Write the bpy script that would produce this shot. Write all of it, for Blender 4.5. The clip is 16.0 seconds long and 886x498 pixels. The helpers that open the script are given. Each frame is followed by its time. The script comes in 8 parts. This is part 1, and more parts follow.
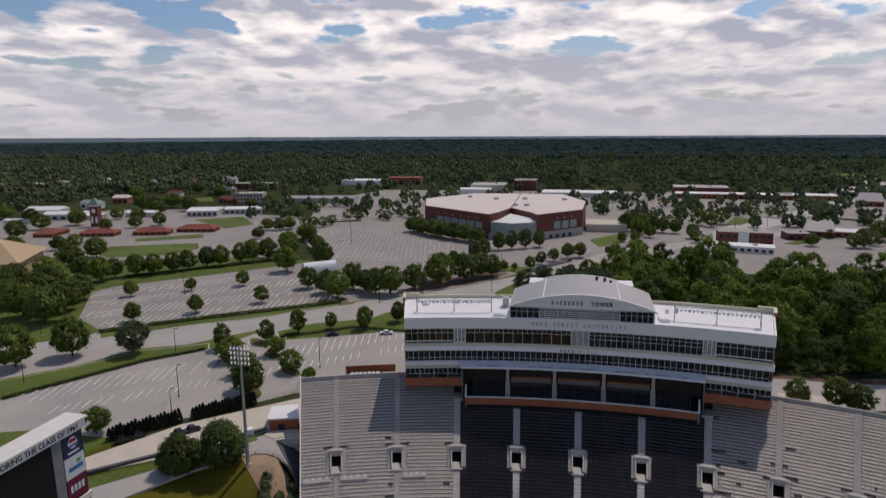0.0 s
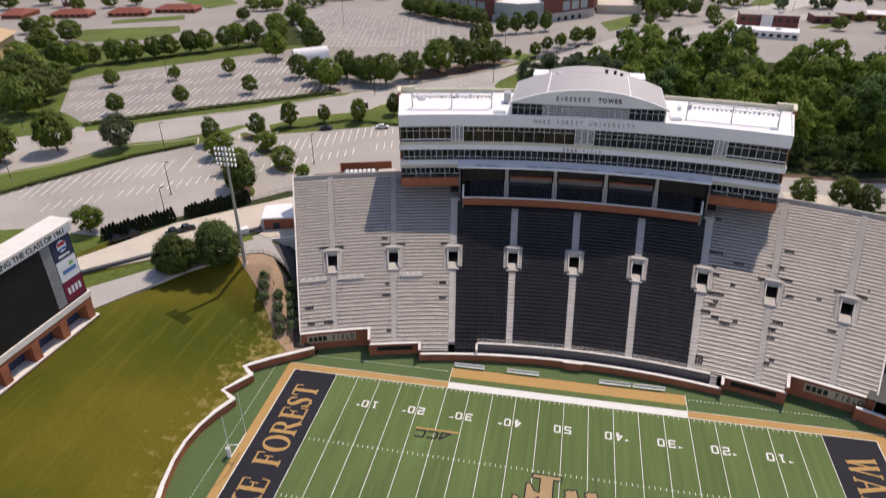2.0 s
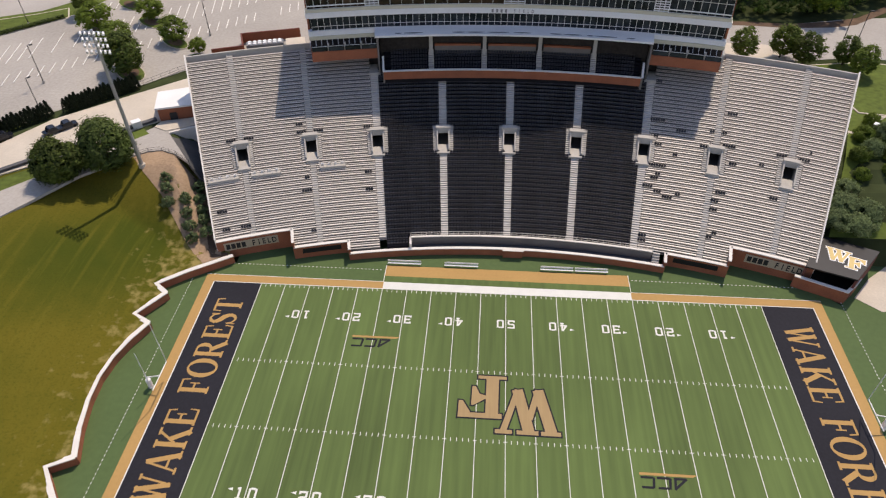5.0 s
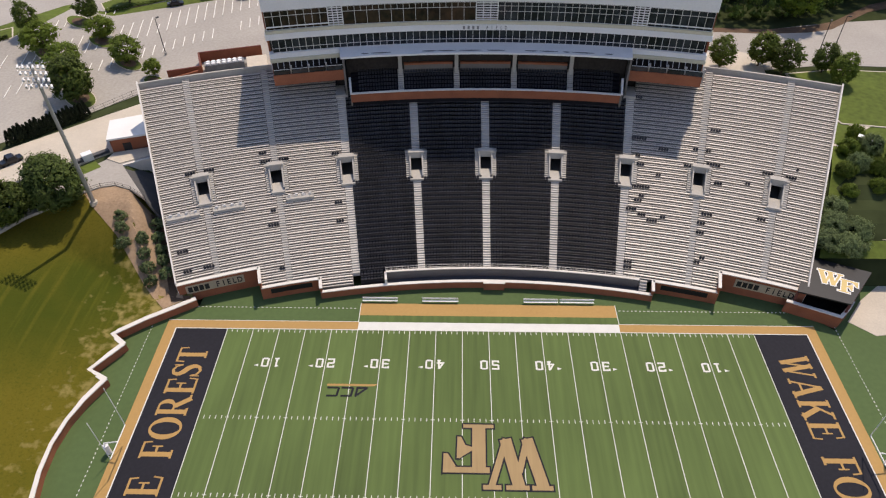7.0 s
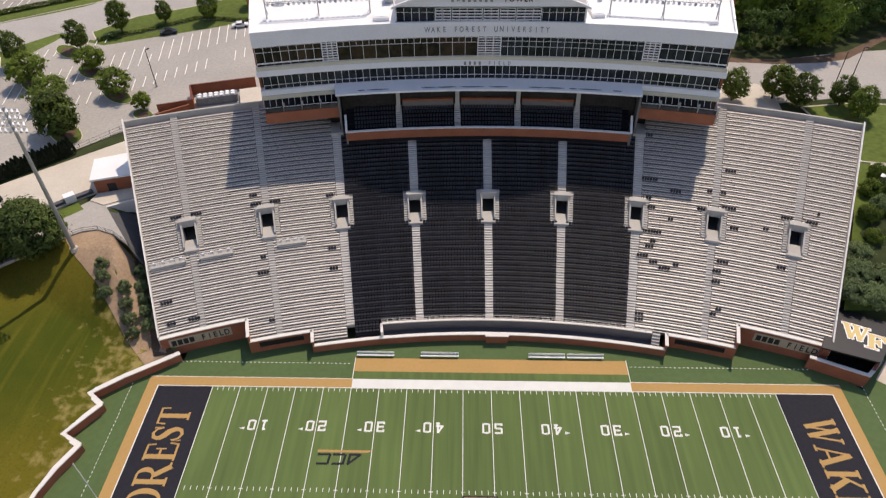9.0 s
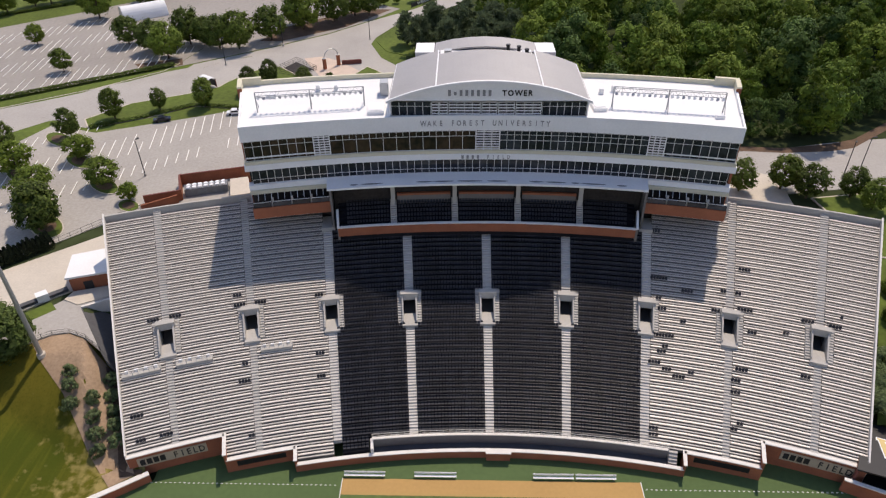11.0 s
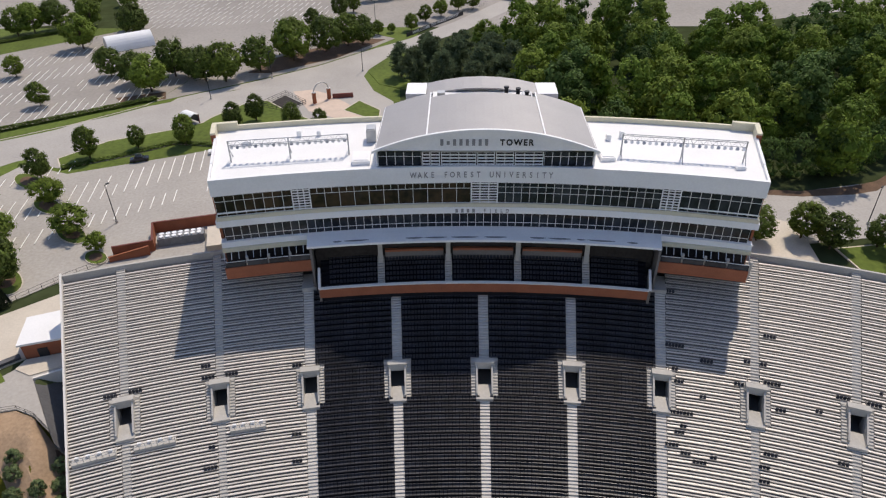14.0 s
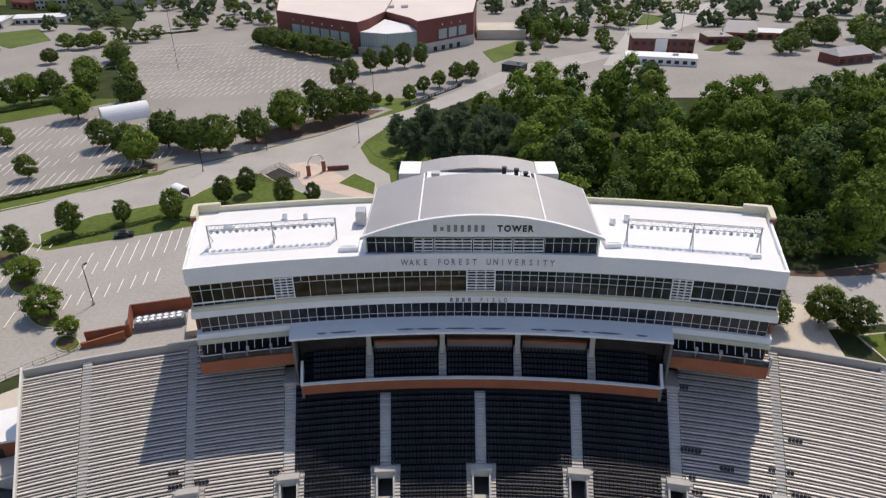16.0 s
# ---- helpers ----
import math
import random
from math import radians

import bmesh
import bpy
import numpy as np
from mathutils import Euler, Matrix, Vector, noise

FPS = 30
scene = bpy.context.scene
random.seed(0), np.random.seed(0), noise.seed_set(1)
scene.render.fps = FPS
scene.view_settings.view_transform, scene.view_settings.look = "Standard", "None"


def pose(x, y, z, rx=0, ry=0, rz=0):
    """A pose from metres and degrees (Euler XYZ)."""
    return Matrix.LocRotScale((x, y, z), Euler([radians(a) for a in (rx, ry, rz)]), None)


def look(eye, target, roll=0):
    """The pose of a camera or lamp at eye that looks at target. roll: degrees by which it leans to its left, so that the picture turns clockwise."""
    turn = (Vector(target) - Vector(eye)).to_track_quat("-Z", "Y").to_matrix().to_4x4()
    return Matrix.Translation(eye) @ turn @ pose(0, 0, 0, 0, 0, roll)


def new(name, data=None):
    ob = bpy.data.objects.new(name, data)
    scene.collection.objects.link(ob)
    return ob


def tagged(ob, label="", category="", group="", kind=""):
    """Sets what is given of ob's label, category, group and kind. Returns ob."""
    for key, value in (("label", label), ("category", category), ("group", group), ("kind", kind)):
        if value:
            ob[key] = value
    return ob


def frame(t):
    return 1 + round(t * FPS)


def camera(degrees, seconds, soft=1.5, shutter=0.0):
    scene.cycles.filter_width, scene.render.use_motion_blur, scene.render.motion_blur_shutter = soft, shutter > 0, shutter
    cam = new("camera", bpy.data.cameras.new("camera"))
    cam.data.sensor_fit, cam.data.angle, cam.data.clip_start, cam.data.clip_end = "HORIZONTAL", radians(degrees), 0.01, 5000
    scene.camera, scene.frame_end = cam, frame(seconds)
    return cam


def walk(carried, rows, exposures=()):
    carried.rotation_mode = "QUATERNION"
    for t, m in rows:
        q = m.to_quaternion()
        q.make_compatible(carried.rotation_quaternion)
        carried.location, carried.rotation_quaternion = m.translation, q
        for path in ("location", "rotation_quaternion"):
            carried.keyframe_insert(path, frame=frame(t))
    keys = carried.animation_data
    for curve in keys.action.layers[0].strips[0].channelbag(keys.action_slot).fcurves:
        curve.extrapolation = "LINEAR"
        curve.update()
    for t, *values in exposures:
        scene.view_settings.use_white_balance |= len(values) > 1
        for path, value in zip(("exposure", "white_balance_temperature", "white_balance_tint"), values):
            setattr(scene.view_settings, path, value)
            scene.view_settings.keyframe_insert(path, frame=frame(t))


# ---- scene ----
cam = camera(66.9, 16.0, soft=1.15, shutter=0.5)

PATH = [
    (0, (-2.201, -84.491, 89.092), (-2.583, -82.568, 88.7), -0.7),
    (0.5, (-2.318, -82.276, 89.179), (-2.697, -80.383, 88.657), -0.7),
    (1, (-2.492, -80.149, 89.238), (-2.865, -78.305, 88.559), -0.7),
    (1.5, (-2.667, -77.988, 89.22), (-3.029, -76.206, 88.386), -0.7),
    (2, (-2.892, -75.804, 89.17), (-3.241, -74.097, 88.188), -0.7),
    (2.5, (-3.047, -73.476, 89.175), (-3.382, -71.854, 88.054), -0.8),
    (3, (-3.175, -71.163, 89.224), (-3.495, -69.634, 87.975), -0.9),
    (3.5, (-3.346, -68.557, 89.369), (-3.654, -67.1, 88.034), -1.0),
    (4, (-3.574, -66.09, 89.522), (-3.865, -64.643, 88.173), -1.0),
    (4.5, (-3.866, -63.702, 89.677), (-4.094, -62.246, 88.326), -0.9),
    (5, (-4.537, -61.887, 89.051), (-4.656, -60.41, 87.708), -0.7),
    (7.5, (-5.634, -49.399, 89.851), (-5.675, -47.93, 88.493), -0.6),
    (8, (-5.459, -47.087, 89.859), (-5.505, -45.619, 88.501), -0.7),
    (8.5, (-5.251, -44.711, 89.826), (-5.301, -43.24, 88.472), -0.8),
    (9, (-5.243, -42.304, 89.747), (-5.294, -40.809, 88.421), -0.8),
    (9.5, (-5.105, -39.919, 89.588), (-5.158, -38.386, 88.305), -0.8),
    (10, (-5.176, -37.591, 89.325), (-5.228, -36.022, 88.086), -0.7),
    (10.2, (-5.222, -36.583, 89.248), (-5.272, -34.999, 88.028), -0.7),
    (12.5, (-4.34, -26.061, 88.88), (-4.392, -24.407, 87.757), -0.7),
    (13, (-4.384, -23.651, 88.726), (-4.434, -21.996, 87.604), -0.7),
    (13.5, (-4.378, -21.24, 88.607), (-4.425, -19.585, 87.485), -0.7),
    (14, (-4.053, -19.002, 88.374), (-4.103, -17.343, 87.259), -0.7),
    (14.5, (-3.866, -16.693, 88.167), (-3.916, -15.017, 87.077), -0.7),
    (15, (-3.725, -14.44, 88.066), (-3.775, -12.738, 87.017), -0.6),
    (15.5, (-3.381, -12.208, 88.094), (-3.433, -10.479, 87.09), -0.7),
    (16, (-3.146, -9.849, 88.167), (-3.199, -8.096, 87.206), -0.6),
]
walk(cam, [(t, look(eye, target, roll)) for t, eye, target, roll in PATH],
     [(0, -1.3, 6900, 18), (0.7, -0.97, 7000, 19), (1.6, -0.48, 7200, 20), (3.0, -0.44, 7400, 19), (8, -0.46, 7400, 17), (10, -0.46, 7300, 18), (13, -0.52, 7000, 15), (16, -0.55, 7000, 14)])

# ---- world, sun ----
SUN_EL, SUN_AZ = 57.5, 22.0          # azimuth from +y towards +x
world = bpy.data.worlds.new("sky")
scene.world = world
world.use_nodes = True


def build_sky():
    nt = world.node_tree
    nt.nodes.clear()
    out = nt.nodes.new("ShaderNodeOutputWorld")
    bg = nt.nodes.new("ShaderNodeBackground")
    sky = nt.nodes.new("ShaderNodeTexSky")
    sky.sky_type = "NISHITA"
    sky.sun_disc = False
    sky.sun_elevation = radians(SUN_EL)
    sky.sun_rotation = radians(SUN_AZ)
    sky.air_density, sky.dust_density, sky.altitude = 1.0, 1.5, 300
    co = nt.nodes.new("ShaderNodeTexCoord")
    sep = nt.nodes.new("ShaderNodeSeparateXYZ")
    nt.links.new(co.outputs["Generated"], sep.inputs[0])
    # cumulus in low layers, whose puffs flatten towards the horizon
    lift = nt.nodes.new("ShaderNodeMath"); lift.operation = "ADD"; lift.inputs[1].default_value = 0.7
    floor_ = nt.nodes.new("ShaderNodeMath"); floor_.operation = "MAXIMUM"; floor_.inputs[1].default_value = 0.0
    nt.links.new(sep.outputs["Z"], floor_.inputs[0]); nt.links.new(floor_.outputs[0], lift.inputs[0])
    flat_xy = nt.nodes.new("ShaderNodeVectorMath"); flat_xy.operation = "DIVIDE"
    both = nt.nodes.new("ShaderNodeCombineXYZ")
    for k in ("X", "Y", "Z"):
        nt.links.new(lift.outputs[0], both.inputs[k])
    nt.links.new(co.outputs["Generated"], flat_xy.inputs[0]); nt.links.new(both.outputs[0], flat_xy.inputs[1])
    mp = nt.nodes.new("ShaderNodeMapping")
    mp.inputs["Scale"].default_value = (2.7, 1.6, 9.5)
    mp.inputs["Location"].default_value = (3.3, 0.6, 0.0)
    nt.links.new(flat_xy.outputs[0], mp.inputs["Vector"])
    up = nt.nodes.new("ShaderNodeVectorMath"); up.operation = "ADD"
    up.inputs[1].default_value = (0.06, 0.0, 0.17)
    nt.links.new(mp.outputs[0], up.inputs[0])
    fields = []
    for src in (mp.outputs[0], up.outputs[0]):
        # round heads heaped on the broad shape of each cloud
        puff = nt.nodes.new("ShaderNodeTexVoronoi")
        puff.feature = "SMOOTH_F1"
        puff.inputs["Smoothness"].default_value = 0.35
        puff.inputs["Scale"].default_value, puff.inputs["Detail"].default_value, puff.inputs["Roughness"].default_value = 2.7, 4.0, 0.55
        nt.links.new(src, puff.inputs["Vector"])
        heads = nt.nodes.new("ShaderNodeMath"); heads.operation = "MULTIPLY_ADD"
        heads.inputs[1].default_value, heads.inputs[2].default_value = -0.26, 0.256
        nt.links.new(puff.outputs["Distance"], heads.inputs[0])
        heap = nt.nodes.new("ShaderNodeMath"); heap.operation = "ADD"
        nt.links.new(heads.outputs[0], heap.inputs[1])
        n = nt.nodes.new("ShaderNodeTexNoise")
        n.inputs["Scale"].default_value, n.inputs["Detail"].default_value, n.inputs["Roughness"].default_value = 1.7, 8.0, 0.46
        n.inputs["Distortion"].default_value = 0.0
        nt.links.new(src, n.inputs["Vector"])
        nt.links.new(n.outputs["Fac"], heap.inputs[0])
        fields.append(heap.outputs[0])
    over = nt.nodes.new("ShaderNodeMapRange")
    over.inputs["From Min"].default_value, over.inputs["From Max"].default_value = 0.10, 0.6
    over.inputs["To Min"].default_value, over.inputs["To Max"].default_value = -0.03, 0.2
    nt.links.new(sep.outputs["Z"], over.inputs["Value"])
    dens = nt.nodes.new("ShaderNodeMath"); dens.operation = "SUBTRACT"
    nt.links.new(fields[0], dens.inputs[0]); nt.links.new(over.outputs[0], dens.inputs[1])
    cover = nt.nodes.new("ShaderNodeMapRange")
    cover.inputs["From Min"].default_value, cover.inputs["From Max"].default_value = 0.41, 0.47
    nt.links.new(dens.outputs[0], cover.inputs["Value"])
    # tops are sunlit, undersides grey
    diff = nt.nodes.new("ShaderNodeMath"); diff.operation = "SUBTRACT"
    nt.links.new(fields[0], diff.inputs[0]); nt.links.new(fields[1], diff.inputs[1])
    lit = nt.nodes.new("ShaderNodeMapRange")
    lit.inputs["From Min"].default_value, lit.inputs["From Max"].default_value = -0.11, 0.12
    lit.inputs["To Min"].default_value, lit.inputs["To Max"].default_value = 1.0, 0.0
    nt.links.new(diff.outputs[0], lit.inputs["Value"])
    ramp = nt.nodes.new("ShaderNodeMix"); ramp.data_type = "RGBA"
    ramp.inputs["A"].default_value = (11.2, 12.4, 15.2, 1)
    ramp.inputs["B"].default_value = (28.5, 28.3, 28.0, 1)
    nt.links.new(lit.outputs[0], ramp.inputs["Factor"])
    mix = nt.nodes.new("ShaderNodeMix"); mix.data_type = "RGBA"
    nt.links.new(cover.outputs[0], mix.inputs["Factor"])
    gain = nt.nodes.new("ShaderNodeMix"); gain.data_type = "RGBA"; gain.blend_type = "MULTIPLY"
    gain.inputs["Factor"].default_value = 1.0
    gain.inputs["B"].default_value = (1.55, 2.0, 2.5, 1)
    nt.links.new(sky.outputs[0], gain.inputs["A"])
    nt.links.new(gain.outputs["Result"], mix.inputs["A"]); nt.links.new(ramp.outputs["Result"], mix.inputs["B"])
    # whitish haze low over the horizon
    hz = nt.nodes.new("ShaderNodeMapRange")
    hz.inputs["From Min"].default_value, hz.inputs["From Max"].default_value = -0.02, 0.11
    hz.inputs["To Min"].default_value, hz.inputs["To Max"].default_value = 0.9, 0.0
    nt.links.new(sep.outputs["Z"], hz.inputs["Value"])
    hmix = nt.nodes.new("ShaderNodeMix"); hmix.data_type = "RGBA"
    hmix.inputs["B"].default_value = (14.2, 14.9, 16.6, 1)
    nt.links.new(hz.outputs[0], hmix.inputs["Factor"])
    nt.links.new(mix.outputs["Result"], hmix.inputs["A"])
    nt.links.new(hmix.outputs["Result"], bg.inputs["Color"])
    bg.inputs["Strength"].default_value = 0.086
    nt.links.new(bg.outputs[0], out.inputs[0])


build_sky()
sun_data = bpy.data.lights.new("sun", "SUN")
sun_data.energy, sun_data.angle, sun_data.color = 5.0, radians(0.55), (1.0, 0.935, 0.83)
sun = new("sun", sun_data)
_e, _a = radians(SUN_EL), radians(SUN_AZ)
SUN_DIR = Vector((math.cos(_e) * math.sin(_a), math.cos(_e) * math.cos(_a), math.sin(_e)))
sun.matrix_world = look(SUN_DIR * 300, (0, 0, 0))

# ---- materials ----


def material(name, colour, rough=0.8, metal=0.0, vary=0.12, scale=0.5, fine=8.0, bump=0.0, random=0.0, island=0.0, tint=None, spec=0.3, thin=0.0, streak=None):
    """A procedural surface: base colour with stains at one scale and grain at another."""
    m = bpy.data.materials.new(name)
    m.use_nodes = True
    nt = m.node_tree
    b = nt.nodes["Principled BSDF"]
    b.inputs["Roughness"].default_value, b.inputs["Metallic"].default_value = rough, metal
    b.inputs["Specular IOR Level"].default_value = spec
    co = nt.nodes.new("ShaderNodeTexCoord")
    n1 = nt.nodes.new("ShaderNodeTexNoise")
    n1.inputs["Scale"].default_value, n1.inputs["Detail"].default_value = scale, 4
    n2 = nt.nodes.new("ShaderNodeTexNoise")
    n2.inputs["Scale"].default_value, n2.inputs["Detail"].default_value = fine, 3
    for n in (n1, n2):
        nt.links.new(co.outputs["Object"], n.inputs["Vector"])
    if streak:
        # grain drawn out along one direction, as mowing and brushing leave it
        sm = nt.nodes.new("ShaderNodeMapping")
        sm.inputs["Scale"].default_value = streak
        nt.links.new(co.outputs["Object"], sm.inputs["Vector"]); nt.links.new(sm.outputs[0], n2.inputs["Vector"])
    add = nt.nodes.new("ShaderNodeMath"); add.operation = "ADD"
    nt.links.new(n1.outputs["Fac"], add.inputs[0]); nt.links.new(n2.outputs["Fac"], add.inputs[1])
    last = add.outputs[0]
    centre = 1.0
    if random:
        oi = nt.nodes.new("ShaderNodeObjectInfo")
        r = nt.nodes.new("ShaderNodeMath"); r.operation = "MULTIPLY_ADD"
        r.inputs[1].default_value = random
        nt.links.new(oi.outputs["Random"], r.inputs[0]); nt.links.new(last, r.inputs[2])
        last, centre = r.outputs[0], centre + random / 2
    if island:
        ge = nt.nodes.new("ShaderNodeNewGeometry")
        r = nt.nodes.new("ShaderNodeMath"); r.operation = "MULTIPLY_ADD"
        r.inputs[1].default_value = island
        nt.links.new(ge.outputs["Random Per Island"], r.inputs[0]); nt.links.new(last, r.inputs[2])
        last, centre = r.outputs[0], centre + island / 2
    mr = nt.nodes.new("ShaderNodeMapRange")
    mr.clamp = False
    mr.inputs["From Min"].default_value, mr.inputs["From Max"].default_value = centre - 0.5, centre + 0.5
    nt.links.new(last, mr.inputs["Value"])
    lo = [max(0, c * (1 - 1.6 * vary)) for c in colour]
    hi = [min(1, c * (1 + 1.6 * vary)) for c in colour]
    if tint:
        hi = list(tint)
    mx = nt.nodes.new("ShaderNodeMix"); mx.data_type = "RGBA"
    mx.inputs["A"].default_value, mx.inputs["B"].default_value = (*lo, 1), (*hi, 1)
    nt.links.new(mr.outputs[0], mx.inputs["Factor"])
    nt.links.new(mx.outputs["Result"], b.inputs["Base Color"])
    if thin:
        # leaves let part of the light through
        tr = nt.nodes.new("ShaderNodeBsdfTranslucent")
        nt.links.new(mx.outputs["Result"], tr.inputs["Color"])
        ms = nt.nodes.new("ShaderNodeMixShader")
        ms.inputs[0].default_value = thin
        nt.links.new(b.outputs[0], ms.inputs[1]); nt.links.new(tr.outputs[0], ms.inputs[2])
        nt.links.new(ms.outputs[0], nt.nodes["Material Output"].inputs["Surface"])
    if bump:
        bp = nt.nodes.new("ShaderNodeBump")
        bp.inputs["Strength"].default_value, bp.inputs["Distance"].default_value = bump, 0.05
        nt.links.new(n2.outputs["Fac"], bp.inputs["Height"])
        nt.links.new(bp.outputs[0], b.inputs["Normal"])
    return m


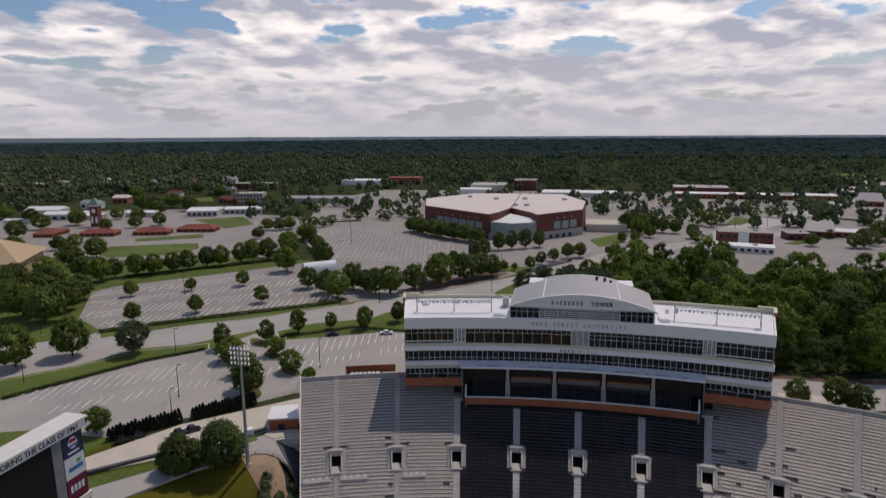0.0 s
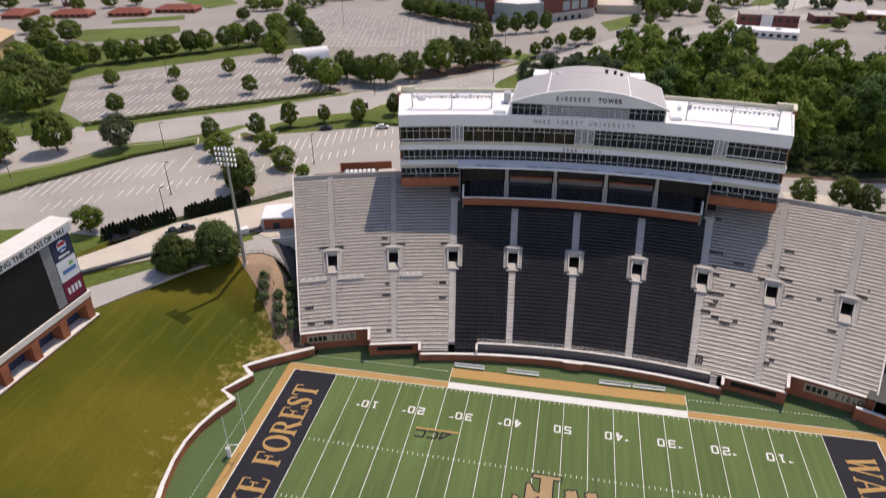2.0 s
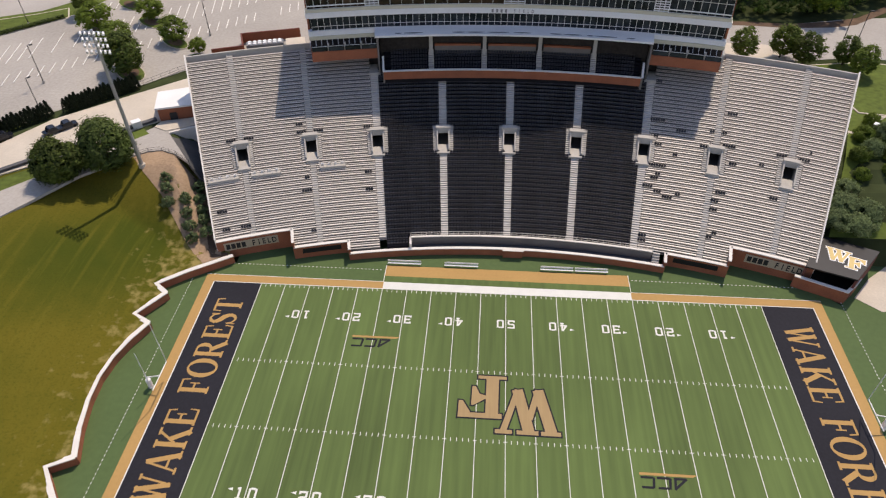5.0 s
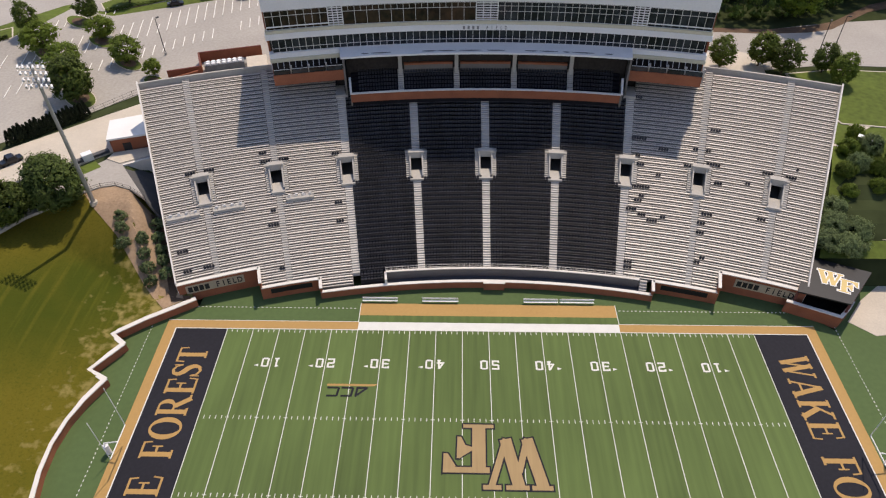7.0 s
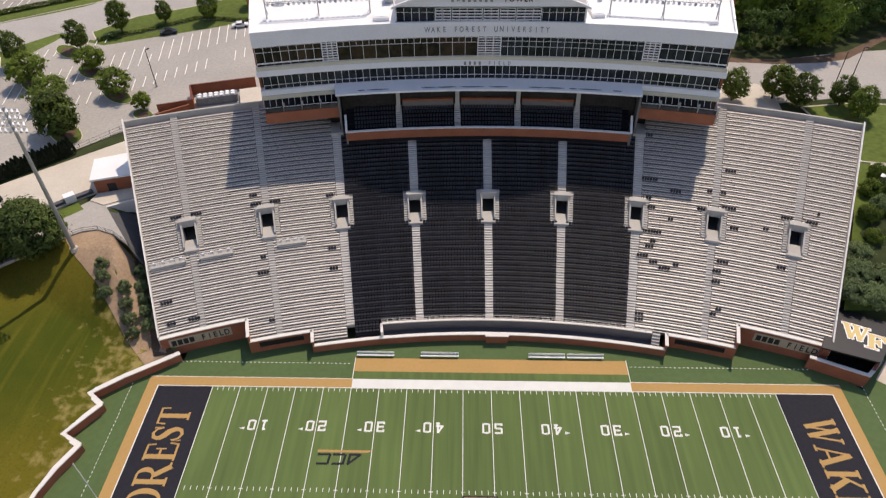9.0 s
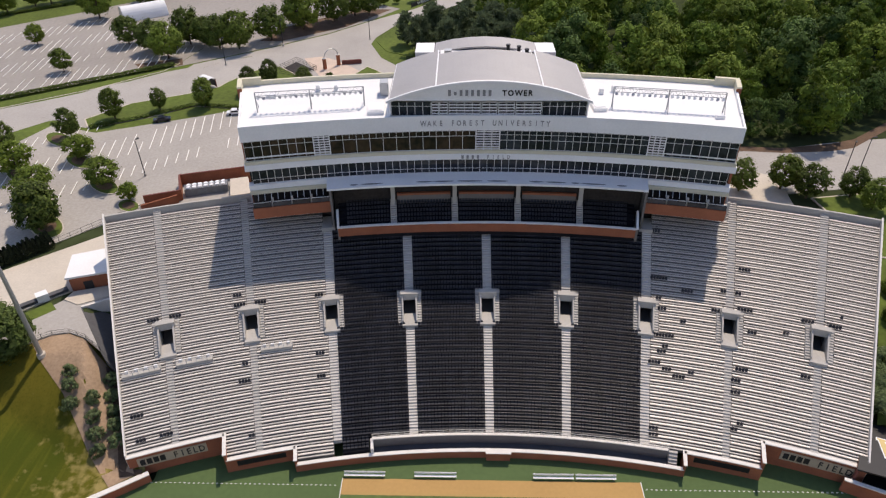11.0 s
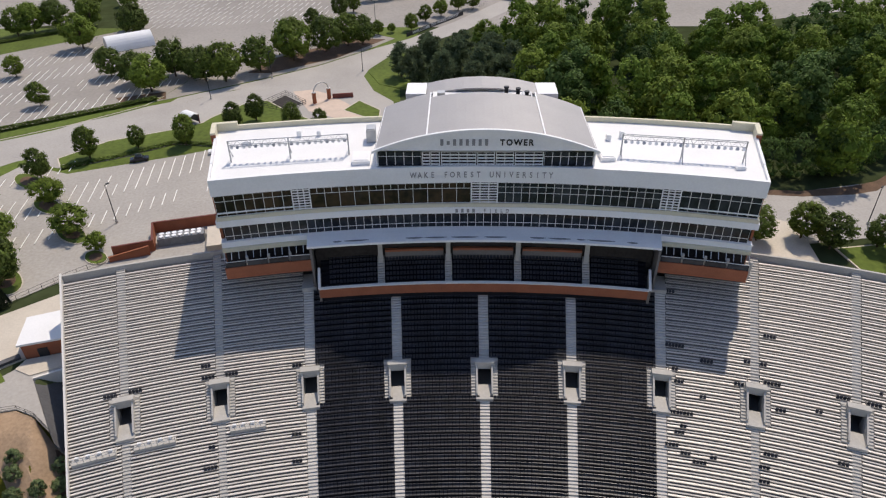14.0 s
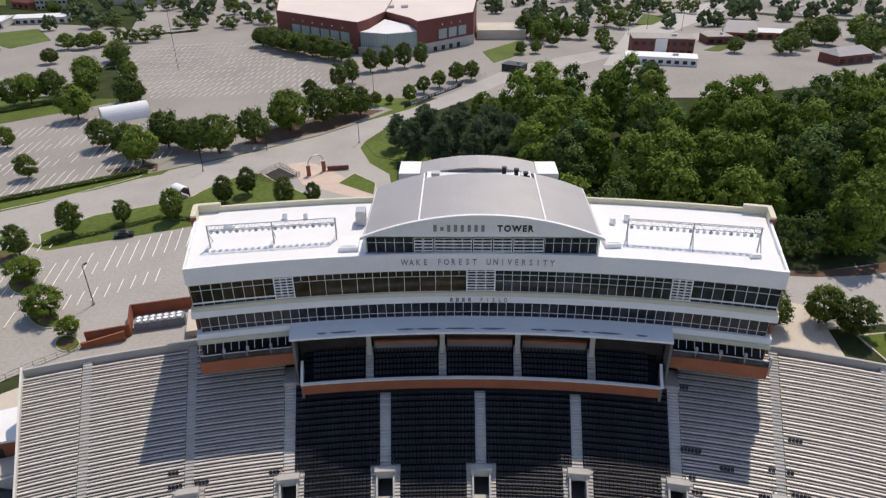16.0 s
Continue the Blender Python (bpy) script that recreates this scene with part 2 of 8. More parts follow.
M = {
    "asphalt_old": material("old_brown_asphalt", (0.292, 0.268, 0.240), 0.92, vary=0.16, scale=0.03, fine=0.9, bump=0.2),
    "asphalt": material("asphalt", (0.355, 0.33, 0.295), 0.9, vary=0.16, scale=0.05, fine=1.5, bump=0.2),
    "road": material("road_asphalt", (0.375, 0.35, 0.318), 0.9, vary=0.12, scale=0.08, fine=2.0, bump=0.2),
    "concrete": material("concrete", (0.42, 0.40, 0.365), 0.85, vary=0.12, scale=0.3, fine=4, bump=0.15),
    "concrete_pale": material("pale_concrete", (0.54, 0.48, 0.395), 0.85, vary=0.10, scale=0.2, fine=3, bump=0.1),
    "tread": material("stand_concrete", (0.16, 0.15, 0.14), 0.9, vary=0.16, scale=0.25, fine=5, bump=0.1),
    "bench": material("bench_aluminium", (0.62, 0.575, 0.52), 0.55, 0.15, vary=0.09, scale=0.4, fine=6, random=0.25),
    "seat_black": material("black_seat_plastic", (0.026, 0.028, 0.037), 0.34, vary=0.35, scale=0.3, fine=9, island=0.6, spec=0.5),
    "tread_black": material("black_painted_concrete", (0.014, 0.014, 0.018), 0.85, vary=0.3, scale=0.3, fine=5, spec=0.1),
    "brick": material("brick", (0.30, 0.105, 0.055), 0.85, vary=0.2, scale=0.4, fine=12, bump=0.2),
    "brick_dark": material("dark_brick", (0.165, 0.058, 0.047), 0.85, vary=0.15, scale=0.1, fine=6),
    "coping": material("coping_stone", (0.68, 0.65, 0.60), 0.8, vary=0.08, scale=0.5, fine=6),
    "white": material("white_panel", (0.77, 0.77, 0.765), 0.5, vary=0.05, scale=0.3, fine=3),
    "white_roof": material("white_membrane", (0.74, 0.735, 0.72), 0.7, vary=0.04, scale=0.25, fine=4),
    "cream": material("cream_trim", (0.60, 0.56, 0.42), 0.7, vary=0.07, scale=0.4, fine=4),
    "grey_roof": material("grey_metal_roof", (0.36, 0.345, 0.335), 0.5, 0.2, vary=0.06, scale=0.2, fine=3),
    "mullion": material("aluminium_mullion", (0.58, 0.58, 0.575), 0.45, 0.1, vary=0.05),
    "metal": material("galvanised_steel", (0.42, 0.43, 0.44), 0.45, 0.7, vary=0.1, scale=1, fine=10),
    "dark_metal": material("dark_metal", (0.03, 0.03, 0.033), 0.5, 0.3, vary=0.15, scale=1, fine=8),
    # near-black base: dimness of rooms and recesses is put into the colour
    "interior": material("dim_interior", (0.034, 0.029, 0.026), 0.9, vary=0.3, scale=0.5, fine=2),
    "verge": material("verge_grass", (0.088, 0.122, 0.019), 0.95, vary=0.3, scale=0.05, fine=0.8, bump=0.4),
    "ground": material("scrub_ground", (0.046, 0.058, 0.026), 0.95, vary=0.35, scale=0.01, fine=0.2, spec=0.0),
    "dirt": material("bare_earth", (0.34, 0.235, 0.15), 0.95, vary=0.2, scale=0.2, fine=2, bump=0.3),
    "turf": material("artificial_turf", (0.090, 0.134, 0.040), 0.9, vary=0.20, scale=0.035, fine=1.0, random=0.25, streak=(1.1, 0.05, 1.0)),
    "turf_dark": material("outer_turf", (0.076, 0.120, 0.042), 0.9, vary=0.10, scale=0.06, fine=1.2),
    "line": material("white_line_paint", (0.66, 0.66, 0.62), 0.85, vary=0.06, scale=0.5, fine=4),
    "gold": material("gold_turf", (0.42, 0.255, 0.092), 0.9, vary=0.07, scale=0.1, fine=2),
    "black_turf": material("black_turf", (0.016, 0.016, 0.022), 0.9, vary=0.2, scale=0.1, fine=2),
    "screen": material("dark_screen", (0.012, 0.012, 0.014), 0.5, vary=0.2),
    "leaf": material("leaf_green", (0.105, 0.150, 0.018), 0.75, vary=0.35, scale=0.15, fine=2, island=0.5, random=0.5, spec=0.25, thin=0.22),
    "leaf_dark": material("dark_leaf", (0.084, 0.121, 0.019), 0.75, vary=0.35, scale=0.15, fine=2, island=0.5, random=0.5, spec=0.25, thin=0.22),
    "leaf_bright": material("bright_leaf", (0.125, 0.175, 0.022), 0.75, vary=0.3, scale=0.15, fine=2, island=0.5, random=0.4, spec=0.25, thin=0.4),
    "leaf_shrub": material("shrub_leaf", (0.155, 0.205, 0.085), 0.8, vary=0.35, scale=0.3, fine=3, island=0.5, random=0.5, thin=0.4),
    "bark": material("bark", (0.085, 0.062, 0.045), 0.95, vary=0.3, scale=1.5, fine=10, bump=0.5),
    "red_roof": material("red_tile_roof", (0.22, 0.062, 0.042), 0.8, vary=0.15, scale=0.2, fine=3),
    "tan_roof": material("tan_roof", (0.46, 0.33, 0.20), 0.8, vary=0.06, scale=0.1, fine=2),
    "blue_ad": material("blue_panel", (0.035, 0.06, 0.13), 0.5, vary=0.1),
    "maroon_ad": material("maroon_panel", (0.16, 0.018, 0.045), 0.5, vary=0.1),
    "board": material("tan_board", (0.40, 0.335, 0.245), 0.7, vary=0.08, scale=0.5, fine=5),
    "emblem_gold": material("emblem_turf", (0.345, 0.240, 0.120), 0.9, vary=0.08, scale=0.3, fine=3, streak=(1.1, 0.05, 1.0)),
    "leaf_maple": material("deep_maple_leaf", (0.060, 0.088, 0.018), 0.75, vary=0.35, scale=0.2, fine=2, island=0.5, random=0.2, spec=0.25, thin=0.15),
    "bay_paint": material("faded_bay_paint", (0.78, 0.765, 0.73), 0.9, vary=0.12, scale=0.3, fine=3),
    "leaf_grey": material("grey_leaf", (0.100, 0.122, 0.056), 0.8, vary=0.35, scale=0.15, fine=2, island=0.5, random=0.3, thin=0.4),
    # three tones of one leaf: lit and shaded crowns are coloured in
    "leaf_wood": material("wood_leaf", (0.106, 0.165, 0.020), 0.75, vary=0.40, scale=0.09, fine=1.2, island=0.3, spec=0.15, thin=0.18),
    "leaf_wood_warm": material("lit_wood_leaf", (0.138, 0.192, 0.026), 0.75, vary=0.36, scale=0.09, fine=1.2, island=0.3, spec=0.15, thin=0.20),
    "leaf_wood_deep": material("shaded_wood_leaf", (0.064, 0.110, 0.024), 0.75, vary=0.40, scale=0.09, fine=1.2, island=0.3, spec=0.15, thin=0.14),
    "leaf_pine": material("pine_needles", (0.110, 0.148, 0.076), 0.8, vary=0.3, scale=0.2, fine=2, island=0.5, random=0.3, thin=0.4),
    # paler and greyer than near leaves: distance haze is mixed into the colour
    "leaf_far": material("hazed_far_leaf", (0.128, 0.168, 0.084), 0.9, vary=0.36, scale=0.02, fine=0.3, island=0.5, thin=0.25, spec=0.0),
    "pale_roof": material("pale_gravel_roof", (0.66, 0.58, 0.52), 0.9, vary=0.06, scale=0.05, fine=1),
    "hall_glass": material("greenish_glazing", (0.30, 0.37, 0.37), 0.25, vary=0.12, scale=0.15, fine=1, spec=0.5),
    "metal_wall": material("pale_metal_wall", (0.50, 0.49, 0.47), 0.6, 0.1, vary=0.08, scale=0.2, fine=2),
    "copper": material("green_copper", (0.16, 0.27, 0.20), 0.7, vary=0.12, scale=0.4, fine=3),
    "letter_grey": material("grey_lettering", (0.24, 0.24, 0.245), 0.6, vary=0.1),
    "letter_black": material("black_lettering", (0.02, 0.02, 0.02), 0.6, vary=0.1),
    "nosing": material("aluminium_footboard", (0.48, 0.45, 0.405), 0.6, vary=0.14, scale=0.5, fine=5),
    "aisle": material("aisle_concrete", (0.50, 0.475, 0.435), 0.85, vary=0.14, scale=0.5, fine=5, bump=0.1),
    "mulch": material("bark_mulch", (0.125, 0.078, 0.050), 0.95, vary=0.3, scale=0.3, fine=4, bump=0.3),
    "plaza": material("warm_paving", (0.56, 0.44, 0.35), 0.85, vary=0.10, scale=0.3, fine=3),
    "track": material("dark_walkway", (0.085, 0.085, 0.09), 0.9, vary=0.15, scale=0.3, fine=3),
    "navy_panel": material("navy_panel", (0.03, 0.04, 0.085), 0.4, vary=0.15),
    "pale_ad": material("pale_panel", (0.62, 0.66, 0.70), 0.5, vary=0.05),
    "ad_blue": material("blue_print", (0.06, 0.16, 0.36), 0.5, vary=0.05),
    "ad_green": material("green_print", (0.16, 0.36, 0.12), 0.5, vary=0.05),
    "ad_red": material("red_print", (0.50, 0.03, 0.04), 0.5, vary=0.05),
    "arbor": material("hedge_needles", (0.020, 0.032, 0.016), 0.85, vary=0.35, scale=0.4, fine=4, island=0.5),
    "car_dark": material("dark_car_paint", (0.012, 0.014, 0.02), 0.25, 0.2, vary=0.05, spec=0.6),
    "car_white": material("white_car_paint", (0.72, 0.72, 0.72), 0.25, vary=0.03, spec=0.6),
    "tyre": material("tyre_rubber", (0.015, 0.015, 0.015), 0.9, vary=0.1),
    "stain": material("dark_stain", (0.20, 0.21, 0.22), 0.7, vary=0.2, scale=1, fine=5),
    "gold_letter": material("gold_print", (0.62, 0.47, 0.20), 0.7, vary=0.06),
    "pole_white": material("white_pole_paint", (0.75, 0.75, 0.72), 0.5, vary=0.04),
    # dark bluish green carries the far haze and cloud shadow
    "far": material("hazed_canopy", (0.027, 0.043, 0.042), 0.95, vary=0.3, scale=0.004, fine=0.03, island=0.3, spec=0.0),
}


def glass(name, dark, light):
    """Window glass over dim rooms: each pane differs, reflections and faint shapes painted in."""
    m = bpy.data.materials.new(name)
    m.use_nodes = True
    nt = m.node_tree
    b = nt.nodes["Principled BSDF"]
    b.inputs["Roughness"].default_value = 0.05
    b.inputs["Specular IOR Level"].default_value = 0.30
    co = nt.nodes.new("ShaderNodeTexCoord")
    n = nt.nodes.new("ShaderNodeTexNoise")
    n.inputs["Scale"].default_value, n.inputs["Detail"].default_value = 0.7, 4
    nt.links.new(co.outputs["Object"], n.inputs["Vector"])
    oi = nt.nodes.new("ShaderNodeObjectInfo")
    r = nt.nodes.new("ShaderNodeMath"); r.operation = "MULTIPLY_ADD"
    r.inputs[1].default_value = 0.35
    nt.links.new(oi.outputs["Random"], r.inputs[0]); nt.links.new(n.outputs["Fac"], r.inputs[2])
    mr = nt.nodes.new("ShaderNodeMapRange")
    mr.inputs["From Min"].default_value, mr.inputs["From Max"].default_value = 0.50, 1.02
    nt.links.new(r.outputs[0], mr.inputs["Value"])
    mx = nt.nodes.new("ShaderNodeMix"); mx.data_type = "RGBA"
    mx.inputs["A"].default_value, mx.inputs["B"].default_value = (*dark, 1), (*light, 1)
    nt.links.new(mr.outputs[0], mx.inputs["Factor"])
    nt.links.new(mx.outputs["Result"], b.inputs["Base Color"])
    return m


def lawn_material():
    """Summer grass: olive and straw drifts, mowing streaks, bare dry patches near the wall."""
    m = bpy.data.materials.new("lawn_grass")
    m.use_nodes = True
    nt = m.node_tree
    b = nt.nodes["Principled BSDF"]
    b.inputs["Roughness"].default_value, b.inputs["Specular IOR Level"].default_value = 0.95, 0.1
    co = nt.nodes.new("ShaderNodeTexCoord")
    def field(scale, detail, stretch=None, turn=0.0):
        n = nt.nodes.new("ShaderNodeTexNoise")
        n.inputs["Scale"].default_value, n.inputs["Detail"].default_value = scale, detail
        src = co.outputs["Object"]
        if stretch:
            mp = nt.nodes.new("ShaderNodeMapping")
            mp.inputs["Scale"].default_value = stretch
            mp.inputs["Rotation"].default_value = (0, 0, radians(turn))
            nt.links.new(src, mp.inputs["Vector"]); src = mp.outputs[0]
        nt.links.new(src, n.inputs["Vector"])
        return n.outputs["Fac"]
    def spread(src, lo, hi):
        mr = nt.nodes.new("ShaderNodeMapRange")
        mr.inputs["From Min"].default_value, mr.inputs["From Max"].default_value = lo, hi
        nt.links.new(src, mr.inputs["Value"])
        return mr.outputs[0]
    def blend(fac, a, c):
        mx = nt.nodes.new("ShaderNodeMix"); mx.data_type = "RGBA"
        for key, v in (("A", a), ("B", c)):
            if isinstance(v, tuple):
                mx.inputs[key].default_value = (*v, 1)
            else:
                nt.links.new(v, mx.inputs[key])
        nt.links.new(fac, mx.inputs["Factor"])
        return mx.outputs["Result"]
    base = blend(spread(field(0.035, 5), 0.36, 0.64), (0.050, 0.064, 0.007), (0.118, 0.100, 0.012))
    streaks = field(1.0, 3, (0.9, 0.045, 1.0), 24)
    base = blend(spread(streaks, 0.50, 0.95), base, (0.128, 0.114, 0.015))
    base = blend(spread(field(2.6, 5), 0.50, 1.0), base, (0.044, 0.054, 0.006))
    sep = nt.nodes.new("ShaderNodeSeparateXYZ")
    nt.links.new(co.outputs["Object"], sep.inputs[0])
    near = nt.nodes.new("ShaderNodeMapRange")
    near.inputs["From Min"].default_value, near.inputs["From Max"].default_value = -74.0, -63.0
    near.inputs["To Max"].default_value = 0.30
    nt.links.new(sep.outputs["X"], near.inputs["Value"])
    patch = nt.nodes.new("ShaderNodeMath"); patch.operation = "ADD"
    nt.links.new(field(0.6, 9), patch.inputs[0]); nt.links.new(near.outputs[0], patch.inputs[1])
    base = blend(spread(patch.outputs[0], 0.72, 0.95), base, (0.27, 0.215, 0.075))
    nt.links.new(base, b.inputs["Base Color"])
    bp = nt.nodes.new("ShaderNodeBump")
    bp.inputs["Strength"].default_value, bp.inputs["Distance"].default_value = 0.4, 0.06
    nt.links.new(field(3.0, 4), bp.inputs["Height"]); nt.links.new(bp.outputs[0], b.inputs["Normal"])
    return m


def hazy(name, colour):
    """Far hills, a plain glowing backdrop with blue haze put into its colour."""
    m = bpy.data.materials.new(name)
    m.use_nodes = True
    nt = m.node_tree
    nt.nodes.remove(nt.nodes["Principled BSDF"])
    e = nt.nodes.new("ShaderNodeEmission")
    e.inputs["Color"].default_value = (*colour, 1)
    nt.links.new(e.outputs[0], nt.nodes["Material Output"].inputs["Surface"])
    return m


M["glass"] = glass("dark_window_glass", (0.011, 0.013, 0.017), (0.046, 0.053, 0.064))
M["glass_warm"] = glass("brown_window_glass", (0.012, 0.010, 0.009), (0.072, 0.044, 0.028))
M["grass"] = lawn_material()
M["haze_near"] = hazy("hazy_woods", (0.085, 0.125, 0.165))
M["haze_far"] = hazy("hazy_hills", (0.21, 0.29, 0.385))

# ---- mesh helpers ----
YC = -110.0                            # centre of the stand's curve, on x = 0


def polar(a, r, z=0.0):
    a = radians(a)
    return (r * math.sin(a), YC + r * math.cos(a), z)


class Shape:
    """Collects vertices and faces of one mesh."""

    def __init__(self):
        self.v, self.f, self.m = [], [], []

    def face(self, pts, mi=0):
        n = len(self.v)
        self.v += [tuple(p) for p in pts]
        self.f.append(tuple(range(n, n + len(pts)))); self.m.append(mi)
        return self

    def hull(self, low, high, mi=0, bottom=True):
        """A closed prism between two rings of points."""
        n, k = len(self.v), len(low)
        self.v += [tuple(p) for p in low] + [tuple(p) for p in high]
        faces = [tuple(range(n + k, n + 2 * k))]
        if bottom:
            faces.append(tuple(range(n + k - 1, n - 1, -1)))
        faces += [(n + i, n + (i + 1) % k, n + k + (i + 1) % k, n + k + i) for i in range(k)]
        self.f += faces; self.m += [mi] * len(faces)
        return self

    def box(self, x0, x1, y0, y1, z0, z1, mi=0):
        ring = [(x0, y0), (x1, y0), (x1, y1), (x0, y1)]
        return self.hull([(*p, z0) for p in ring], [(*p, z1) for p in ring], mi)

    def obox(self, c, size, turn=0.0, mi=0):
        """A box of that size standing on c, turned about z by degrees."""
        co, si = math.cos(radians(turn)), math.sin(radians(turn))
        ring = []
        for u, w in ((-1, -1), (1, -1), (1, 1), (-1, 1)):
            x, y = u * size[0] / 2, w * size[1] / 2
            ring.append((c[0] + x * co - y * si, c[1] + x * si + y * co))
        return self.hull([(*p, c[2]) for p in ring], [(*p, c[2] + size[2]) for p in ring], mi)

    def arc(self, a0, a1, r0, r1, z0, z1, n=None, mi=0, z0b=None, z1b=None):
        """A curved block: angles a0..a1 degrees, radii r0 (front) to r1 (back); z0b, z1b: heights at the back."""
        z0b, z1b = z0 if z0b is None else z0b, z1 if z1b is None else z1b
        n = n or max(1, int(abs(a1 - a0) / 1.2) + 1)
        s = len(self.v)
        for i in range(n + 1):
            a = a0 + (a1 - a0) * i / n
            self.v += [polar(a, r0, z0), polar(a, r1, z0b), polar(a, r1, z1b), polar(a, r0, z1)]
        for i in range(n):
            b = s + 4 * i
            for j in range(4):
                self.f.append((b + j, b + (j + 1) % 4, b + 4 + (j + 1) % 4, b + 4 + j)); self.m.append(mi)
        self.f += [(s + 3, s + 2, s + 1, s), (s + 4 * n, s + 4 * n + 1, s + 4 * n + 2, s + 4 * n + 3)]
        self.m += [mi, mi]
        return self

    def lump(self, c, r, rng):
        """An uneven eight-sided core."""
        n = len(self.v)
        for p in ((1, 0, 0), (-1, 0, 0), (0, 1, 0), (0, -1, 0), (0, 0, 1), (0, 0, -1)):
            k = r * rng.uniform(0.8, 1.15)
            self.v.append((c[0] + p[0] * k, c[1] + p[1] * k, c[2] + p[2] * k))
        for f in ((0, 2, 4), (2, 1, 4), (1, 3, 4), (3, 0, 4), (2, 0, 5), (1, 2, 5), (3, 1, 5), (0, 3, 5)):
            self.f.append(tuple(n + i for i in f)); self.m.append(0)
        return self

    def tube(self, p, q, r0, r1=None, k=8, mi=0):
        p, q = Vector(p), Vector(q)
        r1 = r0 if r1 is None else r1
        d = (q - p).normalized()
        u = d.cross(Vector((0, 0, 1)) if abs(d.z) < 0.95 else Vector((1, 0, 0))).normalized()
        w = d.cross(u)
        cs = [(math.cos(2 * math.pi * i / k), math.sin(2 * math.pi * i / k)) for i in range(k)]
        return self.hull([p + r0 * (c * u + s * w) for c, s in cs], [q + r1 * (c * u + s * w) for c, s in cs], mi)

    def mesh(self, name, *mats):
        me = bpy.data.meshes.new(name)
        me.from_pydata(self.v, [], self.f)
        for m in mats:
            me.materials.append(M[m] if isinstance(m, str) else m)
        if any(self.m):
            me.polygons.foreach_set("material_index", self.m)
        bm = bmesh.new(); bm.from_mesh(me)
        bmesh.ops.recalc_face_normals(bm, faces=bm.faces)
        bm.to_mesh(me); bm.free()
        return me


def thing(name, shape, mats, label="", category="", kind="", group="", at=None):
    mats = (mats,) if isinstance(mats, str) else mats
    ob = new(name, shape.mesh(name, *mats))
    if at is not None:
        ob.matrix_basis = at
    return tagged(ob, label, category, group, kind)


def part(name, shape, mats, parent, label="", kind=""):
    mats = (mats,) if isinstance(mats, str) else mats
    ob = new(name, shape.mesh(name, *mats) if isinstance(shape, Shape) else shape)
    ob.parent = parent
    return tagged(ob, label, kind=kind)


def empty(name, label, category, group="", kind="", at=(0, 0, 0)):
    ob = new(name)
    ob.location = at
    return tagged(ob, label, category, group, kind)


def lettering(text, size, depth, width=None, bold=0.0, spacing=1.0):
    """A mesh of words, centred, upright in x and y, from the built-in font."""
    cu = bpy.data.curves.new("letters", "FONT")
    cu.body, cu.size, cu.extrude, cu.offset, cu.align_x, cu.align_y = text, size, depth, bold, "CENTER", "CENTER"
    cu.space_character = spacing
    cu.resolution_u = 3
    ob = new("letters", cu)
    dg = bpy.context.evaluated_depsgraph_get()
    me = bpy.data.meshes.new_from_object(ob.evaluated_get(dg))
    bpy.data.objects.remove(ob)
    xs = [v.co.x for v in me.vertices]; ys = [v.co.y for v in me.vertices]
    sx = width / (max(xs) - min(xs)) if width else 1.0
    sy = size / (max(ys) - min(ys))
    cx, cy = (max(xs) + min(xs)) / 2, (max(ys) + min(ys)) / 2
    for v in me.vertices:
        v.co = ((v.co.x - cx) * sx, (v.co.y - cy) * sy, v.co.z)
    return me


def letters(text, size, depth, mat, parent, matrix, width=None, bold=0.0, spacing=1.0, name="lettering", label=""):
    me = lettering(text, size, depth, width, bold, spacing)
    me.materials.clear(); me.materials.append(M[mat])
    ob = new(name, me)
    ob.parent = parent
    ob.matrix_basis = matrix
    return tagged(ob, label)


# ---- terrain ----
def far_z(y):
    return 10.0 if y < 260 else 10.0 - 0.0215 * (y - 260)


WALL_PTS = [(-52.1, -31.4), (-57.4, -29.5), (-61.7, -26.8), (-65.5, -23.2), (-62.3, -20.6), (-66.2, -15.8), (-62.6, -14.0), (-64.2, -9.3), (-65.3, -4.2), (-65.6, 0.2), (-65.1, 4.4), (-63.9, 8.2), (-62.1, 12.0), (-65.6, 13.8), (-61.8, 19.3), (-64.6, 21.4), (-60.0, 25.0), (-55.1, 28.2), (-52.7, 29.8)]


def lawn_z(x, y):
    """Height of the grass bank round the end of the field."""
    a = min(1.0, max(0.0, (abs(x) - 63.0) / 31.0))
    b = min(1.0, max(0.0, (y - 30.0) / 17.0))
    h = max(a, b)
    # a dip along the side of the stand
    r, t = math.hypot(x, y - YC), math.degrees(math.atan2(abs(x), y - YC))
    off = r * radians(t - 21.6)
    dip = 0.0
    if 152 < r < 186 and off > -4:
        deep = 2.0 + (3.6 * min(1.0, max(0.0, (r - 158) / 8)) if x < 0 else 0.0)
        dip = deep * max(0.0, 1 - max(off, 0.0) / 5.5)
    return -dip + 1.6 + (3 * h * h - 2 * h * h * h) * 0.35 * 8.4 + 0.65 * h * 8.4


def ground_z(x, y):
    if y >= 90:
        return far_z(y)
    r, a = math.hypot(x, y - YC), math.degrees(math.atan2(x, y - YC))
    if (abs(x) < 68.5 and y < 30) or (0 < x < 104 and y < 37):
        return -0.6
    z = lawn_z(x, y) - (0.0 if y > 52 or abs(x) > 128 else 1.4)
    if abs(a) < 22.5:
        z = min(z, -2.6 + 0.39 * (r - 147.7))
    return min(z, 10.0)


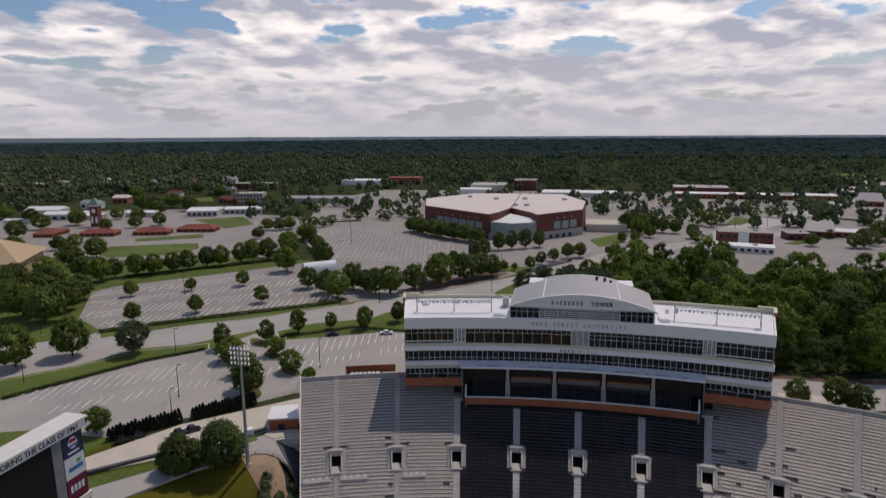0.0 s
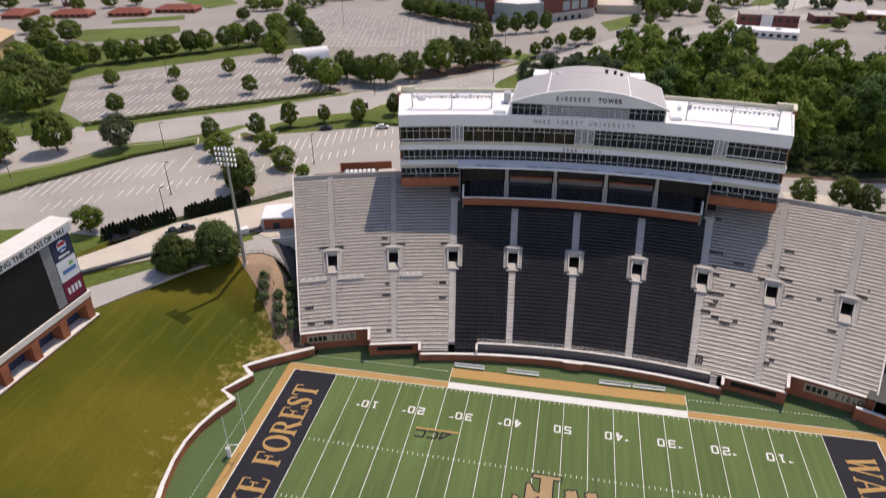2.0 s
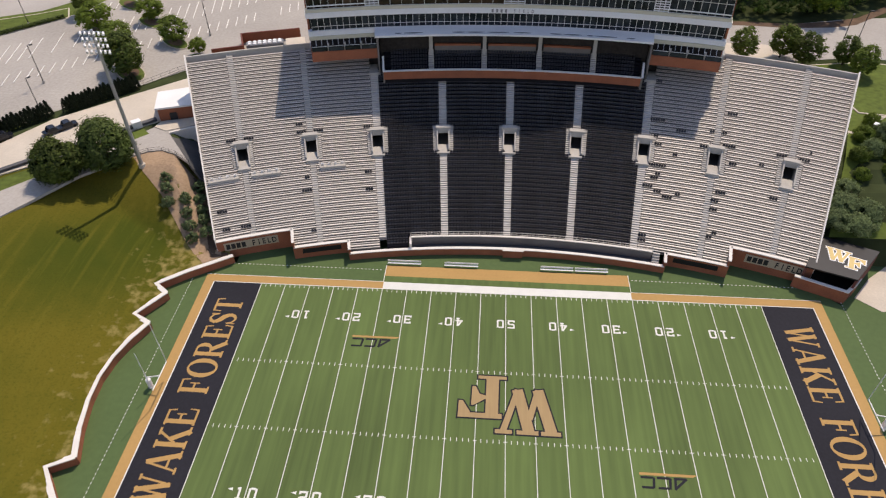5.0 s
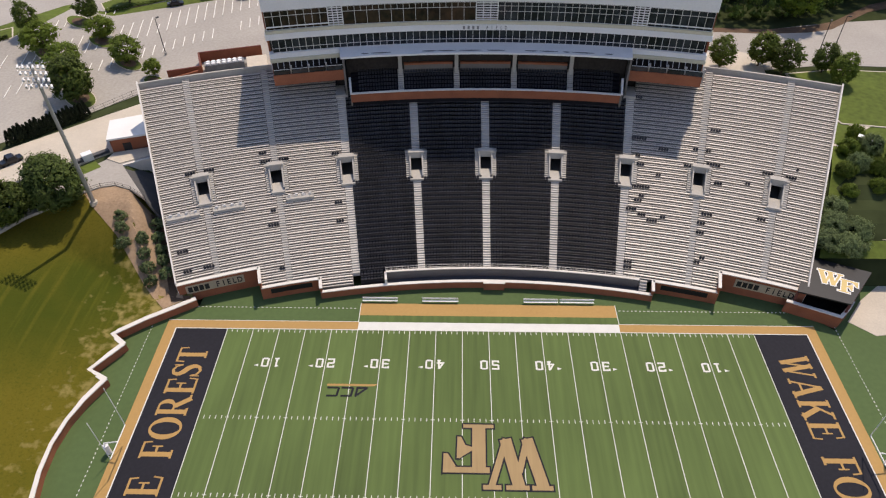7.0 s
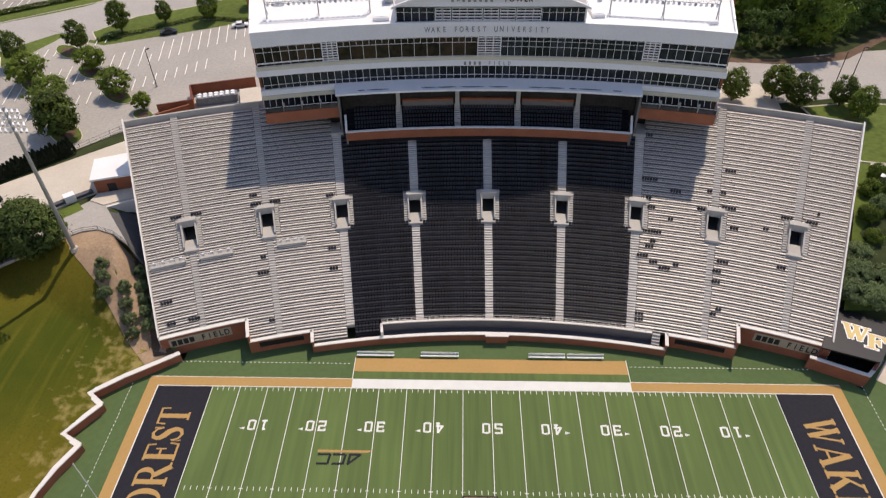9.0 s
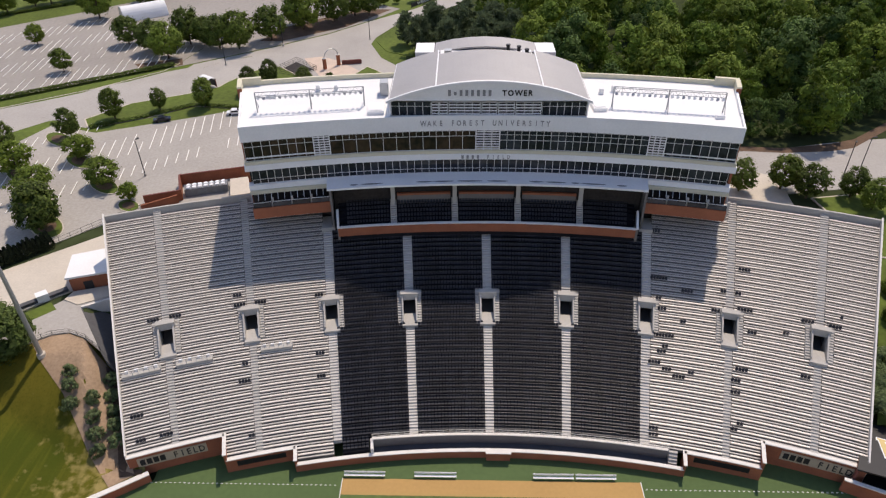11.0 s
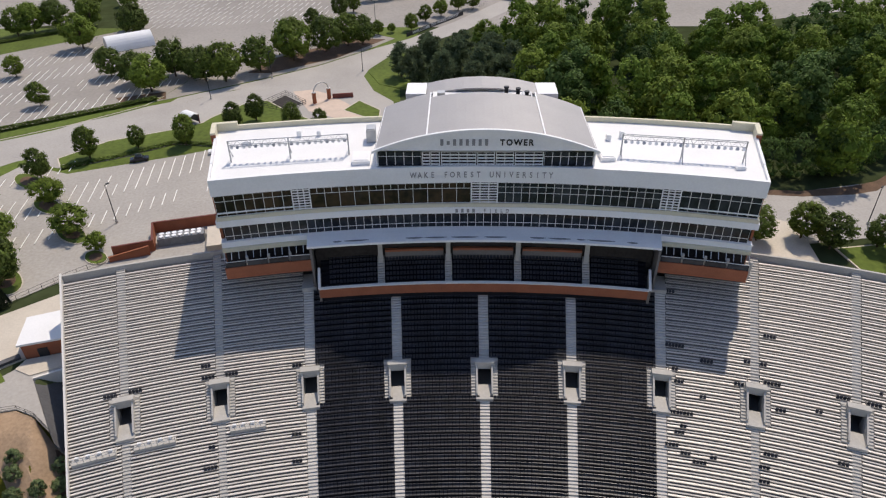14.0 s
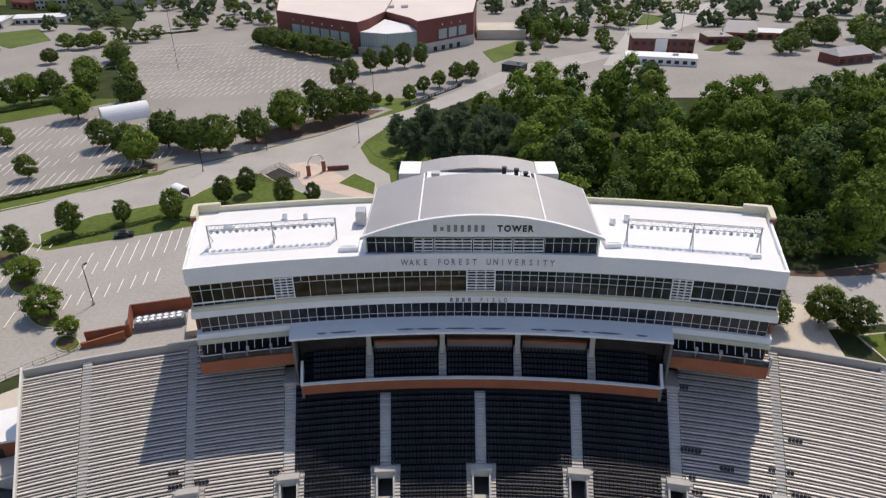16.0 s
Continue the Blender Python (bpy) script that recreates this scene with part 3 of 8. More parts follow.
def spaced(lo, hi, fine_lo, fine_hi, fine, grow=1.22, most=220.0):
    """Positions that lie close together in the middle stretch and wider apart beyond it."""
    vals = list(np.arange(fine_lo, fine_hi + 0.01, fine))
    st, v = fine, fine_hi
    while v < hi:
        st = min(st * grow, most); v = min(v + st, hi); vals.append(v)
    st, v = fine, fine_lo
    while v > lo:
        st = min(st * grow, most); v = max(v - st, lo); vals.insert(0, v)
    return vals


def build_ground():
    xs = spaced(-4300, 4300, -130, 130, 3.0)
    ys = spaced(-900, 4750, -60, 130, 3.0)
    verts = [(x, y, ground_z(x, y)) for y in ys for x in xs]
    nx = len(xs)
    faces = [(j * nx + i, j * nx + i + 1, (j + 1) * nx + i + 1, (j + 1) * nx + i) for j in range(len(ys) - 1) for i in range(nx - 1)]
    me = bpy.data.meshes.new("ground")
    me.from_pydata(verts, [], faces)
    me.materials.append(M["ground"])
    return tagged(new("ground", me), "green scrubby ground that falls gently towards the horizon", "ground", kind="structure")


build_ground()


def sheet(name, pts, mat, label, lift=0.06, category="paving", parent=None):
    """A flat paved or grassed area over the terrain, with a skirt that makes its edge a real step."""
    s = Shape()
    bm = bmesh.new()
    vs = [bm.verts.new((x, y, 0)) for x, y in pts]
    bm.faces.new(vs)
    bmesh.ops.bisect_plane(bm, geom=bm.verts[:] + bm.edges[:] + bm.faces[:], plane_co=(0, 260, 0), plane_no=(0, 1, 0))
    bmesh.ops.triangulate(bm, faces=bm.faces[:])
    top = bmesh.ops.extrude_face_region(bm, geom=bm.faces[:])
    low = [g for g in top["geom"] if isinstance(g, bmesh.types.BMVert)]
    for v in bm.verts:
        v.co.z = far_z(v.co.y) + lift
    for v in low:
        v.co.z -= lift + 0.3
    bmesh.ops.recalc_face_normals(bm, faces=bm.faces)
    me = bpy.data.meshes.new(name)
    bm.to_mesh(me); bm.free()
    me.materials.append(M[mat])
    ob = new(name, me)
    if parent:
        ob.parent = parent
        return ob
    return tagged(ob, label, category, kind="structure")

# ---- playing field ----
FX, GX, FY = 54.864, 45.72, 24.384     # end lines, goal lines, sidelines
field = empty("football_field", "green artificial turf field with white yard lines and black end zones", "field", kind="structure")


def flat(x0, x1, y0, y1, z=0.0, s=None):
    return (s or Shape()).box(x0, x1, y0, y1, z - 0.03, z)


apron = Shape()
apron.hull([(x, y, -0.5) for x, y in WALL_PTS] + [(52.2, 34.0, -0.5), (60.3, 25.2, -0.5), (66.0, -31.7, -0.5)],
           [(x, y, -0.02) for x, y in WALL_PTS] + [(52.2, 34.0, -0.02), (60.3, 25.2, -0.02), (66.0, -31.7, -0.02)])
apron.box(-60, 60, -60, -31.7, -0.5, -0.02)
apron.box(60.4, 104, -60, 37, -0.5, -0.028)
apron.box(-52.2, 52.2, 28.9, 42, -0.5, -0.024)
part("outer_turf", apron, "turf_dark", field, "darker green turf surround")
# mown bands of turf, five yards each
for i in range(20):
    x0 = -GX + i * 4.572
    part("turf_strip", flat(x0, x0 + 4.572, -FY, FY, 0.01 + 0.004 * (i % 2)), "turf", field)
for sx in (-1, 1):
    part("end_zone", flat(min(sx * GX, sx * FX), max(sx * GX, sx * FX), -FY, FY, 0.016), "black_turf", field, "black turf end zone")
W = 1.83
bx = 22.86
part("gold_border", flat(-FX - W, -FX, -FY - W, FY + W, 0.02), "gold", field, "gold turf border strip")
part("gold_border", flat(FX, FX + W, -FY - W, FY + W, 0.02), "gold", field)
part("gold_border", flat(-FX, -bx, FY, FY + W, 0.02), "gold", field)
part("gold_border", flat(bx, FX, FY, FY + W, 0.02), "gold", field)
part("gold_border", flat(-FX, FX, -FY - W, -FY, 0.02), "gold", field)
part("white_border", flat(-bx, bx, FY, FY + W, 0.022), "line", field, "white painted sideline band")
part("coach_box", flat(-bx, bx, FY + W, FY + W + 1.6, 0.008), "turf", field)
part("bench_area", flat(-bx, bx, FY + W + 1.6, FY + 6.3, 0.018), "gold", field, "gold turf team bench area")
part("white_border", flat(-bx - 0.12, -bx, FY + W, FY + 6.4, 0.024), "line", field)
part("white_border", flat(bx, bx + 0.12, FY + W, FY + 6.4, 0.024), "line", field)
for y in (-FY - W - 0.1, FY + W):
    part("white_border", flat(-FX - W, -bx if y > 0 else FX + W, y, y + 0.1, 0.026), "line", field)
    if y > 0:
        part("white_border", flat(bx, FX + W, y, y + 0.1, 0.026), "line", field)
for i in range(21):
    x = -GX + i * 4.572
    part("yard_line", flat(x - 0.055, x + 0.055, -FY, FY, 0.03), "line", field)
for sx in (-1, 1):
    part("end_line", flat(sx * FX - 0.09, sx * FX + 0.09, -FY, FY, 0.03), "line", field)
    part("sideline", flat(-FX, FX, sx * FY - 0.07, sx * FY + 0.07, 0.034), "line", field)
hashes = Shape()
for i in range(-49, 50):
    x = i * 0.9144
    for y in (-6.1, 6.1 + 0.61, -FY + 0.9, FY - 0.15):
        if i % 5:
            flat(x - 0.05, x + 0.05, y - 0.61, y, 0.032, hashes)
    if i % 5 == 0:
        for y in (-6.4, 6.4):
            flat(x - 0.3, x + 0.3, y - 0.05, y + 0.05, 0.036, hashes)
part("hash_marks", hashes, "line", field, kind="stuff")


def block_digit(ch, x, y, turn):
    """A painted slab numeral, 1.25 m by 1.9 m."""
    a, b, w = 0.47, 0.79, 0.30
    top, midl, low = ((-a - 0.15, b), (a + 0.15, b)), ((-a, 0.0), (a, 0.0)), ((-a - 0.15, -b), (a + 0.15, -b))
    lu, ll, ru, rl = ((-a, 0.0), (-a, b)), ((-a, -b), (-a, 0.0)), ((a, 0.0), (a, b)), ((a, -b), (a, 0.0))
    runs = {"0": (((-a + 0.1, b), (a - 0.1, b)), ((-a + 0.1, -b), (a - 0.1, -b)), ((-a, -b - 0.05), (-a, b + 0.05)), ((a, -b - 0.05), (a, b + 0.05))),
            "1": (((0, -b), (0, b + 0.14)), ((-0.42, -b), (0.42, -b)), ((-0.36, b - 0.12), (0.0, b))),
            "2": (top, ru, midl, ll, low, ((-a, b), (-a, b - 0.35))), "3": (top, ru, midl, rl, low, ((-a, b), (-a, b - 0.3)), ((-a, -b), (-a, -b + 0.3))),
            "4": (((0.25, -b - 0.14), (0.25, b + 0.14)), ((-a - 0.15, -0.28), (a + 0.15, -0.28)), ((-a, -0.3), (0.2, b + 0.1)), ((-0.05, -b), (0.55, -b))),
            "5": (top, lu, midl, rl, low, ((-a, -b), (-a, -b + 0.3)))}[ch]
    co, si = math.cos(radians(turn)), math.sin(radians(turn))
    s = Shape()
    for i, (p, q) in enumerate(runs):
        p, q = Vector(p), Vector(q)
        d = (q - p).normalized()
        n = Vector((-d.y, d.x)) * w / 2
        ring = [(x + v.x * co - v.y * si, y + v.x * si + v.y * co) for v in (p - n, q - n, q + n, p + n)]
        s.hull([(*r, 0.0) for r in ring], [(*r, 0.036 + 0.0007 * i) for r in ring])
    part("yard_number", s, "line", field)


for i, word in enumerate(("10", "20", "30", "40", "50", "40", "30", "20", "10")):
    x = (-4 + i) * 9.144
    for side in (1, -1):
        y = side * (FY - 7.3)
        turn = 180 if side > 0 else 0
        for k, ch in enumerate(word):
            off = (-0.95 if k == 0 else 0.95) * (-1 if turn else 1)
            block_digit(ch, x + off, y, turn)
        if i != 4:
            s = Shape()
            d = -1 if i < 4 else 1
            y2 = y - side * 0.6
            s.hull([(x + d * 2.0, y2 - 0.25, 0.0), (x + d * 2.0, y2 + 0.25, 0.0), (x + d * 2.75, y2, 0.0)],
                   [(x + d * 2.0, y2 - 0.25, 0.04), (x + d * 2.0, y2 + 0.25, 0.04), (x + d * 2.75, y2, 0.04)])
            part("direction_arrow", s, "line", field)


def band(p, q, w):
    """Corners of a straight band from p to q."""
    p, q = Vector(p), Vector(q)
    d = (q - p).normalized()
    n = Vector((-d.y, d.x)) * w / 2
    return [p - n, q - n, q + n, p + n]


def curve_bands(pts, widths):
    out = []
    for (p, q), (wa, wb) in zip(zip(pts, pts[1:]), zip(widths, widths[1:])):
        p, q = Vector(p), Vector(q)
        d = (q - p).normalized()
        n = Vector((-d.y, d.x))
        e = d * 0.02
        out.append([p - e - n * wa / 2, q + e - n * wb / 2, q + e + n * wb / 2, p - e + n * wa / 2])
    return out


def bow(cx, cy, rx, ry, ix, iy, a0, a1, n):
    """Pieces of an oval ring, thick at the sides and thin above and below."""
    out = []
    for i in range(n):
        a, b = radians(a0 + (a1 - a0) * i / n), radians(a0 + (a1 - a0) * (i + 1) / n)
        out.append([Vector((cx + ix * math.cos(a), cy + iy * math.sin(a))), Vector((cx + rx * math.cos(a), cy + ry * math.sin(a))),
                    Vector((cx + rx * math.cos(b), cy + ry * math.sin(b))), Vector((cx + ix * math.cos(b), cy + iy * math.sin(b)))])
    return out


def serif_glyph(ch):
    """One roman capital, unit height: its width and its pieces."""
    stem, low, high = band((0.2, 0.0), (0.2, 1.0), 0.21), band((0.02, 0.035), (0.39, 0.035), 0.07), band((0.02, 0.965), (0.39, 0.965), 0.07)
    if ch == "W":
        return 1.18, [band((0.12, 1), (0.38, 0), 0.20), band((0.38, 0), (0.58, 0.9), 0.08), band((0.54, 1), (0.82, 0), 0.20), band((0.82, 0), (1.08, 1), 0.08),
                      band((-0.02, 0.965), (0.29, 0.965), 0.07), band((0.42, 0.965), (0.7, 0.965), 0.07), band((0.95, 0.965), (1.2, 0.965), 0.07)]
    if ch == "A":
        return 1.02, [band((0.13, 0), (0.46, 1), 0.08), band((0.47, 1), (0.85, 0), 0.21), band((0.24, 0.33), (0.7, 0.33), 0.07), band((0.0, 0.035), (0.28, 0.035), 0.07), band((0.66, 0.035), (1.02, 0.035), 0.07)]
    if ch == "K":
        return 1.02, [stem, low, high, band((0.28, 0.40), (0.78, 0.97), 0.09), band((0.42, 0.60), (0.86, 0), 0.20), band((0.62, 0.965), (0.97, 0.965), 0.07), band((0.66, 0.035), (1.04, 0.035), 0.07)]
    if ch in "EF":
        pieces = [stem, low, band((0.02, 0.965), (0.76, 0.965), 0.07), band((0.73, 0.99), (0.77, 0.72), 0.06), band((0.3, 0.52), (0.56, 0.52), 0.07), band((0.56, 0.68), (0.56, 0.36), 0.06)]
        if ch == "E":
            pieces += [band((0.3, 0.035), (0.8, 0.035), 0.07), band((0.78, 0.01), (0.83, 0.3), 0.06)]
        return (0.84 if ch == "E" else 0.80), pieces
    if ch == "O":
        return 1.06, bow(0.53, 0.5, 0.53, 0.52, 0.30, 0.45, 0, 360, 28)
    if ch == "R":
        return 1.04, [stem, low, high, band((0.3, 0.965), (0.5, 0.965), 0.07), band((0.3, 0.475), (0.52, 0.475), 0.07), band((0.46, 0.48), (0.88, 0), 0.20), band((0.76, 0.035), (1.06, 0.035), 0.07)] + bow(0.48, 0.72, 0.35, 0.28, 0.14, 0.22, -90, 90, 10)
    if ch == "S":
        pts = [(0.63, 0.70), (0.57, 0.88), (0.38, 0.965), (0.18, 0.90), (0.13, 0.74), (0.26, 0.60), (0.48, 0.46), (0.60, 0.28), (0.54, 0.11), (0.34, 0.035), (0.14, 0.12), (0.07, 0.32)]
        return 0.74, curve_bands(pts, (0.05, 0.07, 0.08, 0.13, 0.19, 0.22, 0.22, 0.20, 0.13, 0.08, 0.07, 0.05)) + [band((0.64, 0.98), (0.66, 0.68), 0.05), band((0.05, 0.02), (0.05, 0.32), 0.05)]
    return 0.86, [band((0.43, 0), (0.43, 1), 0.21), band((0.24, 0.035), (0.62, 0.035), 0.07), band((0.03, 0.965), (0.83, 0.965), 0.07), band((0.06, 0.99), (0.03, 0.70), 0.06), band((0.80, 0.99), (0.83, 0.70), 0.06)]


def end_zone_word(text, high, wide, x, y, turn):
    """Roman capitals painted on the turf, each letter a part of the field."""
    glyphs = [(0.62, []) if ch == " " else serif_glyph(ch) for ch in text]
    total = sum(w for w, _ in glyphs) + 0.07 * (len(text) - 1)
    k = wide / total
    co, si = math.cos(radians(turn)), math.sin(radians(turn))
    at = -total / 2
    for w, pieces in glyphs:
        s = Shape()
        for i, ring in enumerate(pieces):
            pts = [((v.x + at) * k, (v.y - 0.5) * high) for v in ring]
            pts = [(x + a * co - b * si, y + a * si + b * co) for a, b in pts]
            s.hull([(*p, 0.0) for p in pts], [(*p, 0.034 + 0.0007 * (i % 9)) for p in pts])
        if pieces:
            part("end_zone_letter", s, "gold", field, "gold roman letter across the black end zone")
        at += w + 0.07


end_zone_word("WAKE FOREST", 4.9, 39.6, -50.2, 0.3, 90)
end_zone_word("WAKE FOREST", 4.9, 39.6, 50.6, -0.1, -90)
# dotted limit line round the field
dots = Shape()
for i in range(170):
    x = -62 + i * 0.73
    flat(x, x + 0.3, FY + 5.0, FY + 5.12, 0.02, dots) if abs(x) > bx + 0.5 and abs(x) < 59 else None
for i in range(90):
    y = -31 + i * 0.73
    for x in (-59.3, 60.2):
        if y < FY + 5:
            flat(x, x + 0.12, y, y + 0.3, 0.02, dots)
part("dotted_limit_line", dots, "line", field, kind="stuff")


# ---- grass bank, wall round the end of the field ----
def wall_x(y):
    pts = WALL_PTS
    if y <= pts[0][1]:
        return pts[0][0]
    for (xa, ya), (xb, yb) in zip(pts, pts[1:]):
        if y <= yb:
            return xa + (xb - xa) * (y - ya) / (yb - ya)
    return -53.0 - (y - 29.8) * 0.47


def build_lawn():
    ys = sorted(set([round(v, 2) for v in np.arange(-60, 53.1, 1.0)] + [p[1] for p in WALL_PTS]))
    n = 44
    verts, faces = [], []
    for y in ys:
        x0 = wall_x(y)
        for i in range(n + 1):
            x = x0 + (-132 - x0) * (i / n) ** 1.25
            z = lawn_z(x, y) + 0.12 * noise.noise((x * 0.08, y * 0.08, 0)) * min(1.0, max(0.0, (9.9 - lawn_z(x, y)) / 3))
            verts.append((x, y, z if i else 1.6))
    k = n + 1
    for j in range(len(ys) - 1):
        for i in range(n):
            faces.append((j * k + i, j * k + i + 1, (j + 1) * k + i + 1, (j + 1) * k + i))
    me = bpy.data.meshes.new("lawn_bank")
    me.from_pydata(verts, [], faces)
    me.polygons.foreach_set("use_smooth", [True] * len(faces))
    me.materials.append(M["grass"])
    tagged(new("lawn_bank", me), "sloping mown grass bank behind the end zone wall", "lawn", kind="structure")


build_lawn()


def wall_run(name, pts, z0, z1, thick, mats, label, coping=0.18):
    """A brick wall along points with a pale coping, mitred at the corners."""
    w = empty(name, label, "wall", kind="structure")
    for i, ((xa, ya), (xb, yb)) in enumerate(zip(pts, pts[1:])):
        d = Vector((xb - xa, yb - ya, 0)); L = d.length; d.normalize()
        top = z1 + coping + 0.006 * (i % 2)
        nrm = Vector((-d.y, d.x, 0))
        a, b = Vector((xa, ya, 0)) - d * thick * 0.25, Vector((xb, yb, 0)) + d * thick * 0.25
        def ring(o, z):
            return [(*(a - nrm * o).xy, z), (*(b - nrm * o).xy, z), (*(b + nrm * o).xy, z), (*(a + nrm * o).xy, z)]
        part("wall_length", Shape().hull(ring(thick / 2, z0), ring(thick / 2, z1)), mats[0], w)
        part("coping", Shape().hull(ring(thick / 2 + 0.12, z1 - 0.006 * (i % 2)), ring(thick / 2 + 0.12, top)), mats[1], w)
    return w


wall_run("end_zone_wall", WALL_PTS, -0.3, 1.6, 0.62, ("brick", "coping"), "brick wall with pale stone coping zigzagging round the end zone")

# ---- main grandstand ----
R0, Z0, K, ROW, RTOP = 147.7, 2.8, 0.39, 0.965, 194.9
AISLES = [-18.85, -14.1, -9.4, -4.72, 0.0, 4.72, 9.4, 14.1, 18.85]
EDGE = 21.55
VOM0, VOM1 = 166.2, 171.2


def stand_z(r):
    return Z0 + K * (r - R0)


stand = empty("grandstand", "curved concrete grandstand with pale aluminium benches and black chairs", "grandstand", kind="structure")
bounds = [-EDGE] + AISLES + [EDGE]


def front_r(a):
    a = abs(a)
    return 151.4 if a > 16.2 else 147.7


rows_r = [R0 + i * ROW for i in range(-2, int((RTOP - R0) / ROW))]


def row_span(k, r):
    """Angles between which a row of the k-th section runs, clear of the aisles and of the gangway openings."""
    def half(a):
        return 0.74 if VOM0 - 0.9 < r < VOM1 + 0.4 else (0.27 if abs(a) < 9.5 else 0.205)
    a0 = bounds[k] + (half(bounds[k]) if k else 0.0)
    a1 = bounds[k + 1] - (half(bounds[k + 1]) if k < len(bounds) - 2 else 0.0)
    return a0, a1


def chair_mesh():
    s = Shape()
    s.hull([(-0.225, 0.30, 0.36), (0.225, 0.30, 0.36), (0.225, 0.70, 0.34), (-0.225, 0.70, 0.34)], [(-0.225, 0.30, 0.44), (0.225, 0.30, 0.44), (0.225, 0.70, 0.41), (-0.225, 0.70, 0.41)])
    s.hull([(-0.225, 0.68, 0.40), (0.225, 0.68, 0.40), (0.225, 0.76, 0.40), (-0.225, 0.76, 0.40)], [(-0.207, 0.75, 0.80), (0.207, 0.75, 0.80), (0.207, 0.81, 0.80), (-0.207, 0.81, 0.80)])
    return s.mesh("chair", "seat_black")


CHAIR = chair_mesh()


def build_rows():
    bench_count = 0
    for k in range(len(bounds) - 1):
        black = 3 <= k <= 6
        treads = Shape()
        spare = Shape()
        for r in rows_r:
            a0, a1 = row_span(k, r)
            # front edge steps back beyond the middle
            if r < R0 and k not in (2, 3):
                continue
            if k == 2 and r < R0:
                a0 = max(a0, -11.9)
            if k == 3 and r < R0:
                a1 = -7.5
            if k in (0, len(bounds) - 2) and r < 151.0:
                continue
            if k == 1 and r < 151.0:
                a0 = -16.1
            if k == len(bounds) - 3 and r < 151.0:
                a1 = 16.1
            if abs(a0) < 9.6 and abs(a1) < 9.6 and r > 187.5:
                continue
            z = stand_z(r)
            if 2 <= k <= 7:
                st = Shape().arc(a0, a1, r, r + ROW + 0.02, z - 0.7, z)
                if not black:
                    st.arc(a0, a1, r - 0.07, r + 0.16, z - 0.03, z + 0.05, mi=1)
                part("step", st, ("tread_black",) if black else ("tread", "nosing"), stand)
            else:
                treads.arc(a0, a1, r, r + ROW + 0.02, z - 0.7, z).arc(a0, a1, r - 0.07, r + 0.16, z - 0.03, z + 0.05, mi=1)
            if black:
                n = int(radians(a1 - a0) * (r + 0.5) / 0.53)
                spots = [a0 + (a1 - a0) * (i + 0.5) / n for i in range(n)]
                if k in (4, 5) and 156.5 < r < 162.0:
                    for a in spots:
                        ob = part("chair", CHAIR, "seat_black", stand)
                        x, y, _ = polar(a, r)
                        ob.matrix_basis = pose(x, y, z, 0, 0, -a)
                    continue
                s = Shape()
                for a in spots:
                    h = math.degrees(0.225 / r)
                    f0, f1 = r + 0.30, r + 0.70
                    s.hull([polar(a - h, f0, z + 0.36), polar(a + h, f0, z + 0.36), polar(a + h, f1, z + 0.34), polar(a - h, f1, z + 0.34)],
                           [polar(a - h, f0, z + 0.44), polar(a + h, f0, z + 0.44), polar(a + h, f1, z + 0.41), polar(a - h, f1, z + 0.41)])
                    s.hull([polar(a - h, f1 - 0.02, z + 0.40), polar(a + h, f1 - 0.02, z + 0.40), polar(a + h, f1 + 0.06, z + 0.40), polar(a - h, f1 + 0.06, z + 0.40)],
                           [polar(a - h * 0.92, f1 + 0.05, z + 0.80), polar(a + h * 0.92, f1 + 0.05, z + 0.80), polar(a + h * 0.92, f1 + 0.11, z + 0.80), polar(a - h * 0.92, f1 + 0.11, z + 0.80)])
                part("chair_row", s, "seat_black", stand, kind="stuff")
            else:
                b = Shape().arc(a0 + 0.02, a1 - 0.02, r + 0.35, r + 0.66, z + 0.28, z + 0.33)
                if bench_count < 330:
                    part("bench", b, "bench", stand)
                    bench_count += 1
                else:
                    n0 = len(spare.v)
                    spare.v += b.v; spare.f += [tuple(i + n0 for i in f) for f in b.f]; spare.m += b.m
        if treads.v:
            part("steps", treads, ("tread", "nosing"), stand, "grey concrete steps", kind="stuff")
        if spare.v:
            part("benches", spare, "bench", stand, kind="stuff")


build_rows()


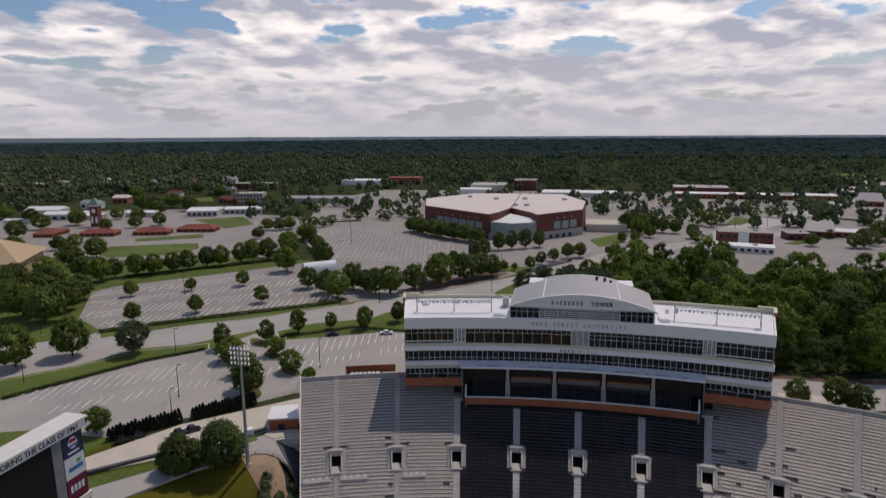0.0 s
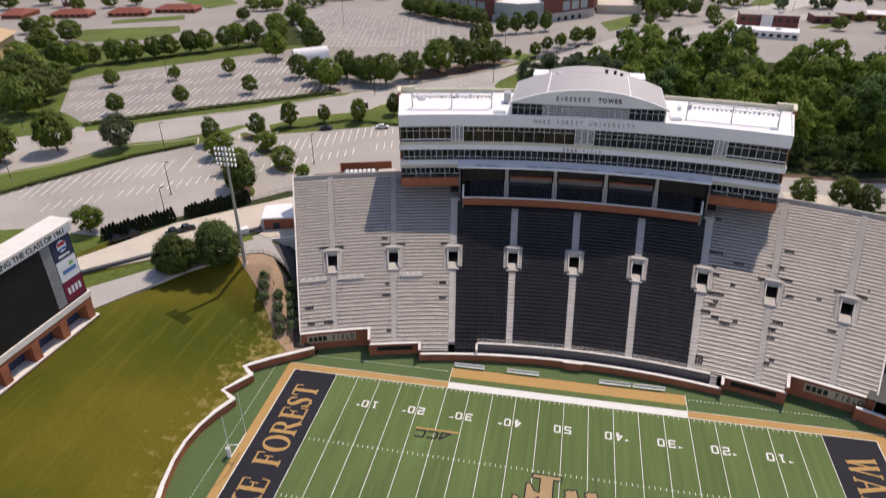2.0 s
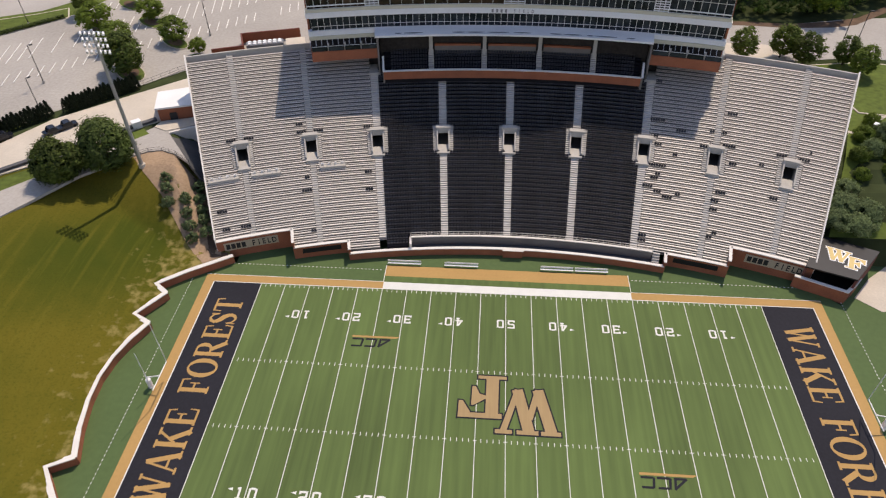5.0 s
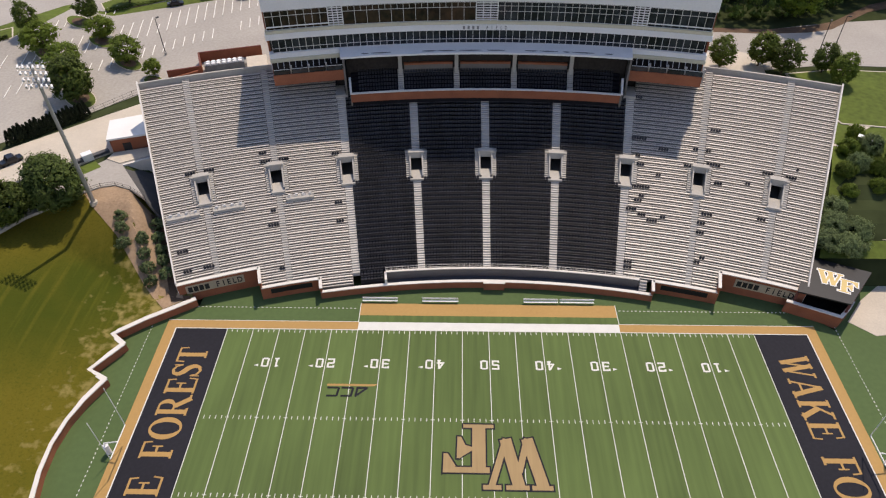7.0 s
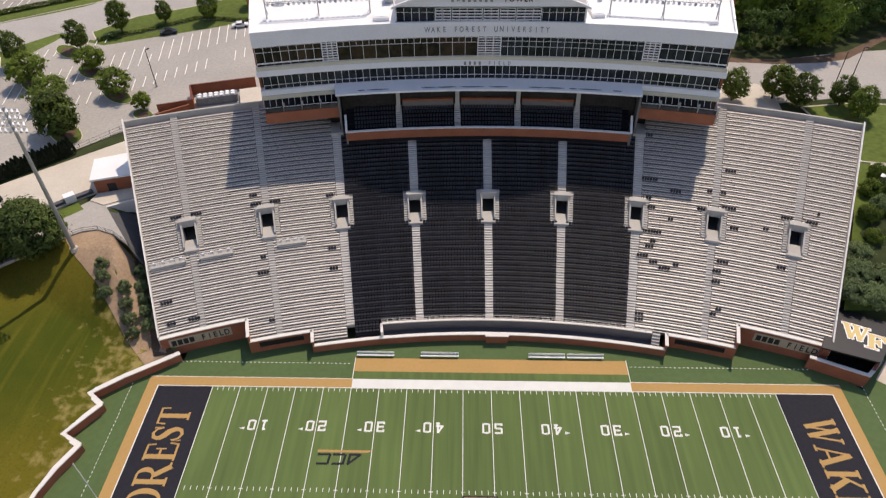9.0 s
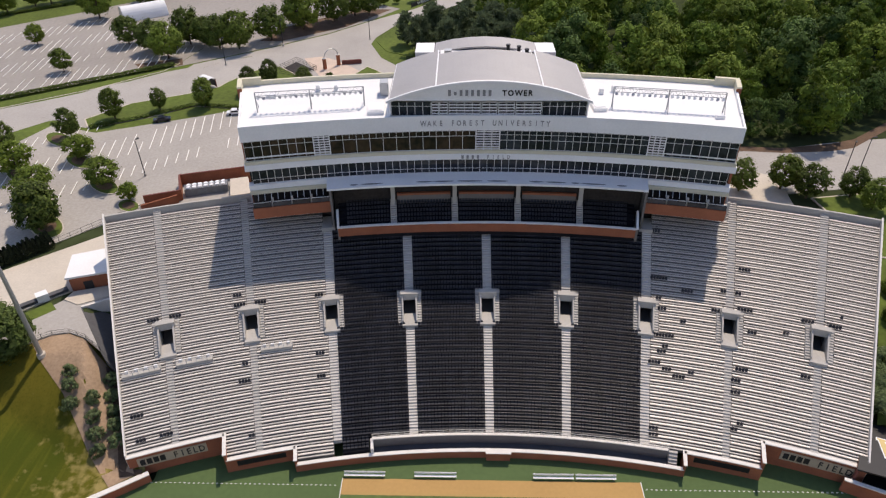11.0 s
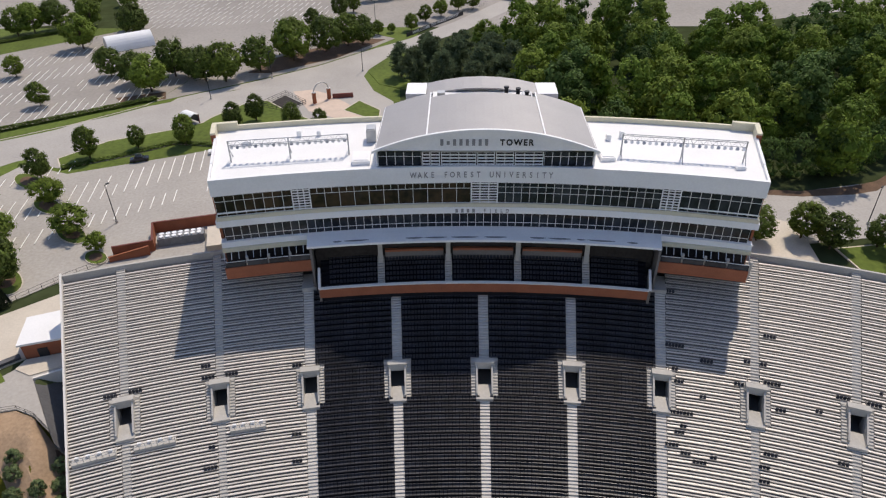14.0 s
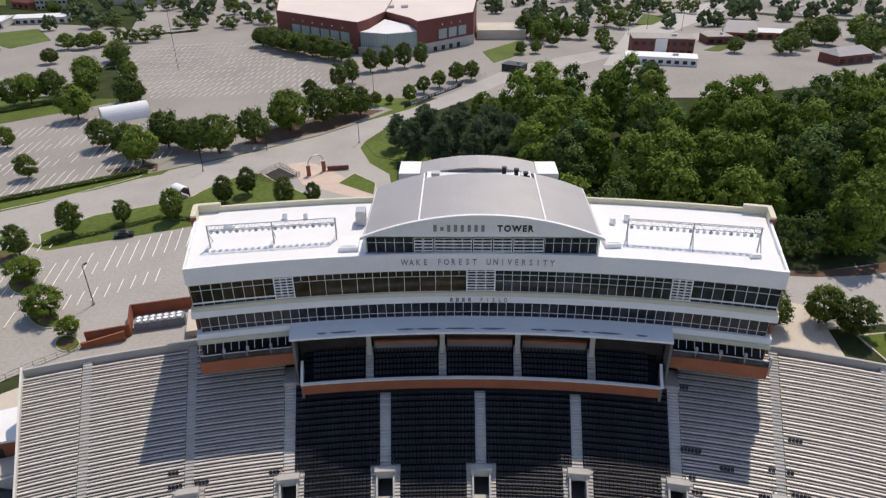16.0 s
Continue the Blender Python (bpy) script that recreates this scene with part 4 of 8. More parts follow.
def build_aisles():
    for a in AISLES:
        top = 187.0 if abs(a) < 9.5 else RTOP - 0.3
        s = Shape()
        hw = 0.265 if abs(a) < 9.5 else 0.2
        r = R0 + (3.4 if abs(a) > 16 else 0)
        while r < top:
            if not (VOM0 - 0.5 < r < VOM1 + 0.3):
                z = stand_z(r)
                s.arc(a - hw, a + hw, r, r + ROW / 2 + 0.02, z - 0.8, z + 0.012, 1)
                if r + ROW / 2 < top:
                    s.arc(a - hw, a + hw, r + ROW / 2, r + ROW + 0.02, z - 0.6, z + 0.17, 1)
            r += ROW
        part("aisle_steps", s, "aisle" if abs(a) < 9.5 else "concrete", stand, "worn pale concrete aisle steps")
        # gangway opening: floor, side walls, lintel, dark passage behind
        zf = stand_z(VOM0) + 0.1
        g = Shape()
        g.arc(a - 0.46, a + 0.46, VOM0 - 0.9, VOM0 + 0.35, zf - 0.9, zf, 1)
        g.arc(a - 0.38, a + 0.38, VOM0, VOM0 + 2.3, zf - 1.9, zf - 0.02, 1)
        for sgn in (-1, 1):
            lo, hi = sorted((a + sgn * 0.37, a + sgn * 0.46))
            g.arc(lo, hi, VOM0 - 0.2, VOM1 + 0.1, zf - 1.9, stand_z(VOM0) + 0.6, 1, z1b=stand_z(VOM1) + 0.9)
            lo, hi = sorted((a + sgn * 0.46, a + sgn * 0.72))
            rr = VOM0 - 0.2
            while rr < VOM1 + 0.25:
                g.arc(lo, hi, rr, rr + ROW / 2 + 0.01, zf - 0.9, stand_z(rr) + 0.22, 1)
                rr += ROW / 2
        g.arc(a - 0.52, a + 0.52, VOM1 - 0.75, VOM1 + 0.35, stand_z(VOM1) - 0.35, stand_z(VOM1) + 1.05, 1)
        g.arc(a - 0.74, a + 0.74, VOM1 + 0.3, VOM1 + 1.3, stand_z(VOM1) - 0.4, stand_z(VOM1) + 0.35, 1)
        d = Shape()
        d.arc(a - 0.38, a + 0.38, VOM0 + 2.3, 178.0, zf - 2.4, zf - 1.2, 1)
        d.arc(a - 0.46, a + 0.46, 177.6, 178.0, zf - 0.3, zf + 3.4, 1)
        d.arc(a - 0.40, a + 0.40, 174.2, 178.0, zf + 2.5, zf + 2.7, 1)
        for sgn in (-1, 1):
            lo, hi = sorted((a + sgn * 0.37, a + sgn * 0.41))
            d.arc(lo, hi, VOM1, 178.0, zf - 1.3, zf + 2.6, 1)
        # darker concrete than the landing puts the passage's shade into its colour
        part("gangway_passage", d, "tread", stand, "dark passage under the seats")
        part("gangway_surround", g, "concrete", stand, "pale concrete gangway surround")


build_aisles()


def build_stand_edges():
    s = Shape()
    for sgn in (-1, 1):
        lo, hi = sorted((sgn * EDGE, sgn * (EDGE + 0.09)))
        s.arc(lo, hi, 151.2, RTOP + 0.4, -0.4, stand_z(151.2) + 0.6, 1, z1b=stand_z(RTOP) + 0.9)
    part("end_parapet", s, "coping", stand)
    for a0, a1 in ((-EDGE, -9.4), (9.4, EDGE)):
        part("rear_parapet", Shape().arc(a0, a1, RTOP, RTOP + 0.4, 8.0, stand_z(RTOP) + 0.5), "concrete", stand)
    # brick fronts with coping
    for a0, a1, r, zt in ((-12.0, 11.75, 144.9, 1.55), (-16.1, -12.0, 147.2, 2.75), (11.75, 16.1, 147.2, 2.75), (-21.6, -16.1, 151.0, 4.2), (16.1, 21.6, 151.0, 4.2)):
        part("front_wall", Shape().arc(a0, a1, r, r + 0.4, -0.3, zt), "brick", stand, "brown brick front wall")
        if 146 < r < 150:
            part("dugout_panel", Shape().arc(a0 + 0.6, a1 - 0.6, r - 0.06, r + 0.05, 1.15, 2.25), "screen", stand, "dark recessed dugout panel")
        part("coping", Shape().arc(a0, a1, r - 0.12, r + 0.5, zt, zt + 0.16), "coping", stand)
    for a, r0, r1, zt in ((-12.0, 144.9, 147.6, 2.75), (11.75, 144.9, 147.6, 2.75), (-16.1, 147.2, 151.4, 4.2), (16.1, 147.2, 151.4, 4.2)):
        part("return_wall", Shape().arc(a - 0.07, a + 0.07, r0, r1, -0.3, zt, 1), "brick", stand)
        part("coping", Shape().arc(a - 0.11, a + 0.11, r0 - 0.12, r1, zt + 0.004, zt + 0.16, 1), "coping", stand)
    part("front_walkway", Shape().arc(-7.25, 11.3, 145.2, 147.1, -0.2, 0.95), "track", stand, "dark grey walkway behind the front wall")
    part("walkway_wall", Shape().arc(-7.3, 10.8, 147.05, 147.4, 0.9, 2.8), "tread", stand)
    part("walkway_cap", Shape().arc(-7.3, 10.8, 147.0, 147.45, 2.8, 2.95), "coping", stand)
    part("walkway_wall", Shape().arc(-7.42, -7.25, 145.3, 147.4, 0.9, 2.75, 1), "coping", stand)
    for h in (3.4, 3.9):
        part("walkway_rail", Shape().arc(-7.3, 10.8, 147.18, 147.24, h, h + 0.05), "coping", stand)
    for i in range(46):
        a = -7.3 + 18.1 * i / 45
        part("rail_post", Shape().arc(a - 0.012, a + 0.012, 147.17, 147.25, 2.95, 3.95, 1), "coping", stand)
    st = Shape()
    for i in range(5):
        st.arc(10.85, 11.35, 145.4 + i * 0.42, 147.5, 0.9 + i * 0.34, 1.24 + i * 0.34, 1)
    part("walkway_steps", st, "concrete", stand)
    part("front_box", Shape().arc(-0.25, 1.25, 144.35, 145.0, -0.3, 1.72), "brick", stand, "small brick box on the front wall")
    part("coping", Shape().arc(-0.3, 1.3, 144.25, 144.95, 1.72, 1.86), "coping", stand)


build_stand_edges()

# ---- press tower ----
tower = empty("press_tower", "white panelled press tower with curved window bands and a vaulted roof", "building")
RT, RB, TA = 189.3, 210.0, 13.45


def window_band(a0, a1, n, r, z0, z1, rail, name="window", pane="glass"):
    """A run of framed windows, each a part with its pane."""
    for i in range(n):
        b0, b1 = a0 + (a1 - a0) * i / n, a0 + (a1 - a0) * (i + 1) / n
        m = math.degrees(0.05 / r)
        f = Shape()
        f.arc(b0, b0 + m, r, r + 0.12, z0, z1, 1)
        f.arc(b1 - m, b1, r, r + 0.12, z0, z1, 1)
        f.arc(b0 + m, b1 - m, r, r + 0.12, z0, z0 + 0.09, 1)
        f.arc(b0 + m, b1 - m, r, r + 0.12, z1 - 0.09, z1, 1)
        if rail:
            f.arc(b0 + m, b1 - m, r, r + 0.12, z0 + rail, z0 + rail + 0.09, 1)
        w = part(name, f, "mullion", tower)
        p = part("pane", Shape().arc(b0 + m, b1 - m, r + 0.06, r + 0.08, z0 + 0.09, z1 - 0.09, 1), pane, w)


def louvre(a0, a1, r, z0, z1, n):
    s = Shape()
    for i in range(n):
        z = z0 + (z1 - z0) * (i + 0.15) / n
        s.arc(a0, a1, r - 0.05, r + 0.05, z, z + (z1 - z0) / n * 0.36, 1)
    for k in range(4):
        a = a0 + (a1 - a0) * k / 3
        s.arc(a - 0.03, a + 0.03, r - 0.07, r + 0.05, z0, z1, 1)
    part("louvre", s, "white", tower, "white slatted louvre panel")


def build_tower():
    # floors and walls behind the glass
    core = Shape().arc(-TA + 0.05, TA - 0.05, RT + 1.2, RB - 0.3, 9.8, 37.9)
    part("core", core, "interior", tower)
    part("rear_wall", Shape().arc(-TA, TA, RB - 0.3, RB, 9.8, 38.0), "brick", tower)
    for s in (-1, 1):
        lo, hi = sorted((s * TA, s * (TA - 0.12)))
        part("side_wall", Shape().arc(lo, hi, RT + 1.0, RB, 9.8, 38.0, 1), "brick", tower)
    part("fascia", Shape().arc(-TA, TA, RT - 0.25, RT + 0.3, 35.75, 38.65, 30), "white", tower, "white panelled fascia")
    for s in (-1, 1):
        lo, hi = sorted((s * TA, s * (TA - 0.1)))
        part("fascia", Shape().arc(lo, hi, RT + 0.3, RT + 6, 35.75, 38.65, 1), "white", tower)
    part("roof", Shape().arc(-TA + 0.1, TA - 0.1, RT + 0.3, RB - 0.4, 37.9, 38.1, 30), "white_roof", tower, "bright white membrane roof")
    part("rear_parapet", Shape().arc(-TA, TA, RB - 0.4, RB + 0.1, 38.0, 39.0, 30), "cream", tower)
    for s in (-1, 1):
        lo, hi = sorted((s * TA, s * (TA - 0.12)))
        part("side_parapet", Shape().arc(lo, hi, RT + 6, RB - 3.5, 38.0, 38.75, 1), "white", tower)
        lo, hi = sorted((s * (TA + 0.12), s * (TA - 1.1)))
        t = Shape()
        t.arc(lo, hi, RB - 0.6, RB + 0.15, 39.35, 39.7, 2)
        u = Shape().arc(lo, hi, RB - 0.5, RB + 0.1, 38.0, 39.35, 2)
        o, i_ = sorted((s * (TA + 0.14), s * (TA - 0.10)))
        t.arc(o, i_, RB - 4.7, RB - 0.6, 39.35, 39.7, 1)
        u.arc(o, i_, RB - 4.3, RB - 0.5, 38.0, 39.35, 1)
        part("turret_wall", u, "cream", tower)
        part("turret_end", Shape().arc(o, i_, RB - 4.7, RB - 4.3, 36.6, 39.35, 1), "brick", tower)
        part("corner_turret", t, "cream", tower)
    # upper window band with louvres
    segs = ((-13.35, -9.62, 8, 0.55), (-8.75, -0.66, 11, 0), (0.66, 8.75, 20, 0), (9.62, 13.35, 8, 0.55))
    for a0, a1, n, low in segs:
        window_band(a0, a1, n, RT, 31.75, 35.62, 2.75 if n != 20 else 1.9, pane="glass_warm" if a0 < -1 else "glass")
        if n == 11:
            # doubled lights in the upper row
            for i in range(n):
                a = a0 + (a1 - a0) * (i + 0.5) / n
                part("glazing_bar", Shape().arc(a - 0.015, a + 0.015, RT - 0.01, RT + 0.1, 34.59, 35.54, 1), "mullion", tower)
        if n == 20:
            part("window_rail", Shape().arc(a0, a1, RT - 0.01, RT + 0.1, 34.75, 34.83), "mullion", tower)
        # dark strip stands in for the shadow line under the fascia
        part("head_shadow_strip", Shape().arc(a0, a1, RT - 0.02, RT + 0.3, 35.62, 35.748), "dark_metal", tower)
        if low:
            part("window_rail", Shape().arc(a0, a1, RT - 0.06, RT + 0.1, 31.75 + low, 31.75 + low + 0.22), "white", tower)
    for a0, a1 in ((-9.62, -8.75), (-0.66, 0.66), (8.75, 9.62)):
        louvre(a0, a1, RT, 31.75, 35.75, 8)
    part("cream_band", Shape().arc(-TA, TA, RT - 0.3, RT + 1.2, 31.1, 31.75, 30), "cream", tower)
    part("white_band", Shape().arc(-TA - 0.05, TA + 0.05, RT - 0.45, RT + 1.2, 29.95, 31.1, 30), "white", tower)
    window_band(-13.2, 13.2, 64, RT, 27.0, 29.80, 0.85)
    # shadow line under the white band, again as a dark strip
    part("head_shadow_strip", Shape().arc(-13.2, 13.2, RT - 0.02, RT + 0.3, 29.80, 29.948, 30), "dark_metal", tower)
    part("white_band", Shape().arc(-TA, TA, RT - 0.4, RT + 1.2, 26.0, 27.0, 30), "white", tower)
    part("cream_band", Shape().arc(-TA, TA, RT - 0.9, RT + 1.2, 25.3, 26.0, 30), "cream", tower)
    part("canopy", Shape().arc(-9.15, 9.05, 185.4, RT - 0.3, 26.35, 26.75, 24, z1b=26.98, z0b=26.5), "white", tower, "white cantilevered canopy")
    # open booths on both sides
    for s in (-1, 1):
        lo, hi = sorted((s * 9.05, s * 13.4))
        part("booth_floor", Shape().arc(lo, hi, 186.2, RT + 1.2, 21.4, 21.9), "concrete", tower)
        part("booth_front", Shape().arc(lo, hi, 186.0, 186.35, 21.5, 23.7), "brick", tower, "red-brown brick booth front")
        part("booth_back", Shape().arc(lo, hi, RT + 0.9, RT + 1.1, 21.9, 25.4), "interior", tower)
        for i in range(13):
            a = lo + (hi - lo) * i / 12
            part("booth_mullion", Shape().hull([polar(a - 0.018, 187.3, 24.5), polar(a + 0.018, 187.3, 24.5), polar(a + 0.018, 187.4, 24.5), polar(a - 0.018, 187.4, 24.5)], [polar(a - 0.018, 188.5, 25.45), polar(a + 0.018, 188.5, 25.45), polar(a + 0.018, 188.6, 25.45), polar(a - 0.018, 188.6, 25.45)]), "mullion", tower)
        for i in range(4):
            a, b = lo + (hi - lo) * (i + 0.06) / 4, lo + (hi - lo) * (i + 0.98) / 4
            part("booth_pane", Shape().arc(a, b, 186.16, 186.22, 23.72, 24.75), "glass", tower)
            part("booth_rail", Shape().arc(a, b, 186.12, 186.26, 24.75, 24.82), "mullion", tower)
            part("booth_column", Shape().arc(b + 0.02, b + 0.14, 186.5, 187.0, 21.9, 25.2, 1), "concrete", tower)
        part("booth_roof", Shape().arc(lo, hi, 188.3, RT, 25.45, 25.7), "cream", tower)
        lo, hi = sorted((s * 9.05, s * 8.93))
        part("booth_side", Shape().arc(lo, hi, 185.6, RT + 1.2, 17, 26.3, 1), "tread", tower)
        lo, hi = sorted((s * 8.78, s * 8.64))
        part("club_end_wall", Shape().arc(lo, hi, 183.0, 186.4, 17, 20.0, 1, z1b=21.6), "tread", tower)
        part("club_end_cap", Shape().arc(lo, hi, 182.5, 186.4, 20.0, 20.12, 1, z0b=21.6, z1b=21.72), "coping", tower)
    for s in (-1, 1):
        lo, hi = sorted((s * 8.95, s * 9.72))
        part("infill", Shape().arc(lo, hi, 185.6, RT + 0.5, 15.0, stand_z(187.2), 1), "concrete", tower)
    # club seats under the canopy
    part("club_front", Shape().arc(-8.72, 8.62, 182.6, 183.0, 18.0, 19.85, 24), "brick", tower, "brick front of the club seats")
    part("club_coping", Shape().arc(-8.76, 8.66, 182.45, 183.1, 19.85, 20.0, 24), "coping", tower)
    cuts = (-8.45, -5.45, -1.85, 1.85, 5.45, 8.4)
    for i in range(7):
        rr, zz = 183.0 + i * 0.9, 18.9 + i * 0.42
        part("club_step", Shape().arc(-8.65, 8.55, rr, rr + 0.92, 17.0, zz, 24), "tread_black", tower)
        if i == 0:
            continue
        for c0, c1 in zip(cuts, cuts[1:]):
            if i == 6 and abs(c0 + c1) < 8:
                continue
            s = Shape()
            n = int(radians(c1 - c0 - 0.5) * rr / 0.56)
            for k in range(n):
                a = c0 + 0.25 + (c1 - c0 - 0.5) * (k + 0.5) / n
                h = math.degrees(0.22 / rr)
                s.arc(a - h, a + h, rr + 0.35, rr + 0.7, zz + 0.36, zz + 0.44, 1)
                s.arc(a - h, a + h, rr + 0.7, rr + 0.78, zz + 0.40, zz + 0.82, 1)
            part("club_seating", s, "seat_black", tower, kind="stuff")
    for c0, c1 in ((-5.2, -2.1), (-1.6, 1.6), (2.1, 5.2)):
        part("club_rear_wall", Shape().arc(c0, c1, 188.3, 188.6, 20.5, 22.9), "tread", tower)
        part("club_rear_band", Shape().arc(c0, c1, 188.1, 188.7, 22.9, 23.3), "brick", tower)
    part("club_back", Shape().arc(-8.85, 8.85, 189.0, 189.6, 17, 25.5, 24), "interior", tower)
    for a in (-5.45, -1.85, 1.85, 5.45):
        for i in range(13):
            part("club_stair_step", Shape().arc(a - 0.19, a + 0.19, 183.05 + i * 0.45, 183.52 + i * 0.45, 18.0, 19.05 + i * 0.22, 1), "concrete", tower)
        part("club_column", Shape().arc(a - 0.12, a + 0.12, 187.6, 188.2, 18.0, 26.4, 1), "concrete", tower)
    # vaulted roof
    hw, base, rise = 18.0, 41.3, 3.75
    n = 28
    def vault(z_off, y0, y1, hw=hw, rise=rise, base=base, thick=0.25):
        R = (hw * hw + rise * rise) / (2 * rise)
        xs = [-hw + 2 * hw * i / n for i in range(n + 1)]
        top = [(x, base + z_off + math.sqrt(R * R - x * x) - (R - rise)) for x in xs]
        prof = top + [(x, z - thick) for x, z in reversed(top)]
        return Shape().hull([(x, y0, z) for x, z in prof], [(x, y1, z) for x, z in prof])
    def strip(x0, x1, y0, y1):
        s = Shape()
        R = (hw * hw + rise * rise) / (2 * rise)
        m = 12
        zz = lambda x: base + math.sqrt(R * R - x * x) - (R - rise)
        xs = [x0 + (x1 - x0) * i / m for i in range(m + 1)]
        top = [(x, zz(x)) for x in xs]
        prof = top + [(x, z - 0.25) for x, z in reversed(top)]
        s.hull([(x, y0, z) for x, z in prof], [(x, y1, z) for x, z in prof])
        return s
    part("vaulted_roof", strip(-9.4, 9.4, 79.3, 95.5), "grey_roof", tower, "grey curved metal roof")
    part("vaulted_roof", strip(-hw, -9.4, 79.3, 97.6), "grey_roof", tower)
    part("vaulted_roof", strip(9.4, hw, 79.3, 97.6), "grey_roof", tower)
    for x in (-9.4, 9.4):
        z = base + math.sqrt(((hw * hw + rise * rise) / (2 * rise)) ** 2 - x * x) - ((hw * hw + rise * rise) / (2 * rise) - rise)
        part("roof_seam", Shape().box(x - 0.12, x + 0.12, 79.4, 97.6, z - 0.3, z + 0.14), "white", tower)
    part("roof_well", Shape().box(-9.2, 9.2, 95.4, 102.2, 40.0, 42.6), "white_roof", tower)
    for x, y, sx, sy, h in ((2.6, 98.2, 3.4, 1.6, 1.0), (8.0, 99.0, 1.6, 1.6, 0.9), (-7.6, 99, 1.4, 1.4, 1.2)):
        part("roof_unit", Shape().obox((x, y, 42.6), (sx, sy, h)), "metal", tower)
    for x, h in ((4.2, 2.6), (6.3, 2.3), (7.9, 1.7)):
        part("roof_vent", Shape().tube((x, 97.2, 42.6), (x, 97.2, 42.6 + h), 0.36, 0.36, 10).tube((x, 97.2, 42.6 + h), (x, 97.2, 42.85 + h), 0.46, 0.46, 10), "dark_metal", tower, "dark capped roof vent")
    part("roof_duct", Shape().tube((4.2, 96.7, 43.1), (8.6, 96.7, 43.1), 0.3, 0.3, 8), "metal", tower)
    part("roof_edge", vault(0.03, 79.0, 79.5, hw=18.35, rise=3.8, thick=0.45), "white", tower)
    g = Shape()
    R = (hw * hw + rise * rise) / (2 * rise)
    ring = [(-hw, 41.25)] + [(-hw + 2 * hw * i / n, base - 0.2 + math.sqrt(R * R - (-hw + 2 * hw * i / n) ** 2) - (R - rise)) for i in range(n + 1)] + [(hw, 41.25)]
    g.hull([(x, 79.9, z) for x, z in ring], [(x, 79.5, z) for x, z in ring])
    part("gable", g, "white", tower, "white curved gable with dark lettering")
    part("attic_wall", Shape().box(-17.6, 17.6, 80.4, 97.4, 38.0, 41.3), "interior", tower)
    part("attic_side", Shape().box(-17.85, -17.6, 79.9, 97.5, 38.0, 41.4), "white", tower)
    part("attic_side", Shape().box(17.6, 17.85, 79.9, 97.5, 38.0, 41.4), "white", tower)
    for x0, x1, n in ((-17.5, -10.4, 5), (9.6, 17.5, 6)):
        for i in range(n):
            xa, xb = x0 + (x1 - x0) * i / n, x0 + (x1 - x0) * (i + 1) / n
            f = Shape().box(xa, xa + 0.06, 79.9, 80.02, 38.4, 41.22).box(xb - 0.06, xb, 79.9, 80.02, 38.4, 41.22).box(xa, xb, 79.91, 80.01, 40.0, 40.08)
            w = part("attic_window", f, "mullion", tower)
            part("pane", Shape().box(xa + 0.06, xb - 0.06, 79.95, 79.98, 38.4, 41.22), "glass", w)
    for x0, x1 in ((-10.2, -9.0), (-8.8, -7.4), (-7.1, -1.5), (-1.2, 1.5), (1.8, 4.6), (4.9, 9.4)):
        s = Shape()
        for i in range(5):
            s.box(x0, x1, 79.88, 80.0, 38.55 + i * 0.56, 38.75 + i * 0.56)
        k = max(1, int((x1 - x0) / 1.3))
        for i in range(k + 1):
            x = x0 + (x1 - x0) * i / k
            s.box(x - 0.06, x + 0.06, 79.84, 80.0, 38.4, 41.22)
        part("attic_louvre", s, "white", tower)
    rear = vault(0.0, 102.0, 108.2, hw=10.4, rise=1.35, base=42.1)
    part("rear_vault", rear, "grey_roof", tower)
    for s in (-1, 1):
        x0, x1 = sorted((s * 10.6, s * 14.5))
        part("stair_house", Shape().box(x0, x1, 103.4, 109.4, 9.8, 41.7), "white", tower)
    part("rear_block", Shape().box(-10.3, 10.3, 102.2, 108.0, 9.8, 42.1), "white", tower)


build_tower()

# ---- roads, car parks and lawns behind the stand ----
LIFT = [0.04]


def area(name, pts, mat, label, category):
    LIFT[0] += 0.006
    return sheet(name, pts, mat, label, LIFT[0], category)


def outset(pts, d):
    """The outline moved outwards by d."""
    n = len(pts)
    turn = sum(pts[i][0] * pts[(i + 1) % n][1] - pts[(i + 1) % n][0] * pts[i][1] for i in range(n))
    sgn = 1 if turn > 0 else -1
    out = []
    for i in range(n):
        p, c, q = (Vector(pts[k % n]) for k in (i - 1, i, i + 1))
        e0, e1 = (c - p).normalized(), (q - c).normalized()
        m = Vector((e0.y + e1.y, -e0.x - e1.x)) * sgn
        m = m * (2.0 / max(0.8, m.length_squared))
        out.append(tuple(c + m * d))
    return out


area("verge", [(-330, 30), (-330, 262), (-20, 262), (-26, 215), (-20, 150), (-30, 118), (-52, 95), (-81, 87), (-104, 66), (-120, 40)], "verge", "mown green roadside lawns", "lawn")
area("paving", [(-140, 262), (-205, 400), (-260, 560), (-230, 700), (480, 720), (560, 560), (330, 300), (160, 285), (100, 262), (-20, 262)], "asphalt_old", "worn brown-grey asphalt lots and streets round the arena", "paving")
area("paving", [(-330, 200), (-300, 250), (-259, 245), (-174, 268), (-190, 379), (-224, 440), (-290, 458), (-356, 476), (-420, 470), (-470, 392), (-470, 300)], "asphalt_old", "worn brownish paving of the showground", "paving")
